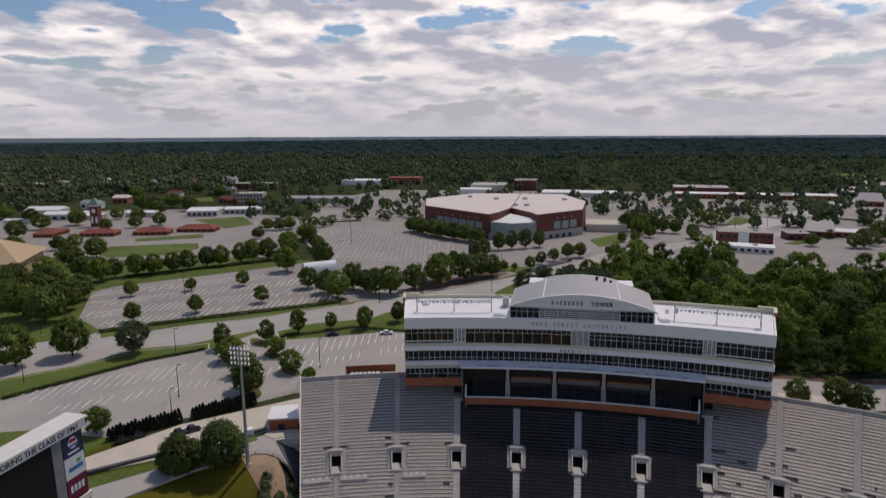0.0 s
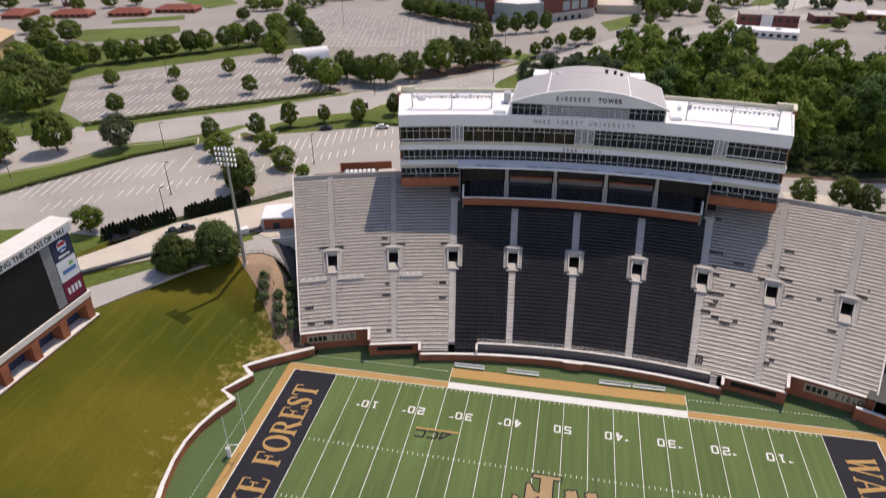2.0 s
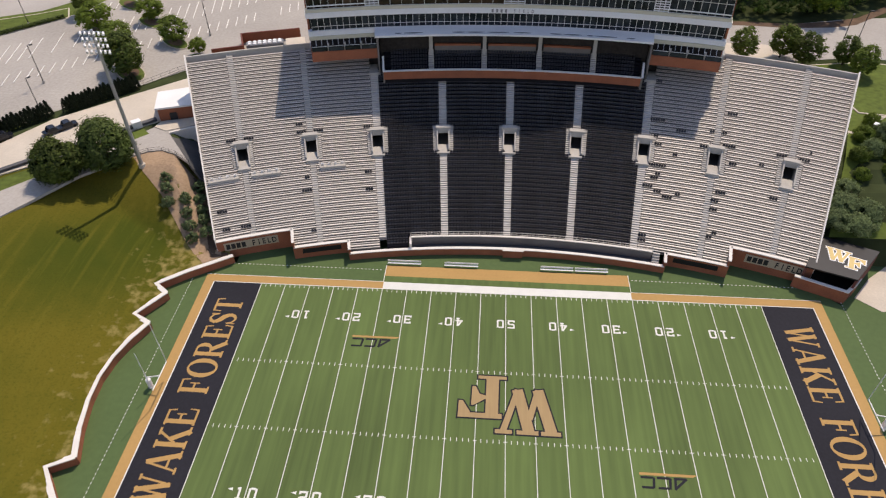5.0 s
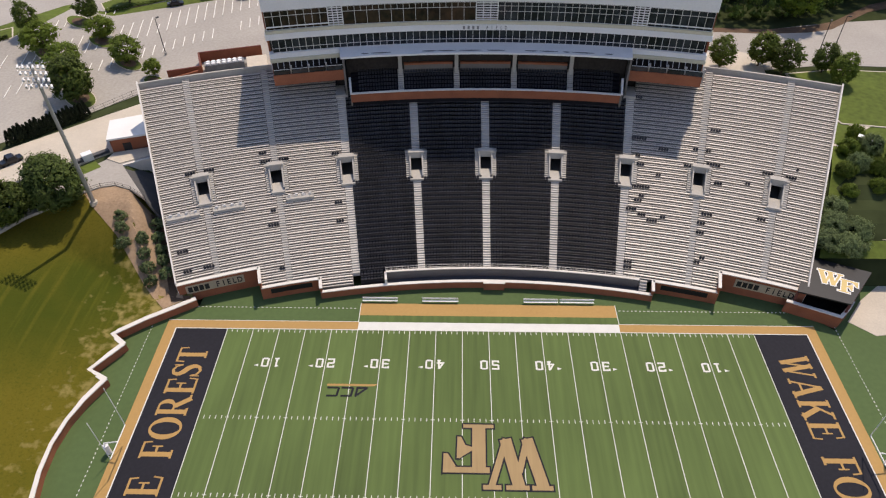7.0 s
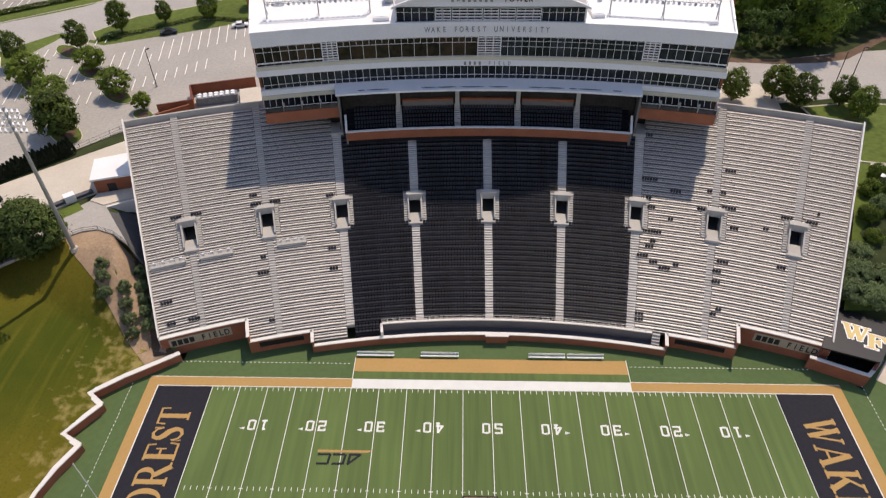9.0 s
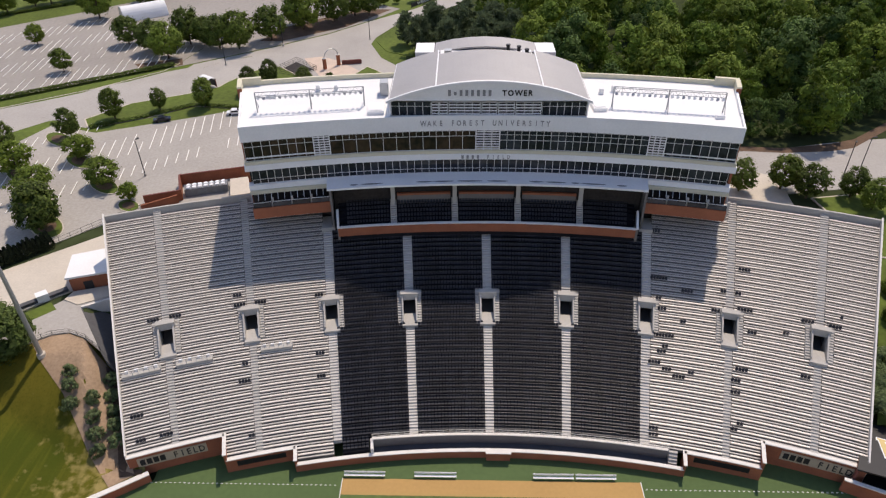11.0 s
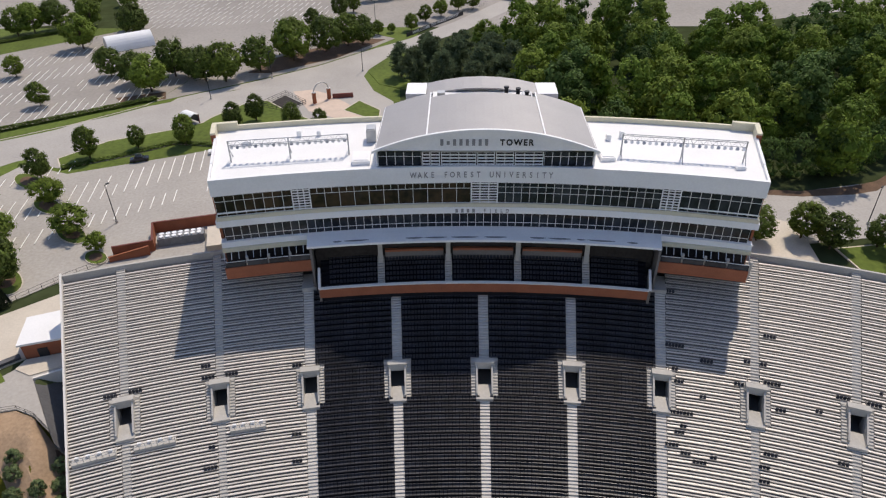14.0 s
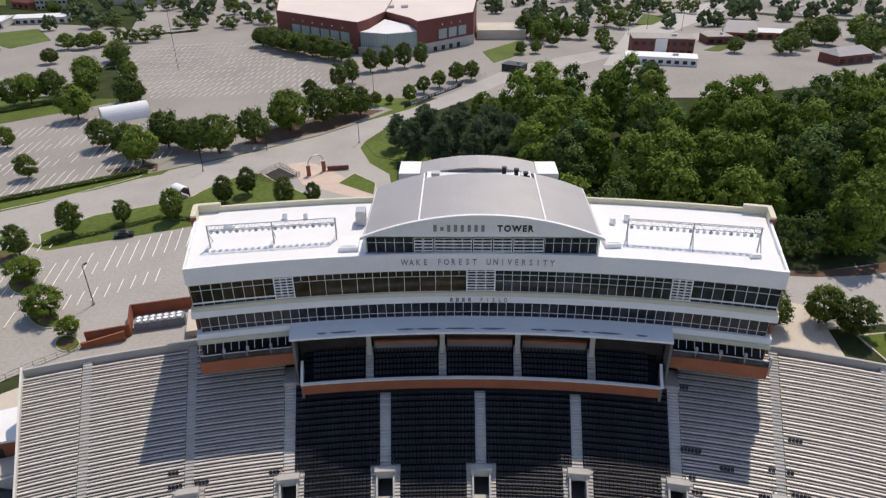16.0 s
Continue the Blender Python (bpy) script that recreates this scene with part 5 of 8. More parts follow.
area("parking_lot", [(-240, 20), (-165, 70), (-153, 90), (-142, 104), (-126, 118), (-123, 123), (-118, 136), (-104, 131), (-78, 142), (-66, 148), (-50, 140), (-52, 95), (-81, 87), (-90, 78), (-104, 66), (-114, 53), (-140, 53)], "asphalt", "grey asphalt car park with faded white bay lines", "parking")
area("road", [(-330, 40), (-210, 70), (-176, 82), (-161, 96), (-151, 114), (-136, 121), (-121, 138), (-83, 159), (-91, 182), (-101, 176), (-117, 161), (-130, 152), (-150, 140), (-173, 133), (-186, 118), (-210, 100), (-330, 72)], "road", "grey asphalt road past the car parks", "road")
area("road", [(-128, 150), (-116, 164), (-96, 176), (-94, 183), (-72, 199), (-54, 214), (-40, 230), (-24, 246), (-7, 270), (20, 318), (50, 344), (81, 366), (150, 420), (160, 408), (76, 344), (50, 320), (20, 295), (-2, 257), (-15, 242), (-29, 227), (-36, 210), (-37, 203), (-32, 189), (-25, 180), (-20, 150), (-33, 150), (-44, 190), (-54, 196), (-65, 194), (-78, 190), (-86, 184), (-100, 168), (-111, 157), (-123, 143)], "road", "grey asphalt road that climbs past the arena", "road")
area("parking_lot", [(-197, 141), (-222, 181), (-218, 192), (-192, 214), (-159, 243), (-140, 262), (-128, 250), (-104, 232), (-96, 200), (-100, 181), (-108, 174), (-120, 167), (-152, 144), (-174, 127), (-190, 138)], "asphalt_old", "worn brown-grey asphalt car park with white bay lines and small trees", "parking")
area("parking_lot", [(-175, 321), (-192, 371), (-174, 400), (-130, 425), (-112, 362), (-81, 326), (-60, 300), (-52, 262), (-66, 236), (-87, 222), (-108, 232), (-132, 250)], "asphalt_old", "large worn asphalt car park by the arena", "parking")
area("road", [(56, 98), (86, 103), (180, 96), (180, 138), (95, 127), (78, 123), (66, 121), (40, 126), (40, 108)], "road", "grey service road along the wood", "road")
area("mulch_or_shade_strip", [(50, 121), (64.8, 121.3), (76.1, 120.2), (88.4, 121.2), (94.8, 123.1), (109.3, 134.3), (130, 142), (130, 147), (111.8, 139.3), (97.1, 128), (90.1, 125.4), (77, 122.9), (65.6, 123.9), (50, 124)], "mulch", "brown mulch strip along the wood", "verge")
area("walkway", [(66, 110), (70, 108), (68, 88), (54, 90), (56, 110)], "concrete_pale", "pale concrete walkway beside the stand", "paving")
area("road", [(-124, 141), (-110, 158), (-98, 170), (-84, 186), (-64, 197), (-40, 196), (-28, 176), (-24, 158), (-40, 152), (-60, 156), (-80, 152), (-100, 142), (-108, 134)], "road", "grey asphalt forecourt between road and plaza", "road")
area("parking_lot", [(-104, 232), (-96, 198), (-100, 180), (-94, 184), (-72, 200), (-54, 215), (-40, 231), (-30, 246), (-52, 262), (-66, 236), (-87, 222)], "asphalt_old", "worn asphalt under a row of trees", "parking")
area("mulch_bed", [(-114, 183), (-110.4, 178.9), (-97.4, 182), (-99.9, 188.5)], "mulch", "dark mulch bed at the end of the hedge", "bed")
area("mulch_bed", [(-77.9, 206.2), (-70, 206.1), (-49.1, 222.1), (-33.4, 245), (-44, 246), (-52.1, 240.3), (-72, 222.3)], "mulch", "dark mulch bed under a row of trees", "bed")
area("plaza", [(-58.2, 188.3), (-52.4, 190), (-46.9, 186.7), (-39.6, 178.8), (-27.4, 163.1), (-30.4, 161.3), (-39.3, 165.8), (-50, 172)], "plaza", "pale paved plaza by an entrance arch", "paving")
area("road", [(66, 322), (99, 420), (196, 555), (271, 664), (290, 654), (192, 510), (119, 405), (84, 320)], "concrete", "pale street past the far shops", "road")
for pts, lab in (([(-172, 122), (-150, 140), (-118, 162), (-102, 177), (-99, 184), (-120, 169), (-153, 147), (-177, 128)], "green verge between road and car park"),
                 ([(-240, 40), (-200, 62), (-163, 68), (-151, 88), (-141, 103), (-126, 117), (-129, 123), (-135, 119), (-149, 112), (-160, 94), (-176, 80), (-240, 58)], "dry green verge along the road"),
                 ([(-107, 134), (-110.5, 139.5), (-101.7, 150.5), (-86.8, 158), (-79.5, 163.1), (-78, 167.2), (-73.5, 174.3), (-70.1, 178.8), (-64.7, 180.4), (-57.3, 172.5), (-48.7, 165.8), (-41, 160.5), (-40, 140), (-57, 146), (-67, 147), (-83, 149), (-93, 141)], "mown green lawn beside the plaza"),
                 ([(-39.3, 172.8), (-35.7, 180.3), (-28.5, 172.8), (-28.1, 164.5)], "small green lawn by the plaza"),
                 ([(-35.4, 205.9), (-31.6, 213.7), (-24, 223), (-12, 230), (-10, 190), (-21.8, 189.9), (-30.9, 195)], "green kerbside verge at the wood"),
                 ([(-291, 285), (-242, 305), (-231, 288), (-236, 264), (-267, 252), (-285, 262)], "bright green showground lawn"),
                 ([(-295, 316), (-260, 342), (-251, 327), (-288, 305)], "green lawn strip by the red roofs"),
                 ([(-308, 411), (-279, 436), (-248, 395), (-258, 370), (-281, 388)], "bright green showground lawn"),
                 ([(-413, 573), (-398, 593), (-370, 549), (-393, 540)], "distant green lawn"),
                 ([(8, 356), (30, 388), (30, 352), (13, 329)], "green lawn beside the arena"),
                 ([(108, 440), (125, 487), (138, 470), (119, 440)], "green lawn by a far street"),
                 ([(126, 358), (153, 389), (156, 380), (133, 355)], "green lawn by a low brick building"),
                 ([(362, 1042), (420, 1050), (407, 928), (338, 955)], "distant bright green field"),
                 ([(86, 100), (180, 92), (180, 60), (78, 76), (74, 98)], "green lawn beside the stand")):
    if pts[0][1] < 260 and "at the wood" not in lab:
        # pale concrete kerb round the lawn, a real step
        area("kerb", outset(pts, 0.35), "concrete_pale", "pale concrete kerb", "kerb")
    area("verge", pts, "verge", lab, "lawn")


def inside(p, poly):
    x, y = p
    c = False
    for (xa, ya), (xb, yb) in zip(poly, poly[1:] + poly[:1]):
        if (ya > y) != (yb > y) and x < (xb - xa) * (y - ya) / (yb - ya) + xa:
            c = not c
    return c


def raw_mesh(shape, name, mat):
    me = bpy.data.meshes.new(name)
    me.from_pydata(shape.v, [], shape.f)
    me.materials.append(M[mat])
    return me


def bay_lines(poly, origin, turn, rows, step, length, slant, label):
    """Painted bays inside a lot."""
    s = Shape()
    co, si = math.cos(radians(turn)), math.sin(radians(turn))
    rng = random.Random(len(poly))
    for r in rows:
        for i in range(-60, 60):
            if rng.random() < 0.10:
                continue
            u, v = i * step, r
            ends = []
            for k in (-0.5, 0.5):
                uu, vv = u + slant * k * length, v + k * length
                ends.append((origin[0] + uu * co - vv * si, origin[1] + uu * si + vv * co))
            if all(inside(e, poly) for e in ends):
                (xa, ya), (xb, yb) = ends
                d = Vector((xb - xa, yb - ya)).normalized() * 0.10
                za, zb = far_z(ya) + LIFT[0] + 0.12, far_z(yb) + LIFT[0] + 0.12
                s.hull([(xa - d.y, ya + d.x, za - 0.2), (xa + d.y, ya - d.x, za - 0.2), (xb + d.y, yb - d.x, zb - 0.2), (xb - d.y, yb + d.x, zb - 0.2)],
                       [(xa - d.y, ya + d.x, za - 0.09), (xa + d.y, ya - d.x, za - 0.09), (xb + d.y, yb - d.x, zb - 0.09), (xb - d.y, yb + d.x, zb - 0.09)])
    me = raw_mesh(s, "bay_lines", "bay_paint")
    tagged(new("bay_lines", me), label, "markings", kind="stuff")



bay_lines([(-197, 141), (-222, 181), (-218, 192), (-192, 214), (-159, 243), (-104, 232), (-96, 200), (-108, 176), (-152, 148), (-176, 131)], (-174, 130), 35.5,
          [r * 1.0 for r in (6, 11.5, 24, 29.5, 42, 47.5, 60, 65.5)], 2.7, 5.2, 0.55, "white painted parking bays")
bay_lines([(-163, 72), (-153, 92), (-126, 120), (-118, 136), (-66, 148), (-50, 138), (-54, 97), (-81, 88), (-104, 68), (-114, 54), (-140, 55)], (-142, 60), 38.0,
          [r * 1.0 for r in (4, 16, 21.5, 36, 41.5, 56)], 2.7, 5.2, 0.5, "faded white parking bays")
bay_lines([(-170, 321), (-186, 371), (-130, 415), (-114, 362), (-81, 326), (-62, 300), (-54, 262), (-68, 240), (-108, 236), (-130, 253)], (-130, 262), 12.0,
          [r * 1.0 for r in range(2, 120, 9)], 2.8, 5.4, 0.3, "faded white parking bays")


# ---- trees ----
def crown(rng, w, h, clumps, leaves, leaf, lump=(0.09, 0.17), core=0.6):
    """A crown of leaf clumps with gaps and lobes; its base at 0, its axis upright."""
    s = Shape()
    lobes = [(Vector((rng.gauss(0, 1), rng.gauss(0, 1), rng.gauss(0, 0.7))).normalized(), rng.uniform(0.10, 0.26)) for _ in range(7)]
    for c in range(clumps):
        th, u = rng.uniform(0, 2 * math.pi), rng.uniform(-1, 1)
        q = math.sqrt(max(0.0, 1 - u * u))
        d0 = Vector((q * math.cos(th), q * math.sin(th), u))
        bulge = 0.93 + sum(a * max(0.0, d0.dot(v)) ** 6 for v, a in lobes)
        rad = rng.uniform(0.45, 1.0) ** 0.45 * 0.90 * bulge
        prof = math.sqrt(max(0.03, 1 - abs(u) ** 2.2)) * (1.0 - 0.18 * u)
        cx, cy = w / 2 * prof * rad * math.cos(th), w / 2 * prof * rad * math.sin(th)
        cz = h * (0.5 + 0.5 * u * (0.86 + 0.3 * (bulge - 0.93)))
        size = rng.uniform(*lump) * w
        s.lump((cx, cy, cz), size * core, rng)
        out = Vector((cx, cy, (cz - h * 0.42) * w / h * 1.2)).normalized()
        for i in range(leaves):
            d = Vector((rng.gauss(0, 1), rng.gauss(0, 1), rng.gauss(0, 0.8))).normalized()
            p = Vector((cx, cy, cz)) + d * size * rng.uniform(0.58, 1.12)
            nrm = (d * 0.8 + out * 0.7 + Vector((rng.uniform(-.4, .4), rng.uniform(-.4, .4), rng.uniform(-.2, .5)))).normalized()
            t1 = nrm.orthogonal().normalized()
            t1.rotate(Matrix.Rotation(rng.uniform(0, 6.28), 3, nrm))
            t2 = nrm.cross(t1)
            a, b = leaf * rng.uniform(0.6, 1.2), leaf * rng.uniform(0.35, 0.8)
            s.face([p + t1 * a, p + t2 * b, p - t1 * a * 0.8, p - t2 * b])
    return s


def trunk_shape(rng, h, r, w):
    s = Shape()
    s.tube((0, 0, -0.3), (0.1, 0.05, h * 0.55), r, r * 0.6, 7)
    for i in range(5):
        a = i * 1.256 + rng.uniform(-0.4, 0.4)
        zb = h * rng.uniform(0.25, 0.5)
        s.tube((0.05, 0, zb), (w * 0.32 * math.cos(a), w * 0.32 * math.sin(a), zb + h * 0.32), r * 0.45, r * 0.15, 5)
    return s


def make_kind(name, w, h, stem, mat, clumps, leaves, leaf, seed):
    rng = random.Random(seed)
    c = crown(rng, w, h - stem, clumps, leaves, leaf)
    c.v = [(x, y, z + stem) for x, y, z in c.v]
    return (raw_mesh(c, name + "_crown", mat), trunk_shape(rng, h, 0.03 * h * 0.8, w).mesh(name + "_trunk", "bark"), w, h)



KINDS = {
    "round": [make_kind("tree", 8, 9, 1.1, m, 120, 20, 0.32, 10 + i) for i, m in enumerate(("leaf", "leaf_dark", "leaf", "leaf_dark"))],
    "tall": [make_kind("tree", 7, 11, 1.2, m, 125, 20, 0.32, 30 + i) for i, m in enumerate(("leaf_dark", "leaf", "leaf_dark"))],
    "small": [make_kind("tree", 6.2, 7, 1.2, m, 95, 20, 0.26, 50 + i) for i, m in enumerate(("leaf", "leaf_bright"))],
    "dense": [make_kind("tree", 10.0, 11, 0.4, m, 230, 26, 0.30, 60 + i) for i, m in enumerate(("leaf_maple", "leaf_dark"))],
    "far": [make_kind("tree", 8, 9, 0.9, m, 46, 10, 0.55, 80 + i) for i, m in enumerate(("leaf_dark", "leaf", "leaf_dark", "leaf"))],
    "open": [make_kind("tree", 12, 12.5, 1.6, m, 130, 20, 0.38, 70 + i) for i, m in enumerate(("leaf_grey", "leaf"))],
}


def tree(kind, k, x, y, h, label, group="", z=None, wide=1.0):
    cr, tr, w0, h0 = KINDS[kind][k % len(KINDS[kind])]
    t = new("tree")
    z = far_z(y) if z is None else z
    sc = h / h0
    t.matrix_basis = Matrix.LocRotScale((x, y, z), Euler((0, 0, (x * 7.3 + y * 3.1) % 6.28)), (sc * wide, sc * wide, sc))
    tagged(t, label, "tree", group)
    for n, me in (("trunk", tr), ("crown", cr)):
        o = new(n, me); o.parent = t
    return t


def grove(rows, kind, label, group="", z=None, wide=1.0):
    for i, (x, y, h) in enumerate(rows):
        tree(kind, i * 7 + 3, x, y, h, label, group, z, wide)


grove([(-199, 177.1, 7.4), (-173.2, 142.6, 8.0), (-176.6, 190.3, 6.2), (-154.8, 157.8, 7.8), (-157, 202.6, 7.6), (-134.6, 176.3, 7.6)], "small", "small round tree on a car park island", "trees in the car park")
grove([(-222.6, 214.3, 11.5), (-214.6, 217.9, 11.2), (-208, 225.1, 10.8), (-203.4, 230.9, 10.6), (-196.5, 238.5, 11.3), (-190.3, 242.1, 11.5), (-183.6, 251.4, 11.4), (-178.7, 255, 12.4), (-171.3, 260.5, 12.6), (-231.9, 200, 12.6), (-230.2, 208.3, 10.5), (-160, 266, 12)], "round", "round green tree along the car park edge", "trees along the car park edge")
grove([(-168.7, 103.9, 13.5), (-149.9, 109.8, 11.4), (-179.7, 91.6, 13.8)], "open", "grey-green loose-crowned tree beside the road", "roadside trees")
grove([(-207, 135.7, 15), (-221.9, 140.8, 14.5), (-212, 152, 13), (-228, 158, 14), (-238, 172, 14), (-246, 186, 13), (-218, 168, 12), (-240, 150, 13), (-250, 166, 14), (-258, 196, 13), (-244, 204, 12), (-262, 180, 13)], "round", "full green tree in a clump west of the car park", "clump of trees", wide=1.15)
grove([(-121.7, 119.5, 9.2), (-102.1, 139.8, 9.3), (-109.1, 128.4, 8.6), (-91.6, 146, 6.8), (-79.2, 148.2, 9.2), (-68.7, 158.4, 8.6), (-64, 164.6, 8.4), (-51.4, 156.7, 9.0), (-44.1, 159.7, 6.2)], "tall", "dark green tree on the verge", "verge trees", wide=1.05)
grove([(-100.6, 116.0, 6.6), (-89, 103.2, 7.0), (-112.7, 108.8, 8.2), (-102.5, 98, 7.6)], "small", "spreading green tree on a parking island", "island trees", wide=1.3)
grove([(-79.9, 96.2, 4.6)], "small", "small bright green tree on a parking island", "island trees", wide=1.1)
grove([(-93.2, 83.6, 11.4), (-97, 88, 9.6)], "tall", "large green tree by the car park", "island trees", wide=1.25)
grove([(-124.1, 203.1, 10.3), (-104.3, 188.2, 12.6), (-101.8, 203.1, 13), (-96, 203.1, 9.9), (-89.5, 197.7, 12), (-82.7, 197.7, 13.4), (-73.5, 207.4, 12.5), (-64.3, 219.6, 15.5), (-54.3, 229, 13.6), (-47.2, 237, 12.4), (-41.7, 238.6, 11.6), (-68, 226, 11), (-112, 196, 11)], "round", "full dark green tree along the road", "trees along the road", wide=1.05)
grove([(-65.9, 264.3, 7.5), (-148.5, 234, 13.5), (-135.4, 251, 13), (-153, 290, 9.6), (-172, 323, 11), (-183, 337, 9), (-160, 302, 9)], "round", "green tree at the edge of the large car park", "trees by the large car park")
grove([(-114.7, 374, 10.8), (-106.2, 366, 11.3), (-98, 359, 11.8), (-90, 352, 11.6), (-81, 345, 11.8), (-72, 340, 11.3), (-64, 334, 10.5), (-110, 380, 10)], "round", "green tree against the arena wall", "trees along the arena", wide=1.35)
grove([(-56.2, 277.3, 11.2), (-52, 288, 11.1), (-46.5, 310, 11.5), (-39, 314, 11.8), (-31, 319, 12.2), (-23, 324, 11.2)], "tall", "green tree before the arena entrance", "trees before the arena", wide=1.05)
grove([(-24.1, 257.1, 6.9), (-19.1, 270.3, 7.1), (-12.6, 279.9, 7.3), (-5.3, 290, 8.7), (1.5, 293.2, 8.6), (-37.1, 251.4, 5.7), (-31.8, 254.2, 3.8)], "small", "young street tree by a rail fence", "street trees")
grove([(58.6, 101.4, 8.2), (68.3, 102.4, 9.0), (72.6, 98.4, 8.8), (82.4, 98.8, 7.8), (84.6, 93.4, 8.0)], "tall", "leafy green tree beside the walkway", "trees beside the walkway", wide=1.25)
grove([(-89.4, 41.6, 10.0), (-81.6, 47.2, 11.2)], "dense", "dense dark green evergreen tree on the grass bank", "trees on the bank", z=9.0, wide=1.05)
grove([(-120.9, 54.5, 7.4)], "small", "small bright green tree at the car park edge", "bank trees", wide=1.15)
# scattered trees of the lots and streets beyond
grove([(-237, 516, 9), (-225, 518, 10), (-219, 528, 9), (-201, 541, 10), (-168, 496, 11), (-174, 430, 8), (-158, 440, 8), (-145, 457, 8), (-177, 589, 9), (-147, 592, 12), (-133, 619, 12), (-229, 438, 9), (-202, 386, 8), (-195, 387, 8), (-188, 388, 8), (-186, 401, 8), (-178, 333, 11), (-139, 260, 10), (-185, 436, 8), (-150, 432, 8), (-128, 441, 8), (-118, 446, 8)], "far", "round tree in the far car park", "far car park trees", wide=1.3)
grove([(88, 436, 13), (106, 445, 13), (96, 428, 11), (74, 354, 8), (93, 536, 8), (115, 529, 9), (130, 523, 9), (137, 477, 10), (153, 494, 9), (159, 487, 9), (67, 433, 8), (72, 422, 8), (63, 474, 7), (57, 474, 7), (80, 492, 8), (41, 464, 8), (45, 450, 8), (77, 552, 10), (143, 528, 10), (162, 349, 9), (168, 350, 10), (178, 360, 9), (161, 385, 6), (160, 434, 6)], "far", "small tree in the far lots", "far lot trees", wide=1.2)
grove([(34, 400, 13), (42, 392, 14), (50, 404, 13), (40, 380, 12), (58, 395, 11), (47, 372, 9), (66, 392, 10), (74, 372, 10), (28, 350, 7), (36, 352, 7)], "round", "dark full tree beside the arena lawn", "trees by the arena lawn")
grove([(140, 352, 8), (188, 380, 13), (196, 372, 12), (204, 392, 13), (212, 360, 14), (222, 388, 14), (235, 380, 12), (176, 372, 9), (205, 345, 14), (220, 345, 14)], "round", "full green tree by the low brick houses", "trees by the houses", wide=1.2)
grove([(-380, 306, 13), (-474, 394, 12), (-315, 269, 9), (-311, 278, 9), (-275, 252, 12), (-274, 230, 12), (-433, 378, 12), (-384, 370, 13), (-395, 345, 12), (-469, 563, 14), (-375, 457, 15), (-330, 365, 9), (-319, 379, 10), (-381, 494, 14), (-398, 472, 15), (-223, 367, 9), (-214, 368, 9), (-209, 375, 9), (-212, 330, 8), (-172, 290, 12), (-287, 505, 12), (-390, 598, 12), (-440, 636, 14), (-377, 407, 10), (-344, 350, 9), (-330, 251, 12), (-352, 400, 11), (-362, 440, 13), (-348, 470, 14), (-302, 498, 10)], "round", "dark round tree on the showground", "showground trees", wide=1.25)


# ---- woods ----
def woods(name, spots, label, leaf, clumps, leaves, mat, seed, w=10, lump=(0.12, 0.22), core=0.55):
    rng = random.Random(seed)
    s = Shape()
    protos = [crown(rng, w, 13, clumps, leaves, leaf, lump, core) for _ in range(7)]
    V, F = [], []
    for x, y, z, h in spots:
        c = rng.choice(protos)
        k, a = h / 13, rng.uniform(0, 6.28)
        co, si = math.cos(a) * k, math.sin(a) * k
        n0 = len(V)
        V += [(x + vx * co - vy * si, y + vx * si + vy * co, z + 0.6 + vz * k) for vx, vy, vz in c.v]
        F += [tuple(i + n0 for i in f) for f in c.f]
    me = bpy.data.meshes.new(name)
    me.from_pydata(V, [], F)
    me.materials.append(M[mat])
    tagged(new(name, me), label, "trees", kind="stuff")


def scatter(poly, step, seed, h0, h1):
    rng = random.Random(seed)
    xs, ys = [p[0] for p in poly], [p[1] for p in poly]
    out = []
    y = min(ys)
    while y < max(ys):
        x = min(xs)
        while x < max(xs):
            p = (x + rng.uniform(-0.4, 0.4) * step, y + rng.uniform(-0.4, 0.4) * step)
            if inside(p, poly):
                out.append((*p, far_z(p[1]), rng.uniform(h0, h1)))
            x += step
        y += step
    return out



WOOD = [(-22, 190), (-6, 160), (22, 136), (60, 127), (80, 126), (98, 132), (112, 143), (190, 150), (190, 262), (160, 262), (124, 230), (108, 232), (92, 234), (80, 224), (73, 226), (70, 244), (48, 259), (26, 250), (6, 224), (-6, 206), (-16, 206)]
wood_spots = [p for p in scatter(WOOD, 12.4, 5, 13, 22) if not (p[0] < 16 and p[1] < 214)]
_re = random.Random(19)
edge_spots = []
for (xa, ya), (xb, yb) in (((20, 139), (58, 131)), ((58, 131), (80, 129.5)), ((80, 129.5), (97, 136)), ((97, 136), (113, 148)), ((113, 148), (150, 152))):
    for i in range(int(math.hypot(xb - xa, yb - ya) / 5.5)):
        f = (i + _re.uniform(0.2, 0.8)) * 5.5 / math.hypot(xb - xa, yb - ya)
        edge_spots.append((xa + (xb - xa) * f, ya + (yb - ya) * f, 9.4, _re.uniform(8, 14)))
# the deeper leaf colour paints in shade on the wood's front
woods("understorey", edge_spots, "understorey along the edge of the wood, deep green for its shaded front", 0.34, 44, 26, "leaf_wood_deep", 12, 8.4, (0.11, 0.21))
for _k, (_mat, _w, _lab) in enumerate((("leaf_wood", 8.4, "dense green deciduous wood behind the stand"), ("leaf_wood_warm", 8.8, "crowns in a lit yellow-green tone in the wood behind the stand"), ("leaf_wood_deep", 8.2, "crowns in a shaded deep green tone in the wood behind the stand"))):
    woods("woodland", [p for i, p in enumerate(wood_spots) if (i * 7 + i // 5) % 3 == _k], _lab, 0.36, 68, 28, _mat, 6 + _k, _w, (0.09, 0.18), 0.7)


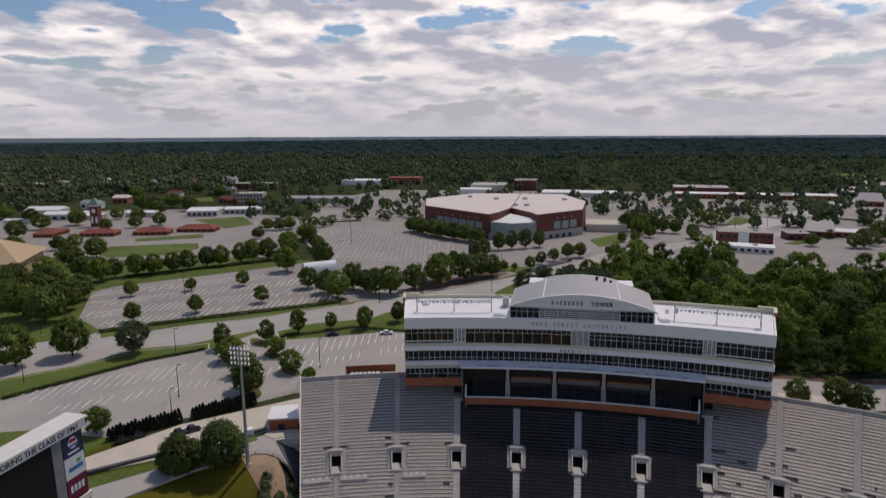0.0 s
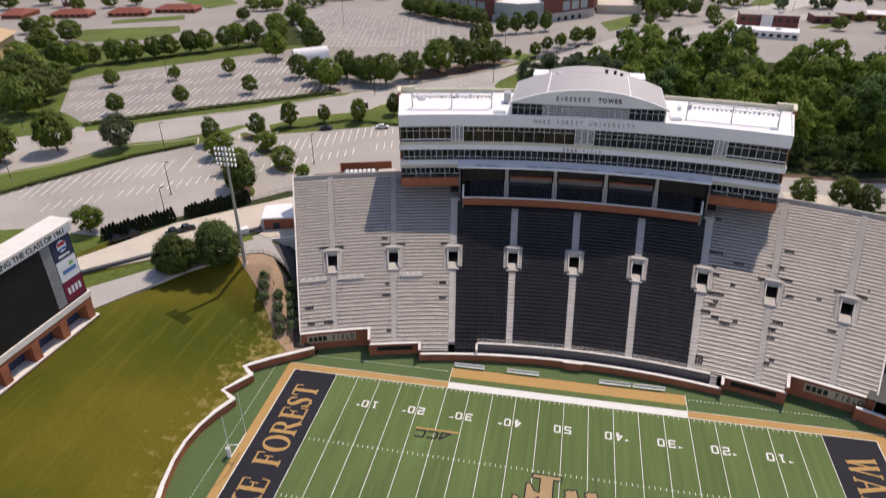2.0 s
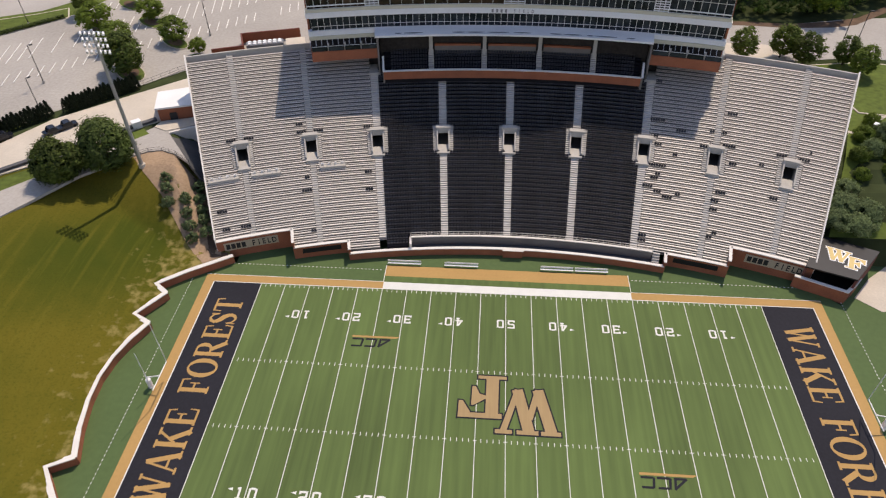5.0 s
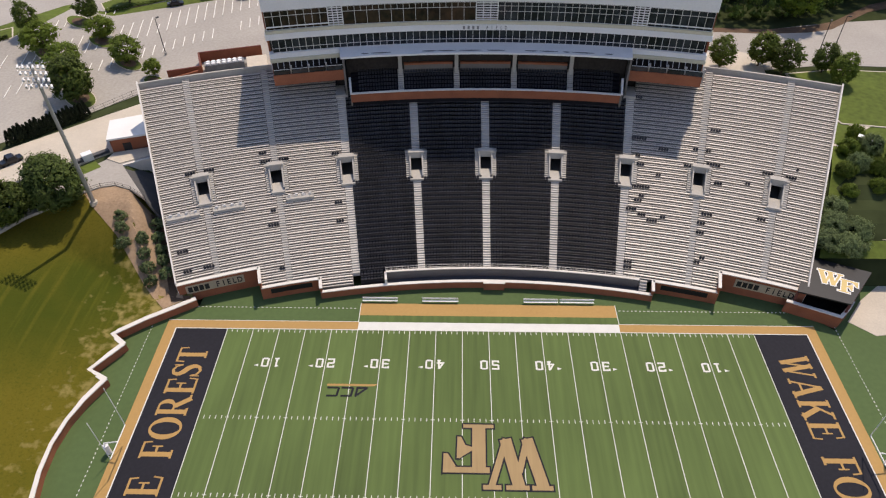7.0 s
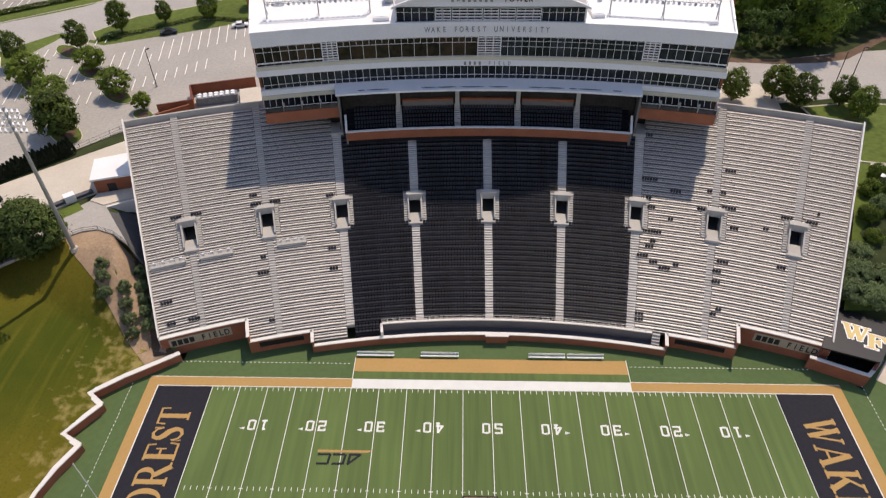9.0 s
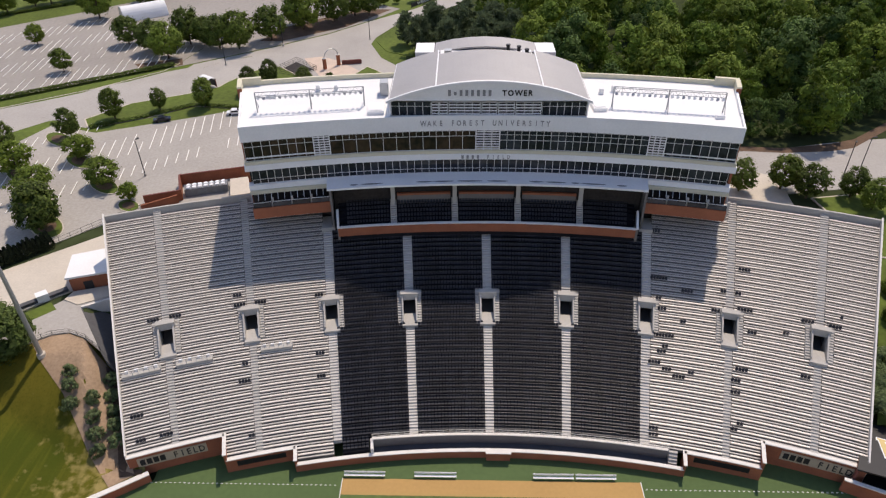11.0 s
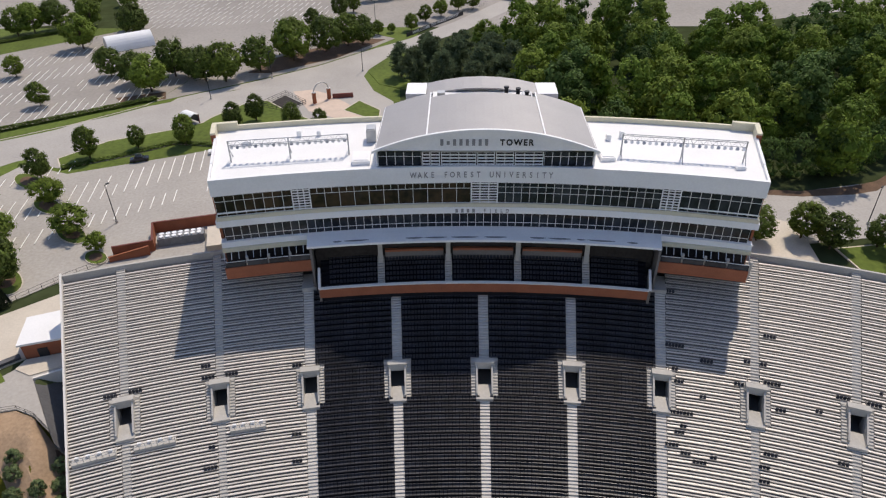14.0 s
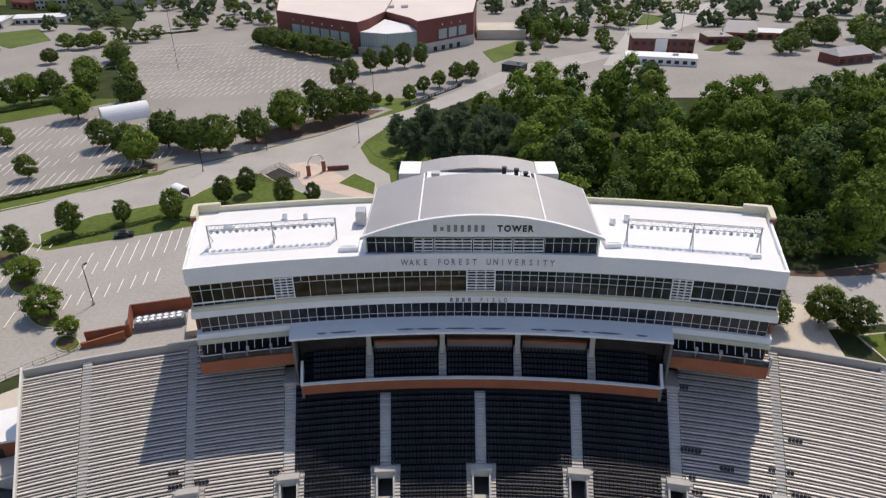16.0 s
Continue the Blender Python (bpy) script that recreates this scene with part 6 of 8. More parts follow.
def conifer(rng, w, h, tiers, leaf):
    """An open, round-headed pine: soft needle tufts on spreading boughs."""
    s = Shape()
    for t in range(tiers):
        f = (t + rng.uniform(-0.3, 0.3)) / tiers
        rad = w / 2 * math.sqrt(max(0.05, 1 - (1.25 * f - 0.32) ** 2)) * rng.uniform(0.6, 1.1)
        z = h * (0.14 + 0.80 * f)
        for i in range(6):
            a = rng.uniform(0, 6.28)
            for k in range(4):
                q = rad * (0.35 + 0.65 * k / 3)
                c = Vector((q * math.cos(a), q * math.sin(a), z + 0.10 * q + rng.uniform(-0.3, 0.3)))
                for j in range(13):
                    d = Vector((rng.gauss(0, 1), rng.gauss(0, 1), rng.gauss(0.5, 0.8))).normalized()
                    n = d.cross(Vector((rng.uniform(-1, 1), rng.uniform(-1, 1), 0.4))).normalized()
                    p = c + d * leaf * 0.8
                    s.face([p - d * leaf * 0.7, p + n * leaf * 0.22, p + d * leaf * 0.8, p - n * leaf * 0.22])
    return s


_r = random.Random(77)
PINES = [raw_mesh(conifer(_r, 10, 15, 13, 0.8), "pine_crown", "leaf_pine") for _ in range(3)]
PINE_TRUNK = Shape().tube((0, 0, -0.3), (0, 0, 14.5), 0.28, 0.05, 7).mesh("pine_trunk", "bark")
for i, (x, y, h) in enumerate([(-24, 202, 12), (-19, 193, 13), (-14, 203, 14), (-10, 188, 14), (-6, 198, 15), (0, 180, 13), (3, 191, 15), (9, 170, 13), (9, 184, 14), (-16, 211, 13), (-4, 208, 14), (6, 203, 15), (13, 195, 15), (14, 160, 12), (16, 176, 13)]):
    t = new("pine_tree")
    t.matrix_basis = Matrix.LocRotScale((x, y, far_z(y)), Euler((0, 0, i * 1.1)), (h / 15, h / 15, h / 15))
    tagged(t, "dark blue-green pine at the edge of the wood", "tree", "pines at the wood's edge")
    for n, me in (("trunk", PINE_TRUNK), ("crown", PINES[i % 3])):
        o = new(n, me); o.parent = t

KEEP_CLEAR = [(-280, 560, 480, 720), (-330, -180, 500, 560), (-460, -395, 660, 705), (-300, -195, 720, 800), (-440, -360, 535, 600), (300, 440, 920, 1060), (215, 300, 540, 690)]


def clear(x, y):
    return not any(a < x < b and c < y < d for a, b, c, d in KEEP_CLEAR)


_rng = random.Random(3)
mid = []
while len(mid) < 2400:
    f = _rng.random()
    y = 330 + 1330 * f
    x = _rng.uniform(-1.0, 0.86) * (y + 90) - 20
    ok = clear(x, y) and (y > 730 or (x < -300 and y > 590) or x < -505 or x > 0.62 * y + 60)
    if ok:
        mid.append((x, y, far_z(y) - 0.5, _rng.uniform(9, 18)))
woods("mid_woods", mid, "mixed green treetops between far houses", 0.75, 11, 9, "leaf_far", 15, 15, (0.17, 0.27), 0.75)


def distant_woods():
    """Crowns that shrink to a grain towards the horizon."""
    rng = random.Random(21)
    g = (1 + 5 ** 0.5) / 2
    pts = [(-1, g, 0), (1, g, 0), (-1, -g, 0), (1, -g, 0), (0, -1, g), (0, 1, g), (0, -1, -g), (0, 1, -g), (g, 0, -1), (g, 0, 1), (-g, 0, -1), (-g, 0, 1)]
    tris = ((0, 11, 5), (0, 5, 1), (0, 1, 7), (0, 7, 10), (0, 10, 11), (1, 5, 9), (5, 11, 4), (11, 10, 2), (10, 7, 6), (7, 1, 8), (3, 9, 4), (3, 4, 2), (3, 2, 6), (3, 6, 8), (3, 8, 9), (4, 9, 5), (2, 4, 11), (6, 2, 10), (8, 6, 7), (9, 8, 1))
    V, F = [], []
    for _ in range(11000):
        y = 1580 + 3000 * rng.random() ** 1.7
        x = rng.uniform(-0.98, 0.86) * (y + 90) - 20
        r = rng.uniform(6, 10) * (1 + (y - 1580) / 1800)
        n0, z = len(V), far_z(y) + 2.5
        for p in pts:
            k = rng.uniform(0.8, 1.15) / 1.902
            V.append((x + p[0] * r * k * 1.5, y + p[1] * r * k * 1.5, z + p[2] * k * rng.uniform(6.0, 8.0)))
        F += [(a + n0, b + n0, c + n0) for a, b, c in tris]
    me = bpy.data.meshes.new("distant_woods")
    me.from_pydata(V, [], F)
    me.polygons.foreach_set("use_smooth", [True] * len(F))
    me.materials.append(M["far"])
    tagged(new("distant_woods", me), "woodland reaching to the horizon, coloured dark blue-green for haze and cloud shadow", "trees", kind="stuff")


distant_woods()


def ridge(reach, drop, wave, mat, label, seed):
    """A long low line of hills on a wide arc at the edge of sight."""
    s = Shape()
    def at(a, r, z):
        return (r * math.sin(radians(a)), r * math.cos(radians(a)), z)
    def top(a):
        return drop + 0.0208 * (a - 4) ** 2 + wave * noise.noise((a * 0.13, seed, 0)) + 0.4 * wave * noise.noise((a * 0.7, seed, 3))
    angles = [-66 + 0.6 * i for i in range(191)]
    for a, b in zip(angles, angles[1:]):
        s.hull([at(a, reach, -170), at(b, reach, -170), at(b, reach + 40, -170), at(a, reach + 40, -170)], [at(a, reach, top(a)), at(b, reach, top(b)), at(b, reach + 40, top(b)), at(a, reach + 40, top(a))])
    tagged(new("backdrop", raw_mesh(s, "backdrop", mat)), label, "hills", kind="structure")


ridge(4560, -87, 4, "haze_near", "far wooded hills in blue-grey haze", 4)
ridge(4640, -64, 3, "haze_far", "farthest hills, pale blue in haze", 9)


# ---- arena ----
arena = empty("arena", "large dark red brick sports arena with a flat pale roof", "building")


def build_arena():
    z0, z1, zr = 6.5, 24.5, 23.6
    left = [(-109.2, 389), (-57.3, 350), (-52.5, 360), (-46, 383), (-46, 470), (-84, 470), (-118, 430)]
    right = [(-46, 383), (-30.5, 362), (-26, 352), (3.4, 380), (6, 425), (-12, 470), (-46, 470)]
    for pts in (left, right):
        part("wall", Shape().hull([(*p, z0) for p in pts], [(*p, z1) for p in pts]), "brick_dark", arena, "dark red brick wall")
        cx, cy = sum(p[0] for p in pts) / len(pts), sum(p[1] for p in pts) / len(pts)
        inner = [(cx + (x - cx) * 0.985, cy + (y - cy) * 0.985) for x, y in pts]
        part("roof", Shape().hull([(*p, z1 - 0.1) for p in inner], [(*p, z1 + 0.12) for p in inner]), "pale_roof", arena, "flat sunlit pale roof")
    # glazed entrance hall with a white roof
    hall = [(-57, 352), (-41.5, 346.5), (-26.4, 353), (-31, 362), (-46, 379), (-52.5, 360)]
    part("entrance_hall", Shape().hull([(*p, z0) for p in hall], [(*p, 19.2) for p in hall]), "hall_glass", arena, "pale green glazed entrance hall")
    part("entrance_roof", Shape().hull([(*p, 19.2) for p in hall], [(p[0], p[1], 19.5 + (1.6 if 0 < i < 5 and p[1] > 356 else 0.0)) for i, p in enumerate(hall)]), "white_roof", arena)
    for i in range(15):
        for (xa, ya), (xb, yb) in ((hall[0], hall[1]), (hall[1], hall[2])):
            f = i / 14
            x, y = xa + (xb - xa) * f, ya + (yb - ya) * f - 0.15
            part("glazing_bar", Shape().box(x - 0.05, x + 0.05, y - 0.04, y + 0.06, 11.5, 19.2), "metal_wall", arena)
    part("hall_base", Shape().hull([(-57.5, 349.5, z0), (-41.5, 345.9, z0), (-25.8, 351.2, z0), (-26.4, 353, z0), (-57, 352, z0)], [(-57.5, 349.5, 12), (-41.5, 345.9, 12), (-25.8, 351.2, 12), (-26.4, 353, 12), (-57, 352, 12)]), "concrete", arena)
    def on_wall(p, q, f0, f1, za, zb, mat, out, name, label=""):
        d = Vector((q[0] - p[0], q[1] - p[1], 0)); n = Vector((d.y, -d.x, 0)).normalized() * out
        a, b = Vector((*p, 0)) + d * f0, Vector((*p, 0)) + d * f1
        s = Shape().hull([(*a.xy, za), (*b.xy, za), (*(b + n).xy, za), (*(a + n).xy, za)], [(*a.xy, zb), (*b.xy, zb), (*(b + n).xy, zb), (*(a + n).xy, zb)])
        return part(name, s, mat, arena, label)
    p, q = (-26, 352), (3.4, 380)
    on_wall(p, q, 0.02, 1.0, z0, 12.6, "concrete", 0.7, "podium", "grey concrete lower storey")
    for i in range(3):
        on_wall(p, q, 0.36 + 0.18 * i, 0.50 + 0.18 * i, 13.6, 18.6, "hall_glass", 0.12, "window", "pale glazed window")
    for i in range(4):
        on_wall(p, q, 0.25 + 0.14 * i, 0.31 + 0.14 * i, 7.0, 10.2, "dark_metal", 0.8, "doorway")
    for i in range(3):
        on_wall(p, q, 0.42 + 0.16 * i, 0.435 + 0.16 * i, 20.6, 21.2, "white", 0.2, "wall_light")
    p, q = (-109.2, 389), (-57.3, 350)
    for i in range(6):
        on_wall(p, q, 0.2 + 0.12 * i, 0.30 + 0.12 * i, 12.5, 18.6, "hall_glass", 0.12, "window", "pale glazed window")
        on_wall(p, q, 0.22 + 0.12 * i, 0.228 + 0.12 * i, 20.6, 21.2, "white", 0.2, "wall_light")
    part("side_block", Shape().box(6, 34, 392, 416, 5, 12.5), "concrete_pale", arena)
    for x, y in ((-62, 430), (-40, 432), (-44, 395), (-36, 395), (-84, 440), (-10, 430)):
        part("roof_unit", Shape().obox((x, y, z1), (3.5, 2.5, 1.6), 20), "metal", arena)


build_arena()


# ---- buildings of the showground and the far streets ----
def house(name, x, y, w, d, h, turn, wall, roof, label, rise=2.5, hip=0.25, windows=0, storeys=1, over=0.5, flat_roof=False):
    b = empty(name, label, "building", "", at=(0, 0, 0))
    z = far_z(y) - 0.4
    base = Shape().obox((0, 0, 0), (w, d, h + 0.4))
    part("wall", base, wall, b)
    if flat_roof:
        part("roof", Shape().obox((0, 0, h + 0.4), (w + 0.3, d + 0.3, 0.4)), roof, b)
        part("roof_unit", Shape().obox((w * 0.2, 0, h + 0.8), (w * 0.08, d * 0.14, 1.0)), "metal", b)
    else:
        W, D = w / 2 + over, d / 2 + over
        zb = h + 0.4
        rx = W * (1 - hip)
        s = Shape()
        v = [(-W, -D, zb), (W, -D, zb), (W, D, zb), (-W, D, zb), (-rx, 0, zb + rise), (rx, 0, zb + rise)]
        s.v = v
        s.f = [(0, 1, 5, 4), (2, 3, 4, 5), (1, 2, 5), (3, 0, 4), (3, 2, 1, 0)]
        s.m = [0] * 5
        part("roof", s, roof, b)
    for st in range(storeys):
        for i in range(windows):
            wx = -w / 2 + w * (i + 0.5) / windows
            zz = 1.4 + st * (h / storeys)
            ob = part("window", Shape().box(wx - w / windows * 0.28, wx + w / windows * 0.28, -d / 2 - 0.08, -d / 2 + 0.05, zz, zz + h / storeys * 0.45), "glass", b)
    b.matrix_basis = pose(x, y, z, 0, 0, turn)
    return b


for x, y, w, d, t in ((-330, 326, 24, 12, 14), (-296, 337, 24, 12, 14), (-272, 356, 27, 13, 10), (-366, 322, 13, 22, 10)):
    house("pavilion", x, y, w, d, 2.6, t, "brick", "red_roof", "low brick pavilion with a red hipped roof", rise=2.6, hip=0.45, windows=6, over=1.0)
house("hall", -318, 446, 26, 24, 5.0, 12, "metal_wall", "white_roof", "pale metal hall with a broad white roof", rise=1.8, hip=0.02, windows=6)
house("hall", -290, 462, 32, 14, 4.5, 12, "metal_wall", "white_roof", "long pale metal hall with a white roof", rise=1.5, hip=0.02, windows=7)
house("hall", -368, 428, 24, 12, 4.0, 10, "metal_wall", "white_roof", "low shed with a white roof", rise=1.2, hip=0.02)
house("hall", -420, 402, 34, 14, 5.0, 12, "metal_wall", "white_roof", "white metal hall on the showground", rise=2.0, hip=0.02, windows=5)
house("hall", -455, 420, 30, 16, 6.0, 12, "metal_wall", "white_roof", "pale curved-roof exhibition hall", rise=2.5, hip=0.02)
house("hall", -440, 375, 24, 8, 3.0, 12, "metal_wall", "white_roof", "long low white showground shed", rise=0.8, hip=0.02)
house("hall", -395, 405, 14, 10, 4.0, 12, "metal_wall", "white_roof", "small white shed beside trees", rise=1.2, hip=0.02)
house("office_block", -318, 532, 26, 14, 11, 8, "concrete", "concrete", "three-storey grey office block", windows=8, storeys=3, flat_roof=True)
house("long_building", -400, 700, 60, 14, 7, 6, "brick_dark", "asphalt", "long brown two-storey building", windows=12, storeys=2, flat_roof=True)
house("long_shed", -255, 560, 70, 20, 5, 6, "concrete", "grey_roof", "long shed with a grey roof", rise=1.5, hip=0.02)
house("shop", -275, 778, 66, 26, 6, 4, "white", "white_roof", "pale far shop with a flat white roof", flat_roof=True)
house("shop", -226, 790, 44, 22, 9, 4, "brick", "red_roof", "far shop of red brick", windows=6, flat_roof=True)
house("shop", -100, 690, 40, 30, 9, 0, "concrete_pale", "concrete", "grey warehouse beyond the arena", flat_roof=True)
house("shop", -112, 662, 34, 14, 6, 0, "white", "white_roof", "white low warehouse beyond the arena", rise=1.2, hip=0.02)
house("shop", -60, 720, 26, 20, 12, 0, "brick_dark", "asphalt", "dark brick block beyond the arena", flat_roof=True)
house("long_shed", 2, 650, 78, 26, 5, -3, "metal_wall", "white_roof", "long store with a white roof", rise=1.0, hip=0.02)
house("shopping_row", 175, 640, 150, 16, 5, -4, "brick", "white_roof", "long row of shops with a white roof edge", windows=30, flat_roof=True)
house("shop", 132, 690, 56, 26, 8, -4, "brick_dark", "concrete", "big plain brown store", flat_roof=True)
house("house", 262, 588, 22, 16, 5, -20, "brick", "grey_roof", "brown gabled house by a street", rise=7, hip=0.3, windows=3)
house("house", 280, 680, 28, 14, 5, -10, "concrete", "grey_roof", "grey gabled house beyond shops", rise=5, hip=0.1, windows=3)
house("apartment_block", 101, 352, 31, 14, 8.5, -6, "brick_dark", "asphalt", "dark brown two-storey brick block", windows=8, storeys=2, flat_roof=True)
part("white_front", Shape().box(-4, 2, -7.3, -6.9, 0, 9), "white", bpy.data.objects["apartment_block"])
house("clinic", 95, 328, 34, 11, 3.6, -14, "white", "white_roof", "low white building with a sunlit flat roof", windows=9, flat_roof=True)
house("low_house", 139, 380, 14, 12, 4.2, 4, "brick_dark", "asphalt", "low dark brick building", flat_roof=True, windows=3)
house("chapel", 158, 396, 18, 14, 4, -16, "brick", "grey_roof", "brown chapel with a steep grey roof", rise=5.5, hip=0.2, windows=3)
house("chapel_hall", 176, 392, 20, 10, 4, -16, "brick", "white_roof", "low hall with a bright pale roof", rise=1.6, hip=0.1, windows=4)
house("house", 186, 330, 22, 12, 4.5, 20, "brick_dark", "grey_roof", "dark-roofed house at the wood's far edge", rise=3, hip=0.3, windows=4)
house("house", 22, 312, 10, 7, 3.0, -30, "dark_metal", "dark_metal", "small dark utility hut by the arena", flat_roof=True)
house("market_hall", -316, 205, 62, 40, 8, 24, "tan_roof", "tan_roof", "big hall with a tan roof", rise=10, hip=0.5, over=2)


_rh = random.Random(57)
for _i in range(34):
    _x, _y = ((_rh.uniform(-760, -330), _rh.uniform(470, 900)) if _i % 3 else (_rh.uniform(330, 700), _rh.uniform(560, 900)))
    house("house", _x, _y, _rh.uniform(13, 24), _rh.uniform(9, 12), _rh.uniform(4, 6), _rh.uniform(-40, 40), _rh.choice(("brick", "concrete_pale", "white")), _rh.choice(("grey_roof", "brick_dark", "pale_roof")), "small pitched-roof house among the trees", rise=2.8, hip=0.15, windows=3)
_rg = random.Random(41)
SPREAD = []
while len(SPREAD) < 240:
    x, y = _rg.uniform(-290, 420), _rg.uniform(425, 735)
    if -125 < x < 45 and y < 480:
        continue
    if any(abs(x - bx_) < wx_ and abs(y - by_) < wy_ for bx_, by_, wx_, wy_ in ((175, 640, 82, 16), (132, 690, 34, 18), (2, 650, 46, 20), (-100, 690, 26, 20), (-112, 662, 22, 12), (-318, 532, 18, 12), (-255, 560, 42, 16), (262, 588, 14, 12), (-60, 720, 16, 14))):
        continue
    if any((x - u) ** 2 + (y - v) ** 2 < 60 for u, v, _ in SPREAD):
        continue
    SPREAD.append((x, y, _rg.uniform(7, 12.5)))
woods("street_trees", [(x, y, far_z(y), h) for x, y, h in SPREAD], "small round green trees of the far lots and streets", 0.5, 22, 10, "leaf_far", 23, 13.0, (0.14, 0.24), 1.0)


def clock_tower():
    t = empty("clock_tower", "brown brick clock tower with a green pointed roof", "tower")
    part("shaft", Shape().obox((0, 0, -0.5), (6, 6, 16.5)), "brick_dark", t)
    part("belfry", Shape().obox((0, 0, 16), (7, 7, 1.0)), "coping", t)
    r = Shape(); r.v = [(-4, -4, 17), (4, -4, 17), (4, 4, 17), (-4, 4, 17), (0, 0, 23)]
    r.f = [(0, 1, 4), (1, 2, 4), (2, 3, 4), (3, 0, 4), (3, 2, 1, 0)]; r.m = [0] * 5
    part("spire", r, "copper", t, "green copper spire")
    part("clock_face", Shape().tube((0, -3.05, 12.6), (0, -3.25, 12.6), 1.6, 1.6, 18), "white", t)
    for x in (-1.6, 1.6):
        part("opening", Shape().box(x - 0.8, x + 0.8, -3.1, -2.9, 3, 8), "white", t)
    t.matrix_basis = pose(-364, 366, far_z(366), 0, 0, 12)


clock_tower()


# ---- tower lettering, roof trusses, plant ----
def arc_word(text, mid, r, z, size, step, mat, parent, bars=""):
    """Upright letters set one by one along the curved front; letters also named in bars become plain bars."""
    n = len(text)
    for i, ch in enumerate(text):
        if ch == " ":
            continue
        a = mid + math.degrees((i - (n - 1) / 2) * step / r)
        x, y, _ = polar(a, r)
        m = pose(x, y, z, 90, 0, -a)
        if i < len(bars) and bars[i] == "#":
            s = Shape().box(-size * 0.3, size * 0.3, -size * 0.5, size * 0.5, -0.03, 0.03)
            ob = part("letter_bar", s, mat, parent)
            ob.matrix_basis = m
        else:
            letters(ch, size, 0.03, mat, parent, m, bold=0.012, name="letter")


arc_word("WAKE FOREST UNIVERSITY", -0.15, RT - 0.33, 37.25, 1.05, 1.07, "letter_grey", tower)
arc_word("BB&T FIELD", -0.1, RT - 0.53, 30.5, 0.72, 0.95, "letter_grey", tower, "####")
for i in range(8):
    s = Shape().box(-0.25, 0.25, -0.55 if i not in (1,) else -0.4, 0.55 if i not in (1,) else 0.2, -0.05, 0.05)
    ob = part("letter_bar", s, "letter_grey", tower)
    ob.matrix_basis = pose(-7.0 + i * 1.02, 79.42, 42.75, 90, 0, 0)
letters("TOWER", 1.1, 0.05, "letter_black", tower, pose(5.0, 79.42, 42.75, 90, 0, 0), width=5.4, bold=0.03, spacing=1.3)


def light_truss(sgn):
    """A lighting truss on three posts on the tower roof."""
    t = empty("lighting_truss", "grey steel lighting truss with floodlights on the white roof", "lighting rig", "roof trusses")
    p, q = Vector((sgn * 23.0, 84.6, 0)), Vector((sgn * 42.4, 81.6, 0))
    d = (q - p).normalized()
    n = Vector((-d.y, d.x, 0))
    L = (q - p).length
    for f in (0.0, 0.5, 1.0):
        c = p + d * L * f
        s = Shape().tube((c.x, c.y, 38.1), (c.x, c.y, 41.9), 0.13, 0.13, 8)
        s.tube((c.x - n.x * 2.2, c.y - n.y * 2.2, 38.12), (c.x, c.y, 40.6), 0.08, 0.08, 6)
        part("post", s, "metal", t)
    for off, z in ((0.0, 41.9), (0.0, 40.9), (0.55, 41.4)):
        a, b = p + n * off, q + n * off
        part("chord", Shape().tube((a.x, a.y, z), (b.x, b.y, z), 0.07, 0.07, 6), "metal", t)
    s = Shape()
    k = 26
    for i in range(k):
        a, b = p + d * L * i / k, p + d * L * (i + 1) / k
        s.tube((a.x, a.y, 40.9 if i % 2 else 41.9), (b.x, b.y, 41.9 if i % 2 else 40.9), 0.035, 0.035, 4)
        s.tube((a.x, a.y, 41.9 if i % 2 else 40.9), (*(a + n * 0.55).xy, 41.4), 0.03, 0.03, 4)
    part("lattice", s, "metal", t)
    for i in range(20):
        c = p + d * L * (i + 0.5) / 20 - n * 0.25
        h = Shape().tube((c.x, c.y - 0.25, 40.75), (c.x, c.y + 0.2, 40.4), 0.30, 0.16, 8)
        part("floodlight", h, "white" if i % 3 else "metal", t)


light_truss(-1)
light_truss(1)
for x, y, sx, sy, h in ((-19.8, 90.5, 1.6, 2.6, 2.4), (-33, 92, 0.8, 0.8, 1.0), (-29.5, 92.2, 0.7, 0.7, 0.9), (-20.6, 82.5, 3.0, 4.0, 0.7), (20.4, 84, 2.4, 4.0, 0.7), (22, 90.5, 0.8, 0.8, 0.9), (41.2, 79.2, 1.6, 0.7, 0.5), (-41.5, 88.5, 1.8, 1.2, 0.6), (24.5, 91.5, 0.7, 0.7, 1.1)):
    u = Shape().obox((x, y, 38.1), (sx, sy, h), 4).obox((x, y, 38.1 + h), (sx * 0.8, sy * 0.8, 0.12), 4)
    thing("roof_plant", u, "metal" if h > 2 else "white", "small pale plant box on the tower roof", "roof unit", group="roof plant")
_rs = random.Random(12)
for a, w in ((-7.6, 0.5), (-6.6, 1.4), (-3.6, 1.0), (-2.5, 1.3), (-1.0, 1.6), (0.6, 1.3), (2.8, 0.9), (3.9, 1.3), (5.0, 0.5), (6.0, 1.6), (7.6, 0.6)):
    s = Shape()
    w *= 0.45
    m = 7
    lo, hi = [], []
    for i in range(m + 1):
        f = i / m
        th = 0.25 * math.sin(math.pi * f) + 0.04 * _rs.random()
        lo.append(polar(a - w + 2 * w * f, 186.2 - th, 26.905)); hi.append(polar(a - w + 2 * w * f, 186.25 + th * 0.5, 26.905))
    ring = lo + hi[::-1]
    s.hull([(x, y, z - 0.05) for x, y, z in ring], ring)
    part("canopy_stain", s, "stain", tower)

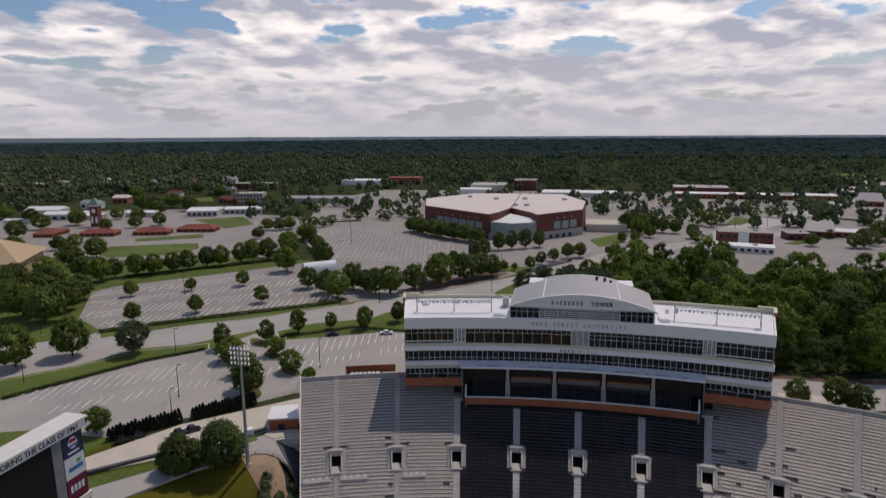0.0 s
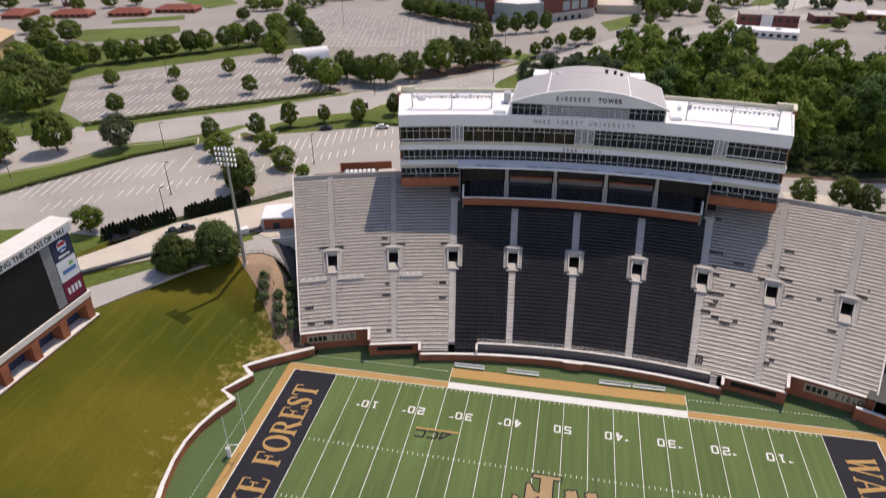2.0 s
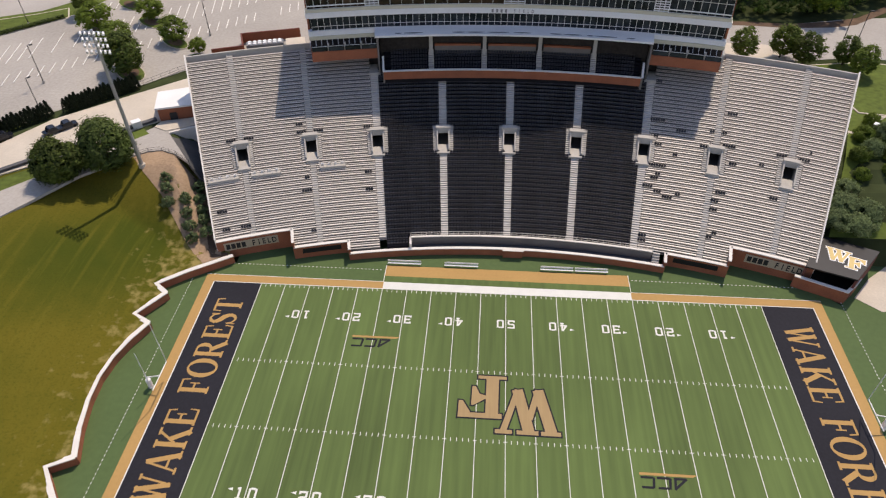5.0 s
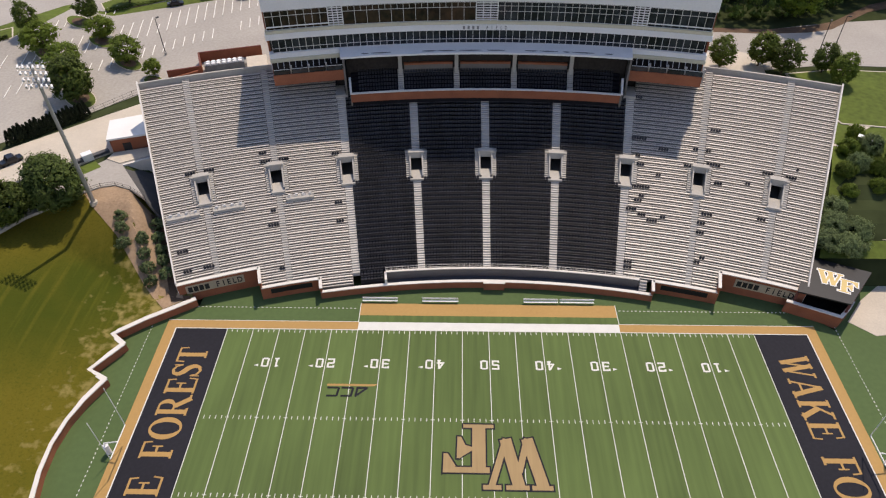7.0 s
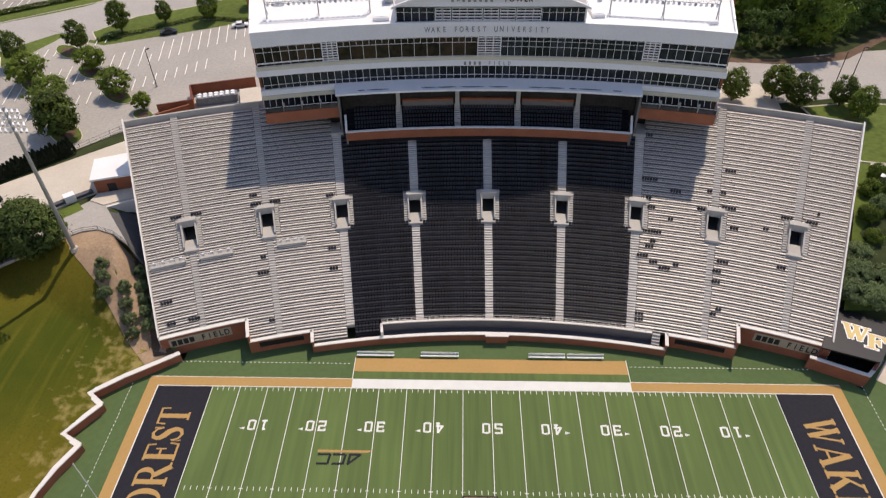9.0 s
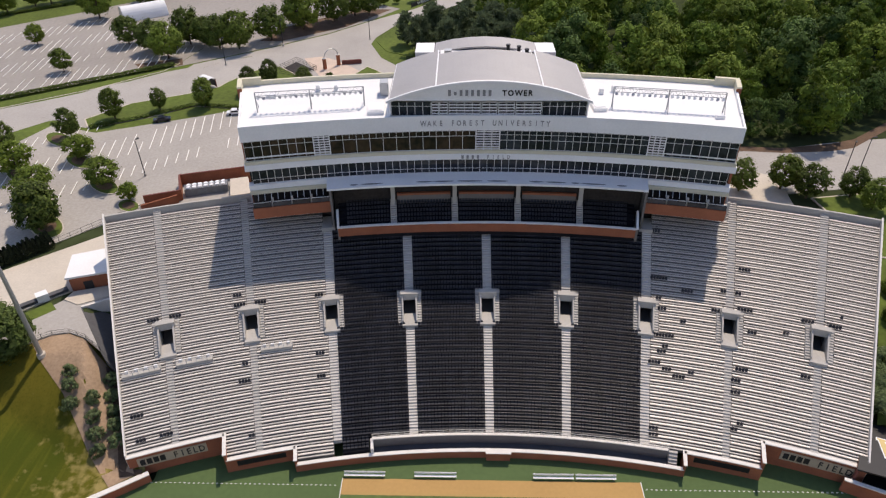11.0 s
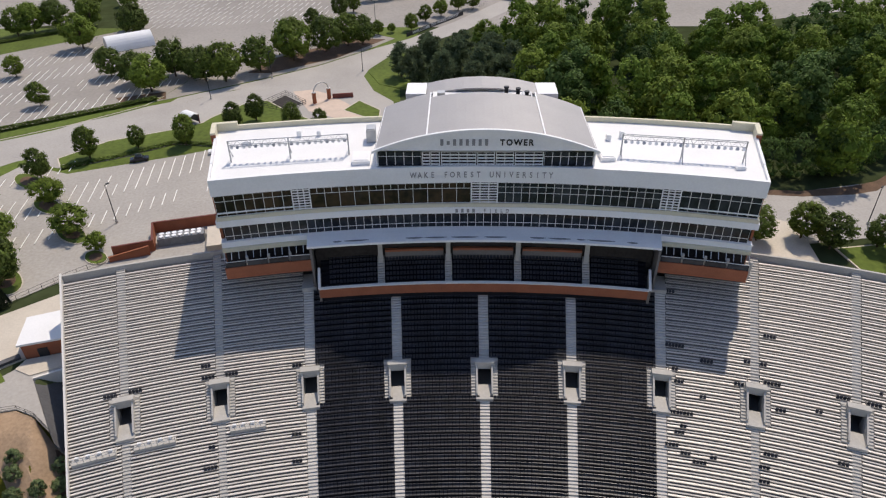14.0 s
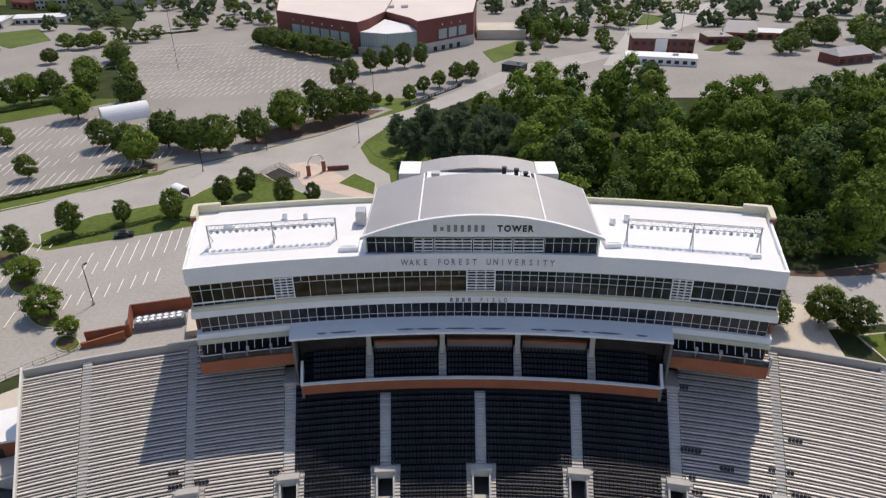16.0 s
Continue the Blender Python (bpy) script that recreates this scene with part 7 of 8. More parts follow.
# ---- stand details ----
for a0, a1 in ((-21.4, -19.3), (-18.45, -16.4), (-13.65, -11.8)):
    g = Shape().arc(a0, a1, 163.4, 164.9, stand_z(163.6) - 0.6, stand_z(164.5) + 0.1)
    part("viewing_platform", g, "concrete", stand, "pale concrete viewing platform")
    z = stand_z(163.6) + 0.45
    for h in (0.55, 1.0):
        part("platform_rail", Shape().arc(a0, a1, 163.45, 163.51, z + h - 0.05, z + h), "metal", stand)
    for i in range(8):
        a = a0 + (a1 - a0) * i / 7
        part("rail_post", Shape().arc(a - 0.012, a + 0.012, 163.45, 163.51, z - 0.5, z + 1.0, 1), "metal", stand)
    for i in range(4):
        a = a0 + (a1 - a0) * (i + 0.5) / 4
        part("platform_seat", Shape().arc(a - 0.09, a + 0.09, 164.2, 164.5, z - 0.05, z + 0.4, 1), "white", stand)


def seat_backs(rows):
    for a, r, n in rows:
        i = round((r - R0) / ROW)
        rr, z = R0 + i * ROW, stand_z(R0 + i * ROW)
        s = Shape()
        for k in range(n):
            b = a + math.degrees((k - (n - 1) / 2) * 0.5 / rr)
            h = math.degrees(0.21 / rr)
            s.arc(b - h, b + h, rr + 0.34, rr + 0.64, z + 0.335, z + 0.40, 1)
            s.arc(b - h, b + h, rr + 0.62, rr + 0.68, z + 0.38, z + 0.83, 1)
        part("clip_on_seats", s, "seat_black", stand, "dark clip-on seat backs on a bench")


seat_backs([(9.9, 185, 3), (10.1, 176, 6), (11.7, 174, 4), (10.1, 172, 2), (10.3, 170, 3), (11.5, 168, 2), (10.4, 165, 7), (10.3, 162, 3), (10.5, 163, 2), (9.9, 160, 4), (10.6, 159, 3), (11.3, 158, 4), (12.0, 159, 2), (9.9, 150, 3), (9.9, 149, 3)])
seat_backs([(14.8, 180, 4), (13.7, 175, 2), (14.5, 175, 2), (13.3, 171, 3), (14.9, 172, 5), (15.3, 168, 3), (17.1, 169, 2), (18.2, 172, 4), (19.6, 172, 4), (19.9, 174, 1), (14.8, 161, 4), (14.5, 159, 3), (14.5, 157, 3), (18.2, 162, 3), (14.8, 153, 2), (14.5, 152, 2)])
seat_backs([(-14.8, 174, 3), (-14.7, 172, 4), (-13.5, 172, 4), (-19.5, 172, 4), (-18.3, 172, 4), (-14.6, 161, 2), (-14.7, 158, 4), (-20.8, 156, 4), (-20.7, 153, 3), (-19.3, 153, 4), (-14.5, 150, 2), (-10.1, 172, 3), (-10.2, 161, 3), (-10.2, 157, 3)])
for s_ in (-1, 1):
    # sign boards on the outer brick fronts
    b0, b1 = sorted((s_ * 17.2, s_ * 21.1))
    part("sign_board", Shape().arc(b0, b1, 150.88, 151.0, 1.75, 3.6), "board", stand, "pale tan sign board on brick")
    for k in range(10):
        if k == 4:
            continue
        a = (b0 + b1) / 2 + (k - 4.5) * 0.37
        x, y, _ = polar(a, 150.85)
        if k < 4:
            ob = part("letter_bar", Shape().box(-0.38, 0.38, -0.6, 0.6, -0.02, 0.02), "letter_black", stand)
            ob.matrix_basis = pose(x, y, 2.7, 90, 0, -a)
        else:
            letters("FIELD"[k - 5], 1.3, 0.02, "letter_black", stand, pose(x, y, 2.7, 90, 0, -a), bold=0.02, name="letter")


# ---- field emblems, benches, goal posts ----
def stroke(s, p, q, w, z, turn=180.0, mid=(0, 0), k=1.0):
    """A straight painted band from p to q."""
    p, q = Vector(p) * k, Vector(q) * k
    d = (q - p).normalized()
    n = Vector((-d.y, d.x)) * w / 2 * k
    co, si = math.cos(radians(turn)), math.sin(radians(turn))
    ring = [(mid[0] + v.x * co - v.y * si, mid[1] + v.x * si + v.y * co) for v in (p - n, q - n, q + n, p + n)]
    s.hull([(*r, z - 0.02) for r in ring], [(*r, z) for r in ring])


def emblem_pieces():
    """The interlaced capitals, in metres, as convex pieces."""
    W = [band((-7.0, 4.4), (-5.15, -3.3), 1.75), band((-5.2, -3.3), (-3.7, 2.2), 0.95), band((-3.55, 4.4), (-1.9, -3.2), 1.75), band((-2.0, -3.2), (0.35, 4.4), 0.95),
         band((-8.4, 4.6), (-5.4, 4.6), 0.7), band((-5.0, 4.6), (-1.7, 4.6), 0.7), band((-1.0, 4.6), (1.6, 4.6), 0.7)]
    F = [band((2.05, -5.3), (2.15, 2.3), 2.0), band((-0.2, -5.35), (4.4, -5.35), 0.6), band((0.6, 1.95), (7.4, 1.95), 0.9)]
    F += [[Vector(p) for p in ring] for ring in (((7.4, 2.4), (5.5, 1.4), (6.7, -0.65), (7.35, -0.7)), ((3.0, -1.75), (3.0, -1.3), (5.0, 0.1), (4.1, -2.1)), ((4.1, -2.1), (5.0, 0.1), (5.4, 0.1), (5.3, -3.5), (4.75, -3.5)))]
    return W + F


def grown(ring, d):
    """A convex piece widened by d on every side."""
    n = len(ring)
    area2 = sum(ring[i].x * ring[(i + 1) % n].y - ring[(i + 1) % n].x * ring[i].y for i in range(n))
    ring = ring if area2 > 0 else ring[::-1]
    out = []
    for i in range(n):
        e0, e1 = (ring[i] - ring[i - 1]).normalized(), (ring[(i + 1) % n] - ring[i]).normalized()
        m = (Vector((e0.y, -e0.x)) + Vector((e1.y, -e1.x)))
        m = m.normalized() * min(2.0, 2.0 / max(0.3, m.length))
        out.append(ring[i] + m * d)
    return out


def emblem(parent, mid, turn, z, k, gold, label, dark=True, inset=0.0):
    co, si = math.cos(radians(turn)), math.sin(radians(turn))
    def lay(s, ring, zz):
        pts = [(mid[0] + (v.x * co - v.y * si) * k, mid[1] + (v.x * si + v.y * co) * k) for v in ring]
        s.hull([(*p, zz - 0.02) for p in pts], [(*p, zz) for p in pts])
    if dark:
        e = Shape()
        for i, ring in enumerate(emblem_pieces()):
            lay(e, grown(ring, 0.24), z + 0.0005 * i)
        part("emblem_outline", e, "black_turf", parent)
    g = Shape()
    for i, ring in enumerate(emblem_pieces()):
        lay(g, grown(ring, inset) if inset else ring, z + 0.012 + 0.0006 * i)
    part("emblem", g, gold, parent, label)


emblem(field, (0, 0), 180, 0.042, 1.0, "emblem_gold", "gold interlaced emblem with dark outline at midfield")
for cx, cy in ((-22.45, 11.6), (23.25, -11.3)):
    g = Shape()
    ring = [(cx - 4.0, cy + 1.3), (cx + 4.3, cy + 1.3), (cx + 3.5, cy + 0.9), (cx - 4.0, cy + 0.9)]
    g.hull([(*p, 0.03) for p in ring], [(*p, 0.045) for p in ring])
    part("league_bar", g, "gold", field)
    k = Shape()
    for ox in (-3.0, -0.7, 1.7):
        stroke(k, (ox - 0.9, 0.55), (ox + 0.9, 0.55), 0.35, 0.046, 0, (cx, cy))
        if ox < 1:
            stroke(k, (ox - 0.9, -1.0), (ox + 0.7, -1.0), 0.35, 0.047, 0, (cx, cy))
            stroke(k, (ox + 0.75, -1.1), (ox + 1.0, 0.6), 0.35, 0.048, 0, (cx, cy))
        else:
            stroke(k, (ox - 1.0, -1.1), (ox + 0.9, 0.6), 0.35, 0.047, 0, (cx, cy))
            stroke(k, (ox - 0.9, -1.1), (ox - 0.7, 0.6), 0.35, 0.048, 0, (cx, cy))
    part("league_mark", k, "black_turf", field)

for x0, x1 in ((-22.7, -16.3), (-11.8, -5.3), (6.5, 12.7), (13.0, 19.2)):
    b = empty("team_bench", "long white team bench at the sideline", "bench", "sideline benches")
    part("seat", Shape().box(x0, x1, 30.85, 31.2, 0.42, 0.47), "white", b)
    part("backrest", Shape().box(x0, x1, 31.32, 31.38, 0.6, 0.95), "white", b)
    for f in (0.06, 0.5, 0.94):
        x = x0 + (x1 - x0) * f
        part("leg", Shape().box(x - 0.03, x + 0.03, 30.9, 31.36, 0.02, 0.43).box(x - 0.03, x + 0.03, 31.3, 31.36, 0.43, 0.9), "metal", b)

for s_ in (-1, 1):
    g = empty("goal_post", "white goal post with a padded base", "goal post", "goal posts")
    x = s_ * 54.9
    xb = s_ * 57.2
    part("pad", Shape().tube((xb, 0, -0.02), (xb, 0, 1.9), 0.42, 0.42, 12), "white", g)
    sh = Shape().tube((xb, 0, 1.9), (xb, 0, 2.5), 0.1, 0.1, 8).tube((xb, 0, 2.5), (x, 0, 3.05), 0.1, 0.1, 8)
    part("gooseneck", sh, "pole_white", g)
    part("crossbar", Shape().tube((x, -2.82, 3.05), (x, 2.82, 3.05), 0.09, 0.09, 8), "pole_white", g)
    for y in (-2.82, 2.82):
        part("upright", Shape().tube((x, y, 3.05), (x, y, 12.2), 0.06, 0.06, 8), "pole_white", g)


# ---- floodlight tower, lamps ----
def floodlight_tower():
    t = empty("floodlight_tower", "tall grey steel floodlight mast with banks of lamps", "light mast")
    x, y = -74.9, 46.6
    part("base", Shape().tube((x, y, 9.2), (x, y, 10.5), 0.75, 0.7, 14), "concrete_pale", t)
    part("mast", Shape().tube((x, y, 10.3), (x, y, 39.0), 0.42, 0.24, 12), "metal", t)
    for i in range(4):
        z = 35.2 + i * 1.15
        part("cross_arm", Shape().tube((x - 2.3, y - 0.1, z), (x + 2.3, y - 0.1, z), 0.07, 0.07, 6), "metal", t)
        for k in range(6):
            xx = x - 2.1 + k * 0.84
            h = Shape().tube((xx, y - 0.15, z + 0.05), (xx + 0.25, y - 0.75, z - 0.25), 0.14, 0.25, 9)
            part("floodlight", h, "white", t)


floodlight_tower()


def lamp_post(x, y, h, arm=1.2, turn=0.0, label="slim dark lamp post in the car park"):
    t = empty("lamp_post", label, "lamp post", "lamp posts", at=(0, 0, 0))
    part("base", Shape().tube((0, 0, -0.2), (0, 0, 0.7), 0.3, 0.3, 10), "concrete", t)
    part("pole", Shape().tube((0, 0, 0.6), (0, 0, h), 0.12, 0.08, 8), "dark_metal", t)
    part("arm", Shape().tube((0, 0, h), (arm * 0.5, 0, h + 0.1), 0.06, 0.06, 6), "dark_metal", t)
    for s_ in ((1,) if h < 12 else (-1, 1)):
        part("lamp_head", Shape().obox((s_ * arm * 0.6, 0, h - 0.08), (0.8, 0.4, 0.2)), "dark_metal", t)
    t.matrix_basis = pose(x, y, far_z(y) + 0.05, 0, 0, turn)


for x, y, h in ((-113, 79, 9.8), (-107, 66.2, 8.2), (-81, 107.5, 9.6), (-134.5, 111.3, 9), (-164.9, 79, 9), (-195.5, 120.3, 8), (-60, 250, 8), (-68, 201, 9), (-38, 208, 8), (85.1, 107.9, 9), (90.2, 110.7, 9), (-40, 268, 9), (-83, 182, 9)):
    lamp_post(x, y, h, turn=x * 7 % 90)
for x, y, h in ((-174.3, 180.9, 21), (-140.7, 314.5, 29), (108.5, 617, 36), (292, 520, 34), (-20, 640, 30), (-232, 420, 14), (30, 520, 14), (60, 520, 12), (132, 420, 12), (150, 430, 12), (96, 405, 12), (112, 425, 12)):
    lamp_post(x, y, h, 2.4, 30, "tall pole carrying lamps above the lots")

# ---- concourse beside the stand ----
area("concourse", [(-116, 41), (-111.7, 47.5), (-102.2, 62.5), (-88.5, 74.5), (-75, 86), (-70, 70), (-80.5, 61), (-95.1, 46.5), (-110.5, 35.5)], "concrete_pale", "pale sunlit concourse paving", "paving")
area("path", [(-106, 29.5), (-93.6, 43), (-84, 53), (-78, 60.5), (-72, 67.5), (-69.2, 63.9), (-68.4, 61.8), (-73.8, 58.6), (-65.6, 47.9), (-69.2, 50.6), (-72.8, 52.0), (-75.5, 51.4), (-78.2, 49.4), (-86, 42), (-98, 23.5)], "road", "grey asphalt service path", "paving")
area("verge", [(-109, 34), (-95.3, 45.2), (-80, 60), (-78, 58), (-93, 42.6), (-105, 30)], "verge", "bright green strip beside the path", "lawn")
wall_run("retaining_wall", [(-110.5, 35), (-97, 47.5), (-78.6, 63.4)], 9.3, 10.8, 0.8, ("track", "track"), "dark retaining wall along the concourse", 0.08)


def service_ramp():
    """A drive that falls from the path to a door under the stand."""
    out_ = [(-73.8, 58.6), (-71.0, 55.0), (-68.3, 51.5), (-65.6, 47.9), (-63.6, 45.6)]
    in_ = [(-68.2, 61.6), (-66.6, 57.6), (-65.0, 53.6), (-63.4, 49.6), (-61.9, 45.8)]
    s = Shape()
    for a, b, c, d in zip(out_, out_[1:], in_[1:], in_):
        s.hull([(*a, 9.0), (*b, 9.0), (*c, 4.6), (*d, 4.6)], [(*a, 10.06), (*b, 10.06), (*c, 5.8), (*d, 5.8)])
    # dark material stands in for the shade beside the stand
    thing("service_ramp", s, "track", "ramp that falls to the foot of the stand, its dark colour standing in for shade", "ramp", kind="structure")
    r = Shape().hull([(-73.8, 58.6, 4.6), (-68.2, 61.6, 4.6), (-68.4, 62.0, 4.6), (-74.0, 59.0, 4.6)], [(-73.8, 58.6, 10.3), (-68.2, 61.6, 10.3), (-68.4, 62.0, 10.3), (-74.0, 59.0, 10.3)])
    thing("ramp_wall", r, "coping", "pale retaining wall at the head of the ramp", "wall", kind="structure")
    slab = [(-77.8, 60.6), (-74.6, 59.2), (-68.8, 62.4), (-70.4, 65.0), (-77.2, 63.0)]
    thing("path", Shape().hull([(*p, 9.6) for p in slab], [(*p, 10.42) for p in slab]), "concrete_pale", "pale concrete slab before the brick hut", "path", kind="structure")


service_ramp()


def fence(pts, z, h, gap, label):
    f = empty("rail_fence", label, "fence", "", kind="")
    for (xa, ya), (xb, yb) in zip(pts, pts[1:]):
        L = math.hypot(xb - xa, yb - ya)
        n = max(1, int(L / gap))
        for i in range(n + 1):
            x, y = xa + (xb - xa) * i / n, ya + (yb - ya) * i / n
            part("post", Shape().tube((x, y, z - 0.15), (x, y, z + h), 0.04, 0.04, 5), "dark_metal", f)
        for zz in (h, h * 0.5, 0.15):
            part("rail", Shape().tube((xa, ya, z + zz), (xb, yb, z + zz), 0.03, 0.03, 5), "dark_metal", f)


fence([(-89.5, 77.5), (-82, 86.5), (-74.6, 93.5)], 10.0, 1.3, 2.0, "dark rail fence at the car park edge")
fence([(-78.2, 49.6), (-75.5, 51.5), (-72.8, 52.1), (-69.2, 50.7), (-65.4, 47.8)], 10.1, 0.9, 1.6, "low rail fence along the curved edge of the earth bed")
fence([(-24, 250), (-8, 276), (8, 300)], 9.8, 1.3, 3.0, "dark rail fence along the street trees")


def street_banner():
    """A dark banner on the street fence with white words."""
    b = empty("street_banner", "long dark banner with white words on a street fence", "banner")
    p, q = Vector((-25.5, 248.0, 0)), Vector((-3.2, 281.8, 0))
    d = (q - p).normalized()
    n = Vector((d.y, -d.x, 0))
    def ring(z):
        return [(v.x, v.y, z) for v in (p + n * 0.12, q + n * 0.12, q + n * 0.2, p + n * 0.2)]
    low = [(x, y, far_z(y) + 0.15) for x, y, _ in ring(0)]
    high = [(x, y, far_z(y) + 1.75) for x, y, _ in ring(0)]
    part("cloth", Shape().hull(low, high), "dark_metal", b)
    for i in range(8):
        v = p + (q - p) * (i / 7) + n * 0.05
        part("post", Shape().tube((v.x, v.y, far_z(v.y) - 0.2), (v.x, v.y, far_z(v.y) + 1.85), 0.05, 0.05, 6), "dark_metal", b)
    c = (p + q) / 2 + n * 0.23
    letters("WELCOME TO WAKE FOREST", 1.15, 0.02, "white", b, pose(c.x, c.y, far_z(c.y) + 0.95, 90, 0, math.degrees(math.atan2(d.y, d.x))), width=33.0, bold=0.03, spacing=1.1)


street_banner()


def hut():
    h = empty("ticket_hut", "small red brick hut with a flat white roof", "hut")
    part("wall", Shape().hull([(-77.4, 63.2, 9.7), (-70.4, 65.4, 9.7), (-73.6, 72.4, 9.7), (-79.4, 70, 9.7)], [(-77.4, 63.2, 13.2), (-70.4, 65.4, 13.2), (-73.6, 72.4, 13.2), (-79.4, 70, 13.2)]), "brick", h)
    part("roof", Shape().hull([(-77.8, 62.8, 13.2), (-70, 65.2, 13.2), (-73.6, 72.8, 13.2), (-79.9, 70.2, 13.2)], [(-77.8, 62.8, 13.6), (-70, 65.2, 13.6), (-73.6, 72.8, 13.6), (-79.9, 70.2, 13.6)]), "white_roof", h)
    part("door", Shape().obox((-74.5, 64.05, 9.75), (1.6, 0.15, 2.3), 17), "dark_metal", h)


hut()
_h = Shape().obox((-81.8, 60.8, 10.05), (2.0, 1.6, 1.6), 40)
thing("utility_box", _h, "white", "small white utility box by the path", "box")


def shrub_mesh(seed, w, h, clumps, leaves, leaf, mat):
    return raw_mesh(crown(random.Random(seed), w, h, clumps, leaves, leaf), "shrub", mat)


ROUND_SHRUBS = [shrub_mesh(200 + i, 1.75, 1.6, 40, 26, 0.13, "leaf_shrub") for i in range(3)]
for i, (x, y) in enumerate([(-69.1, 43.8), (-68.3, 41.6), (-67.5, 39.0), (-64.5, 40.2), (-63.5, 37.5), (-62.3, 35.2), (-61.3, 32.9), (-63.3, 44.8), (-62.4, 42.1), (-61.2, 39.6), (-60.2, 37.1), (-59.0, 34.7)]):
    o = new("shrub", ROUND_SHRUBS[i % 3])
    o.matrix_basis = Matrix.LocRotScale((x, y, lawn_z(x, y) - 0.1), Euler((0, 0, i * 1.7)), (1.4 + 0.1 * (i % 3), 1.4 + 0.1 * (i % 2), 1.15 + 0.1 * (i % 4)))
    tagged(o, "clipped round green shrub in a bare earth bed", "shrub", "shrubs beside the stand")


def earth_bed():
    pts = [(-78, 49.4), (-75.5, 51.2), (-72.8, 51.8), (-69.2, 50.4), (-64.6, 46.9), (-61.8, 44.2), (-54.6, 29.4), (-57.6, 27.2), (-62.5, 32.2), (-65.6, 36.1), (-69.4, 40.8), (-74.3, 45.2)]
    bm = bmesh.new()
    bm.faces.new([bm.verts.new((x, y, 0)) for x, y in pts])
    bmesh.ops.triangulate(bm, faces=bm.faces[:])
    bmesh.ops.subdivide_edges(bm, edges=bm.edges[:], cuts=9, use_grid_fill=True)
    for v in bm.verts:
        v.co.z = lawn_z(v.co.x, v.co.y) + 0.13
    me = bpy.data.meshes.new("earth_bed"); bm.to_mesh(me); bm.free()
    me.materials.append(M["dirt"])
    tagged(new("earth_bed", me), "bare brown earth bed on the slope", "earth", kind="structure")


earth_bed()
# brown strip put in for the shade that runs along the stand
_g = Shape()
for (xa, ya), (xb, yb) in zip([(-53.4, 29.6), (-55.4, 34.2), (-57.6, 39.2), (-60.0, 44.6)], [(-55.4, 34.2), (-57.6, 39.2), (-60.0, 44.6), (-61.6, 47.4)]):
    ring = [(xa - 3.4, ya - 0.6), (xa, ya), (xb, yb), (xb - 3.4, yb - 0.6)]
    _g.hull([(x, y, lawn_z(x, y) - 0.4) for x, y in ring], [(x, y, lawn_z(x, y) + 0.2) for x, y in ring])
thing("mulch_or_shade_strip", _g, "mulch", "mulch-brown strip painted in for the shade along the foot of the stand", "bed", kind="structure")

ARBOR = []
for i in range(3):
    rr = random.Random(300 + i)
    s = Shape()
    for k in range(420):
        f = rr.random()
        a = rr.uniform(0, 6.28)
        rad = 0.75 * (1 - f) ** 0.7 + 0.05
        p = Vector((rad * math.cos(a), rad * math.sin(a), 0.1 + 3.6 * f))
        d = Vector((math.cos(a) * 0.5, math.sin(a) * 0.5, 1)).normalized()
        n = Vector((-math.sin(a), math.cos(a), 0))
        s.face([p - d * 0.25, p + n * 0.12, p + d * 0.3, p - n * 0.12])
    ARBOR.append(raw_mesh(s, "cypress", "arbor"))
for (xa, ya), (xb, yb), n in (((-114.8, 51.6), (-103.4, 64), 20), ((-100.6, 66.2), (-89, 77.6), 20)):
    for i in range(n):
        o = new("hedge_cypress", ARBOR[i % 3])
        f = i / (n - 1)
        x, y = xa + (xb - xa) * f, ya + (yb - ya) * f
        o.matrix_basis = Matrix.LocRotScale((x, y, far_z(y)), Euler((0, 0, i)), (1.2, 1.2, 0.9 + 0.06 * (i % 4)))
        tagged(o, "dark narrow cypress in a screening hedge", "shrub", "cypress hedge")


def hedge(pts, w, h, label, mat="leaf_dark", seed=5, z=None):
    rr = random.Random(seed)
    s = Shape()
    for (xa, ya), (xb, yb) in zip(pts, pts[1:]):
        L = math.hypot(xb - xa, yb - ya)
        d = Vector((xb - xa, yb - ya)).normalized()
        for k in range(int(L * 75)):
            f = rr.random()
            o = rr.uniform(-w / 2, w / 2)
            zz = h * (1 - 0.4 * abs(o) / w * 2) * (rr.random() ** 0.4)
            x, y = xa + (xb - xa) * f - d.y * o, ya + (yb - ya) * f + d.x * o
            p = Vector((x, y, far_z(y) + zz))
            a = rr.uniform(0, 6.28)
            t1 = Vector((math.cos(a), math.sin(a), rr.uniform(-0.5, 0.5))).normalized() * 0.30
            t2 = Vector((-math.sin(a), math.cos(a), rr.uniform(-0.6, 0.6))).normalized() * 0.24
            s.face([p + t1, p + t2, p - t1, p - t2])
    tagged(new("hedge", raw_mesh(s, "hedge", mat)), label, "hedge", kind="stuff")


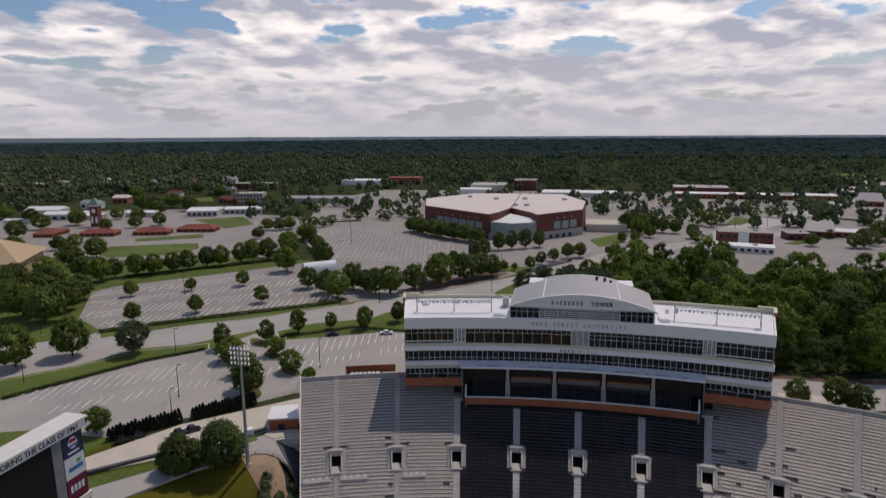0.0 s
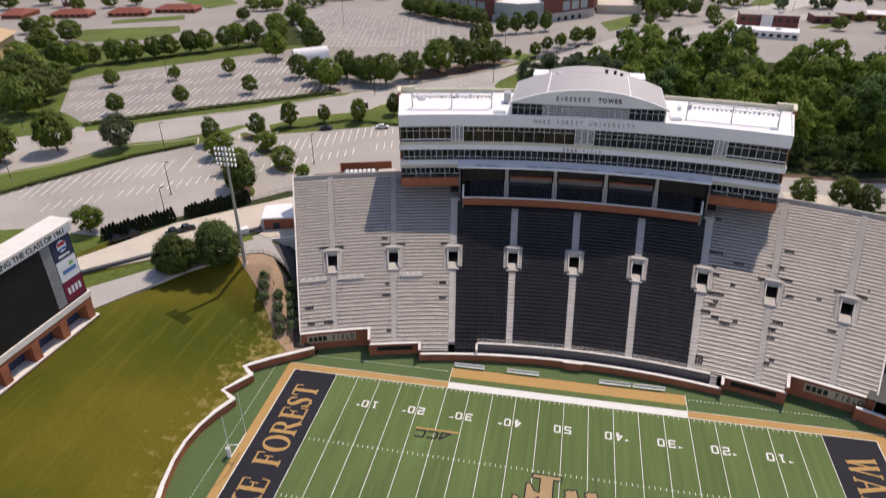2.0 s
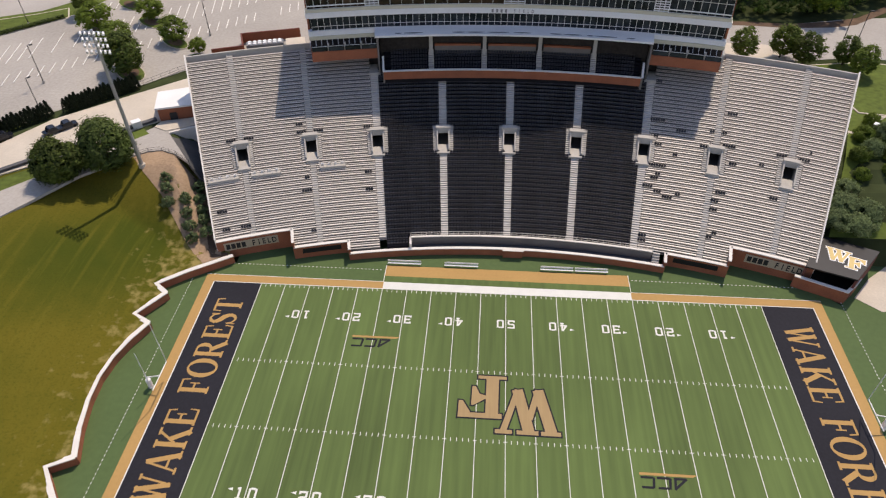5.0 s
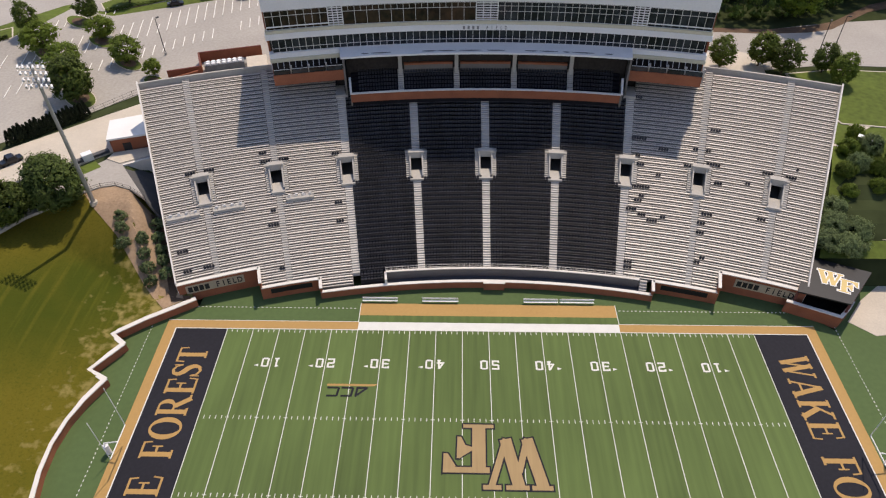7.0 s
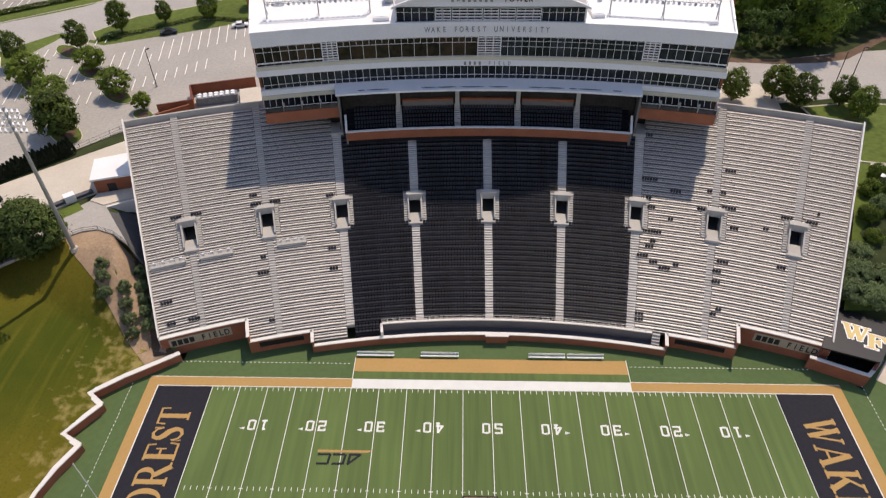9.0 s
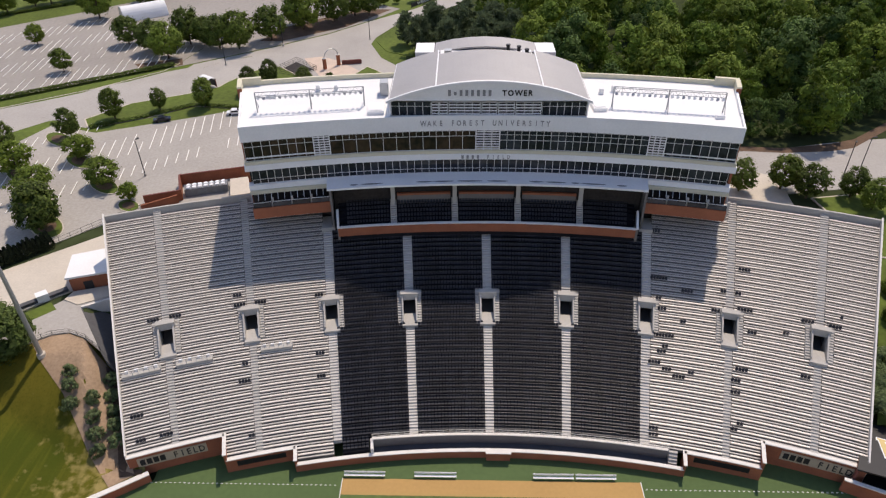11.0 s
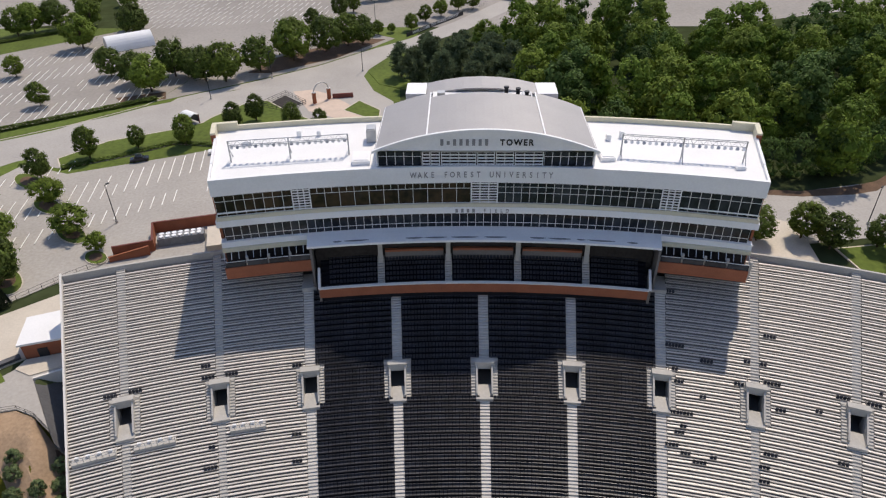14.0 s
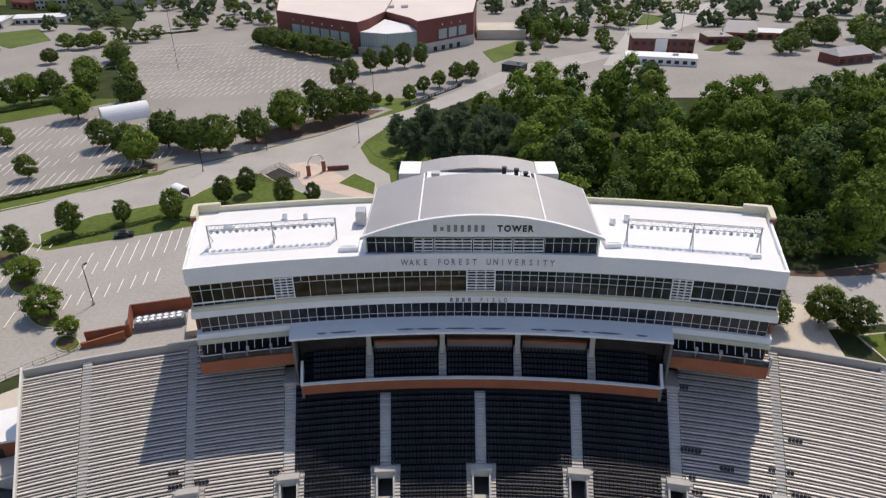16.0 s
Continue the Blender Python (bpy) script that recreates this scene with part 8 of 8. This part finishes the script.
hedge([(-177, 127.5), (-153, 146), (-120, 168), (-100, 181.5)], 2.2, 1.6, "long dark green hedge along the car park")
hedge([(-163, 69), (-151, 88), (-141, 103.5), (-127, 117)], 2.0, 1.0, "low dark hedge above the car park", seed=6)
hedge([(-107, 134), (-93, 142), (-83, 149.5), (-67, 147.5), (-57, 146.5)], 2.0, 0.9, "low hedge along the lawn edge", seed=7)
hedge([(-226, 210), (-196, 233), (-160, 262)], 2.0, 1.3, "dark hedge under a row of trees", seed=8)
hedge([(189, 492), (226, 464), (262, 440)], 2.5, 1.6, "clipped hedge round a far lot", "leaf", 9)
hedge([(-205, 402), (-196, 410), (-170, 424)], 2.0, 1.2, "dark hedge at the large car park", seed=10)


# ---- scoreboard ----
def scoreboard():
    b = empty("scoreboard", "brick-based scoreboard with a dark screen and white cornice", "scoreboard")
    p = Vector((-95.7, 21.2, 0)); d = Vector((-1.3, -19.2, 0)).normalized(); n = Vector((-d.y, d.x, 0))     # d runs along the face, n towards the field
    if n.x < 0:
        n = -n
    def slab(u0, u1, o0, o1, z0, z1):
        ring = [p + d * u0 + n * o0, p + d * u1 + n * o0, p + d * u1 + n * o1, p + d * u0 + n * o1]
        return Shape().hull([(v.x, v.y, z0) for v in ring], [(v.x, v.y, z1) for v in ring])
    L = 36.0
    part("cabinet", slab(0, L, -3.2, -0.1, 16.4, 30.2), "screen", b)
    part("screen", slab(7.6, L - 6, -0.1, 0.0, 17.0, 29.2), "screen", b, "dark switched-off screen")
    part("screen_frame", slab(5.2, 7.4, -0.1, 0.03, 16.8, 29.8), "stain", b)
    part("cornice", slab(-0.5, L + 0.5, -3.8, 0.5, 30.2, 32.0), "white", b, "white cornice with dark lettering")
    part("cornice_top", slab(-0.9, L + 0.9, -4.2, 0.9, 32.0, 32.4), "coping", b)
    for k, (z0, z1, m) in enumerate(((25.6, 29.9, "navy_panel"), (21.2, 25.5, "pale_ad"), (16.8, 21.1, "maroon_ad"))):
        part("advert_panel", slab(0.25, 5.0, -0.1, 0.06, z0, z1), m, b)
    def disc(u, z, r, m, o):
        c = p + d * u + n * o
        s = Shape().tube(c, c + n * 0.03, r, r, 20)
        s.v = [(x, y, zz + z) for x, y, zz in s.v]
        part("advert_shape", s, m, b)
    disc(2.6, 28.2, 1.15, "white", 0.07)
    part("advert_shape", slab(1.7, 3.5, 0.1, 0.13, 28.3, 29.0), "ad_red", b)
    part("advert_shape", slab(1.7, 3.5, 0.1, 0.13, 27.4, 27.9), "ad_blue", b)
    part("advert_shape", slab(1.2, 4.0, 0.07, 0.10, 26.1, 26.5), "pale_ad", b)
    part("advert_shape", slab(0.8, 4.2, 0.07, 0.10, 22.6, 23.4), "ad_blue", b)
    part("advert_shape", slab(1.2, 2.2, 0.07, 0.10, 23.8, 24.6), "ad_green", b)
    for k in range(4):
        part("advert_shape", slab(1.0 + k * 0.9, 1.6 + k * 0.9, 0.07, 0.10, 18.3, 19.7), "pale_ad", b)
    me_turn = math.degrees(math.atan2(d.y, d.x)) + 180
    c = p + d * 11.5 + n * 0.53
    letters("HONORING THE CLASS OF 1961", 1.1, 0.02, "letter_black", b, Matrix.Translation((c.x, c.y, 31.1)) @ Euler((radians(90), 0, radians(me_turn))).to_matrix().to_4x4(), width=20, bold=0.02)
    # brick legs and openings below
    part("beam", slab(-0.4, L, -2.8, 0.25, 15.2, 16.4), "coping", b)
    part("beam", slab(-0.2, L, -2.6, 0.1, 14.2, 15.2), "brick", b)
    part("plinth", slab(-0.6, L, -3.0, 0.4, 7.0, 10.4), "brick", b, "orange-brown brick plinth")
    part("plinth_cap", slab(-0.7, L, -3.1, 0.55, 10.4, 10.65), "coping", b)
    for i in range(6):
        u = i * 7.0
        part("brick_pier", slab(u, u + 1.7, -2.6, 0.2, 10.4, 14.4), "brick", b)
    part("rear_panel", slab(0, L, -2.6, -2.4, 10.4, 14.3), "navy_panel", b)


scoreboard()


# ---- covered tunnel and planting at the other end ----
def tunnel():
    t = empty("tunnel_cover", "black covered tunnel roof with a gold emblem", "tunnel")
    q = [(53.6, 30.0), (61.6, 27.0), (68.4, 34.8), (58.9, 38.9)]
    c = (sum(p[0] for p in q) / 4, sum(p[1] for p in q) / 4)
    o = [(c[0] + (x - c[0]) * 0.96, c[1] + (y - c[1]) * 0.96) for x, y in q]
    for i in (1, 2, 3):
        (xa, ya), (xb, yb) = o[i], o[(i + 1) % 4]
        d = Vector((xb - xa, yb - ya)).normalized() * 0.2
        ring = [(xa - d.y, ya + d.x), (xa + d.y, ya - d.x), (xb + d.y, yb - d.x), (xb - d.y, yb + d.x)]
        part("wall", Shape().hull([(*p, -0.3) for p in ring], [(*p, 4.7) for p in ring]), "brick_dark", t)
    part("roof", Shape().hull([(*p, 4.7) for p in q], [(*p, 5.0) for p in q]), "screen", t, "black flat roof")
    part("floor", Shape().hull([(*p, -0.3) for p in o], [(*p, 0.02) for p in o]), "interior", t)
    emblem(t, (61.6, 32.4), -24, 5.004, 0.42, "white", "white edge of the emblem", dark=False, inset=0.42)
    emblem(t, (61.6, 32.4), -24, 5.03, 0.42, "gold_letter", "pale gold interlaced emblem", dark=False)


tunnel()
wall_run("tunnel_wall", [(52.6, 30.0), (60.5, 26.3), (62.7, 28.4), (64.0, 29.9)], -0.3, 2.5, 0.4, ("brick", "coping"), "brown brick wall with pale coping before the tunnel")
_s = Shape()
for ring in ([(63.1, 27.5), (67.5, 32.6), (73, 37), (84, 37), (75, 29), (69, 24.6), (66.7, 24.3)],):
    _s.hull([(*p, -0.4) for p in ring], [(*p, 0.03) for p in ring])
thing("path", _s, "concrete_pale", "pale concrete path beside the tunnel", "path", kind="structure")


def bank_right():
    ys = list(np.arange(38, 96, 2.0))
    verts, faces = [], []
    n = 20
    for y in ys:
        x0 = 56.5 + (y - 30) * 0.42 + 0.4
        for i in range(n + 1):
            x = x0 + (130 - x0) * i / n
            z = 4.0 + 6.06 * min(1.0, max(0.0, (y - 32) / 26.0))
            verts.append((x, y, z))
    k = n + 1
    for j in range(len(ys) - 1):
        for i in range(n):
            faces.append((j * k + i, j * k + i + 1, (j + 1) * k + i + 1, (j + 1) * k + i))
    me = bpy.data.meshes.new("lawn_bank_east")
    me.from_pydata(verts, [], faces)
    me.materials.append(M["verge"])
    tagged(new("lawn_bank", me), "green planted bank beside the stand", "lawn", kind="structure")


bank_right()


def bank_z(y):
    return 4.0 + 6.06 * min(1.0, max(0.0, (y - 32) / 26.0))


BIG_SHRUBS = [shrub_mesh(220 + i, 5.6, 3.4, 110, 34, 0.17, m) for i, m in enumerate(("leaf_shrub", "leaf_bright", "leaf"))]
for i, (x, y, sc) in enumerate([(62.2, 41.2, 1.1), (66.0, 40.2, 1.1), (64.2, 45.0, 1.15), (68.2, 43.6, 1.1), (65.8, 48.8, 0.95), (71, 57.5, 0.75), (74.5, 60, 0.8), (78, 58, 0.8), (74.5, 65, 0.8), (79.5, 66, 0.9), (76, 53.5, 0.7), (83, 62, 0.9), (81, 54, 0.8), (78.5, 71, 0.7), (70.2, 52.6, 0.6)]):
    o = new("shrub", BIG_SHRUBS[i % 3 if i > 4 else 0])
    o.matrix_basis = Matrix.LocRotScale((x, y, bank_z(y) - 0.15), Euler((0, 0, i * 1.3)), (sc, sc, sc * (0.8 if i < 5 else 1.15)))
    tagged(o, "broad clipped green shrub on the bank" if i < 5 else "leafy yellow-green shrub on the bank", "shrub", "shrubs on the bank")
_p = Shape()
for (xa, ya), (xb, yb) in (((66.2, 51.6), (72, 43)), ((72, 43), (82, 41)), ((67, 50), (73.5, 68))):
    d = Vector((xb - xa, yb - ya)).normalized()
    w = Vector((-d.y, d.x)) * 0.7
    ring = [(xa - w.x, ya - w.y), (xb - w.x, yb - w.y), (xb + w.x, yb + w.y), (xa + w.x, ya + w.y)]
    _p.hull([(*r, bank_z(r[1]) - 0.3) for r in ring], [(*r, bank_z(r[1]) + 0.08) for r in ring])
thing("garden_path", _p, "concrete_pale", "narrow pale path between the shrubs", "path", kind="structure")


_q = [(79.0, 74.4), (81.2, 72.8), (85.4, 76.0), (81.2, 79.0)]
thing("garden_path", Shape().hull([(*p, bank_z(p[1]) - 0.3) for p in _q], [(*p, bank_z(p[1]) + 0.09) for p in _q]), "concrete_pale", "pale sunlit slab on the lawn", "path", kind="structure")


# ---- white storage tent, plant yard, arch, shelter, cars ----
def barrel_tent():
    t = empty("storage_tent", "white half-round fabric storage tent", "tent")
    s = Shape()
    m, L, R = 14, 17.0, 4.0
    for i in range(m):
        a, b = math.pi * i / m, math.pi * (i + 1) / m
        s.face([(-L / 2, R * math.cos(a), 5.2 * math.sin(a)), (L / 2, R * math.cos(a), 5.2 * math.sin(a)), (L / 2, R * math.cos(b), 5.2 * math.sin(b)), (-L / 2, R * math.cos(b), 5.2 * math.sin(b))])
    part("cover", s, "white", t)
    for x in (-L / 2, L / 2):
        part("end_panel", Shape().face([(x, R * math.cos(math.pi * i / m), 5.2 * math.sin(math.pi * i / m)) for i in range(m + 1)]), "coping", t)
    t.matrix_basis = pose(-131.5, 236.5, 10.1, 0, 0, 36)


barrel_tent()


def plant_yard():
    y = empty("plant_yard", "red brick walled yard with chillers", "enclosure")
    z0, z1 = 9.6, 12.6
    for (xa, ya), (xb, yb) in (((-70.8, 103.4), (-56, 107.6)), ((-70.8, 103.4), (-68.2, 96.4)), ((-68.2, 96.4), (-75.6, 93.8))):
        d = Vector((xb - xa, yb - ya)).normalized() * 0.2
        ring = [(xa - d.y, ya + d.x), (xa + d.y, ya - d.x), (xb + d.y, yb - d.x), (xb - d.y, yb + d.x)]
        part("yard_wall", Shape().hull([(*r, z0) for r in ring], [(*r, z1) for r in ring]), "brick", y)
        part("wall_cap", Shape().hull([(*r, z1) for r in ring], [(*r, z1 + 0.12) for r in ring]), "brick_dark", y)
    c = part("chiller", Shape().obox((-63.6, 100.2, 9.9), (9.5, 2.4, 2.0), 16), "stain", y, "grey chiller with rows of fans")
    for i in range(7):
        f = (i - 3) * 1.28
        x, yy = -63.6 + f * math.cos(radians(16)), 100.2 + f * math.sin(radians(16))
        for o in (-0.55, 0.55):
            part("fan", Shape().tube((x - o * 0.27, yy + o * 0.96, 11.9), (x - o * 0.27, yy + o * 0.96, 12.2), 0.48, 0.48, 12), "white", c)
    part("yard_block", Shape().obox((-55.5, 100.5, 9.7), (5, 8, 1.8), 16), "concrete_pale", y)
    part("yard_wall", Shape().hull([(-76, 92.4, 9.6), (-68.6, 95.3, 9.6), (-68.4, 94.9, 9.6), (-75.8, 92, 9.6)], [(-76, 92.4, 11.2), (-68.6, 95.3, 12.2), (-68.4, 94.9, 12.2), (-75.8, 92, 11.2)]), "brick", y)


plant_yard()


def plaza_arch():
    a = empty("entrance_arch", "brick-piered metal entrance arch on a plaza", "arch")
    p, q = Vector((-49.3, 178.4, 10.1)), Vector((-45.4, 182.2, 10.1))
    for c in (p, q):
        part("pier", Shape().obox(c, (0.9, 0.9, 3.4), 44), "brick", a)
        part("pier_cap", Shape().obox((c.x, c.y, c.z + 3.4), (1.1, 1.1, 0.2), 44), "coping", a)
    s = Shape()
    m, d, ring = 14, q - p, 7
    side = Vector((-d.y, d.x, 0)).normalized()
    for i in range(m + 1):
        t0 = math.pi * i / m
        c = p + d * (0.5 - 0.5 * math.cos(t0)) + Vector((0, 0, 3.5 + 2.5 * math.sin(t0)))
        rad = (d.normalized() * -math.cos(t0) + Vector((0, 0, math.sin(t0)))).normalized()
        s.v += [tuple(c + 0.15 * (rad * math.cos(6.2832 * k / ring) + side * math.sin(6.2832 * k / ring))) for k in range(ring)]
        if i:
            b = (i - 1) * ring
            s.f += [(b + k, b + (k + 1) % ring, b + ring + (k + 1) % ring, b + ring + k) for k in range(ring)]
    s.f += [tuple(range(ring)), tuple(range(m * ring, (m + 1) * ring))]
    s.m = [0] * len(s.f)
    part("arch_hoop", s, "metal", a)
    part("garden_wall", Shape().obox((-41.2, 183.2, 10.0), (6.5, 0.5, 1.5), 10), "brick_dark", a)


plaza_arch()
_f = empty("fenced_pit", "dark railed stairwell beside the plaza", "fence")
for (xa, ya), (xb, yb) in (((-66, 176), (-57, 172)), ((-57, 172), (-52, 178)), ((-52, 178), (-60, 186)), ((-60, 186), (-66, 176))):
    for z in (0.1, 0.7, 1.3):
        part("rail", Shape().tube((xa, ya, 10.1 + z), (xb, yb, 10.1 + z), 0.05, 0.05, 5), "dark_metal", _f)
    for i in range(7):
        x, y = xa + (xb - xa) * i / 6, ya + (yb - ya) * i / 6
        part("post", Shape().tube((x, y, 9.9), (x, y, 11.45), 0.05, 0.05, 5), "dark_metal", _f)
# flat near-black slab gives the stairwell's dark depth by colour alone
part("pit_floor", Shape().hull([(-65, 176, 9.6), (-57.4, 173, 9.6), (-53, 178, 9.6), (-60, 185, 9.6)], [(-65, 176, 10.14), (-57.4, 173, 10.14), (-53, 178, 10.14), (-60, 185, 10.14)]), "interior", _f)


def bus_shelter():
    b = empty("bus_shelter", "small shelter with a curved white roof by the road", "shelter")
    s = Shape()
    for i in range(8):
        a, c = math.pi * (0.1 + 0.8 * i / 8), math.pi * (0.1 + 0.8 * (i + 1) / 8)
        s.hull([(-2.4, 1.5 * math.cos(a), 2.2 + 0.9 * math.sin(a)), (2.4, 1.5 * math.cos(a), 2.2 + 0.9 * math.sin(a)), (2.4, 1.5 * math.cos(c), 2.2 + 0.9 * math.sin(c)), (-2.4, 1.5 * math.cos(c), 2.2 + 0.9 * math.sin(c))],
               [(-2.4, 1.55 * math.cos(a), 2.28 + 0.9 * math.sin(a)), (2.4, 1.55 * math.cos(a), 2.28 + 0.9 * math.sin(a)), (2.4, 1.55 * math.cos(c), 2.28 + 0.9 * math.sin(c)), (-2.4, 1.55 * math.cos(c), 2.28 + 0.9 * math.sin(c))])
    part("roof", s, "white", b)
    for x in (-2.2, 2.2):
        for y in (-1.3, 1.3):
            part("post", Shape().box(x - 0.12, x + 0.12, y - 0.12, y + 0.12, -0.2, 2.5), "brick_dark", b)
    part("back_panel", Shape().box(-2.2, 2.2, 1.25, 1.32, 0.2, 2.2), "dark_metal", b)
    b.matrix_basis = pose(-82.9, 163.2, 10.3, 0, 0, -35)


bus_shelter()


def car(x, y, turn, paint, label, z=None, long=4.6, tall=1.45):
    c = empty("car", label, "car", "parked cars")
    h = long / 2
    prof = [(-h, 0.35), (-h, 0.85), (-h * 0.62, 0.95), (-h * 0.38, tall), (h * 0.25, tall), (h * 0.52, 0.95), (h, 0.80), (h, 0.35)]
    part("body", Shape().hull([(px, -0.88, pz) for px, pz in prof], [(px, 0.88, pz) for px, pz in prof]), paint, c)
    g = [(-h * 0.56, 0.97), (-h * 0.37, tall - 0.06), (h * 0.23, tall - 0.06), (h * 0.46, 0.97)]
    part("side_glass", Shape().hull([(px, -0.89, pz) for px, pz in g], [(px, 0.89, pz) for px, pz in g]), "glass", c)
    part("windscreen", Shape().hull([(h * 0.28, -0.75, tall - 0.02), (h * 0.28, 0.75, tall - 0.02), (h * 0.50, 0.8, 0.99), (h * 0.50, -0.8, 0.99)], [(h * 0.30, -0.75, tall), (h * 0.30, 0.75, tall), (h * 0.52, 0.8, 1.01), (h * 0.52, -0.8, 1.01)]), "glass", c)
    for px in (-h * 0.62, h * 0.62):
        for py in (-0.8, 0.8):
            part("wheel", Shape().tube((px, py - 0.1, 0.33), (px, py + 0.1, 0.33), 0.33, 0.33, 14), "tyre", c)
    c.matrix_basis = pose(x, y, (far_z(y) + 0.13) if z is None else z, 0, 0, turn)


for _x, _y in ((78.6, 67.9), (80.6, 66.2)):
    _c = empty("golf_cart", "small dark cart with a white roof on the lawn", "cart", "parked carts")
    part("body", Shape().hull([(-1.2, -0.6, 0.25), (1.2, -0.6, 0.25), (1.2, 0.6, 0.25), (-1.2, 0.6, 0.25)], [(-1.2, -0.6, 0.9), (0.9, -0.6, 0.7), (0.9, 0.6, 0.7), (-1.2, 0.6, 0.9)]), "car_dark", _c)
    part("roof", Shape().box(-1.1, 0.9, -0.62, 0.62, 1.85, 1.93), "white", _c)
    for _px in (-1.0, 0.8):
        for _py in (-0.55, 0.55):
            part("roof_post", Shape().tube((_px, _py, 0.7), (_px, _py, 1.86), 0.03, 0.03, 5), "dark_metal", _c)
            part("wheel", Shape().tube((_px, _py - 0.07, 0.25), (_px, _py + 0.07, 0.25), 0.25, 0.25, 12), "tyre", _c)
    _c.matrix_basis = pose(_x, _y, bank_z(_y) + 0.02, 0, 0, -40)


def island(x, y, a, b, turn):
    t = empty("planting_island", "kerbed parking island of mulch and grass", "kerb island", "parking islands")
    ring = [(a * math.cos(i * math.pi / 10), b * math.sin(i * math.pi / 10)) for i in range(20)]
    inner = [(u * (1 - 0.18 / a), v * (1 - 0.18 / b)) for u, v in ring]
    k = Shape().hull([(*p, -0.2) for p in ring], [(*p, 0.15) for p in ring])
    part("kerb", k, "concrete_pale", t, "pale concrete kerb")
    part("bed", Shape().hull([(*p, 0.1) for p in inner], [(*p, 0.18) for p in inner]), "verge", t, "grass bed")
    part("mulch", Shape().hull([(u * 0.55, v * 0.7, 0.17) for u, v in inner], [(u * 0.55, v * 0.7, 0.22) for u, v in inner]), "mulch", t, "brown mulch")
    t.matrix_basis = pose(x, y, far_z(y) + 0.12, 0, 0, turn)


for _v in ((-111.5, 126.6, 6.0, 2.6, -40), (-100.4, 114.6, 5.5, 2.4, -38), (-89, 102.6, 5.5, 2.4, -40), (-79.4, 93.6, 3.2, 2.0, -40), (-112.7, 108.6, 5.5, 2.6, -48), (-102, 97.2, 6.0, 2.6, -48), (-94, 85.4, 6.0, 3.0, -45)):
    island(*_v)
car(-88.2, 138.4, 20, "car_dark", "dark parked car beside a hedge")
car(-69, 143.2, 15, "car_white", "white car parked by the hedge")
for i, (x, y) in enumerate([(-111.2, 51.4), (-108.8, 54.2), (-99.2, 57.2), (-97, 59.6)]):
    car(x, y, 47, "car_dark", "dark utility cart parked by the hedge", long=4.0, tall=1.7)
for i in range(26):
    _x, _y = (10 + (i * 17) % 300, 480 + (i * 37) % 120)
    if i % 4:
        car(_x, _y, (i * 40) % 90, "car_white" if i % 3 else "car_dark", "parked car far off in the shop lots")
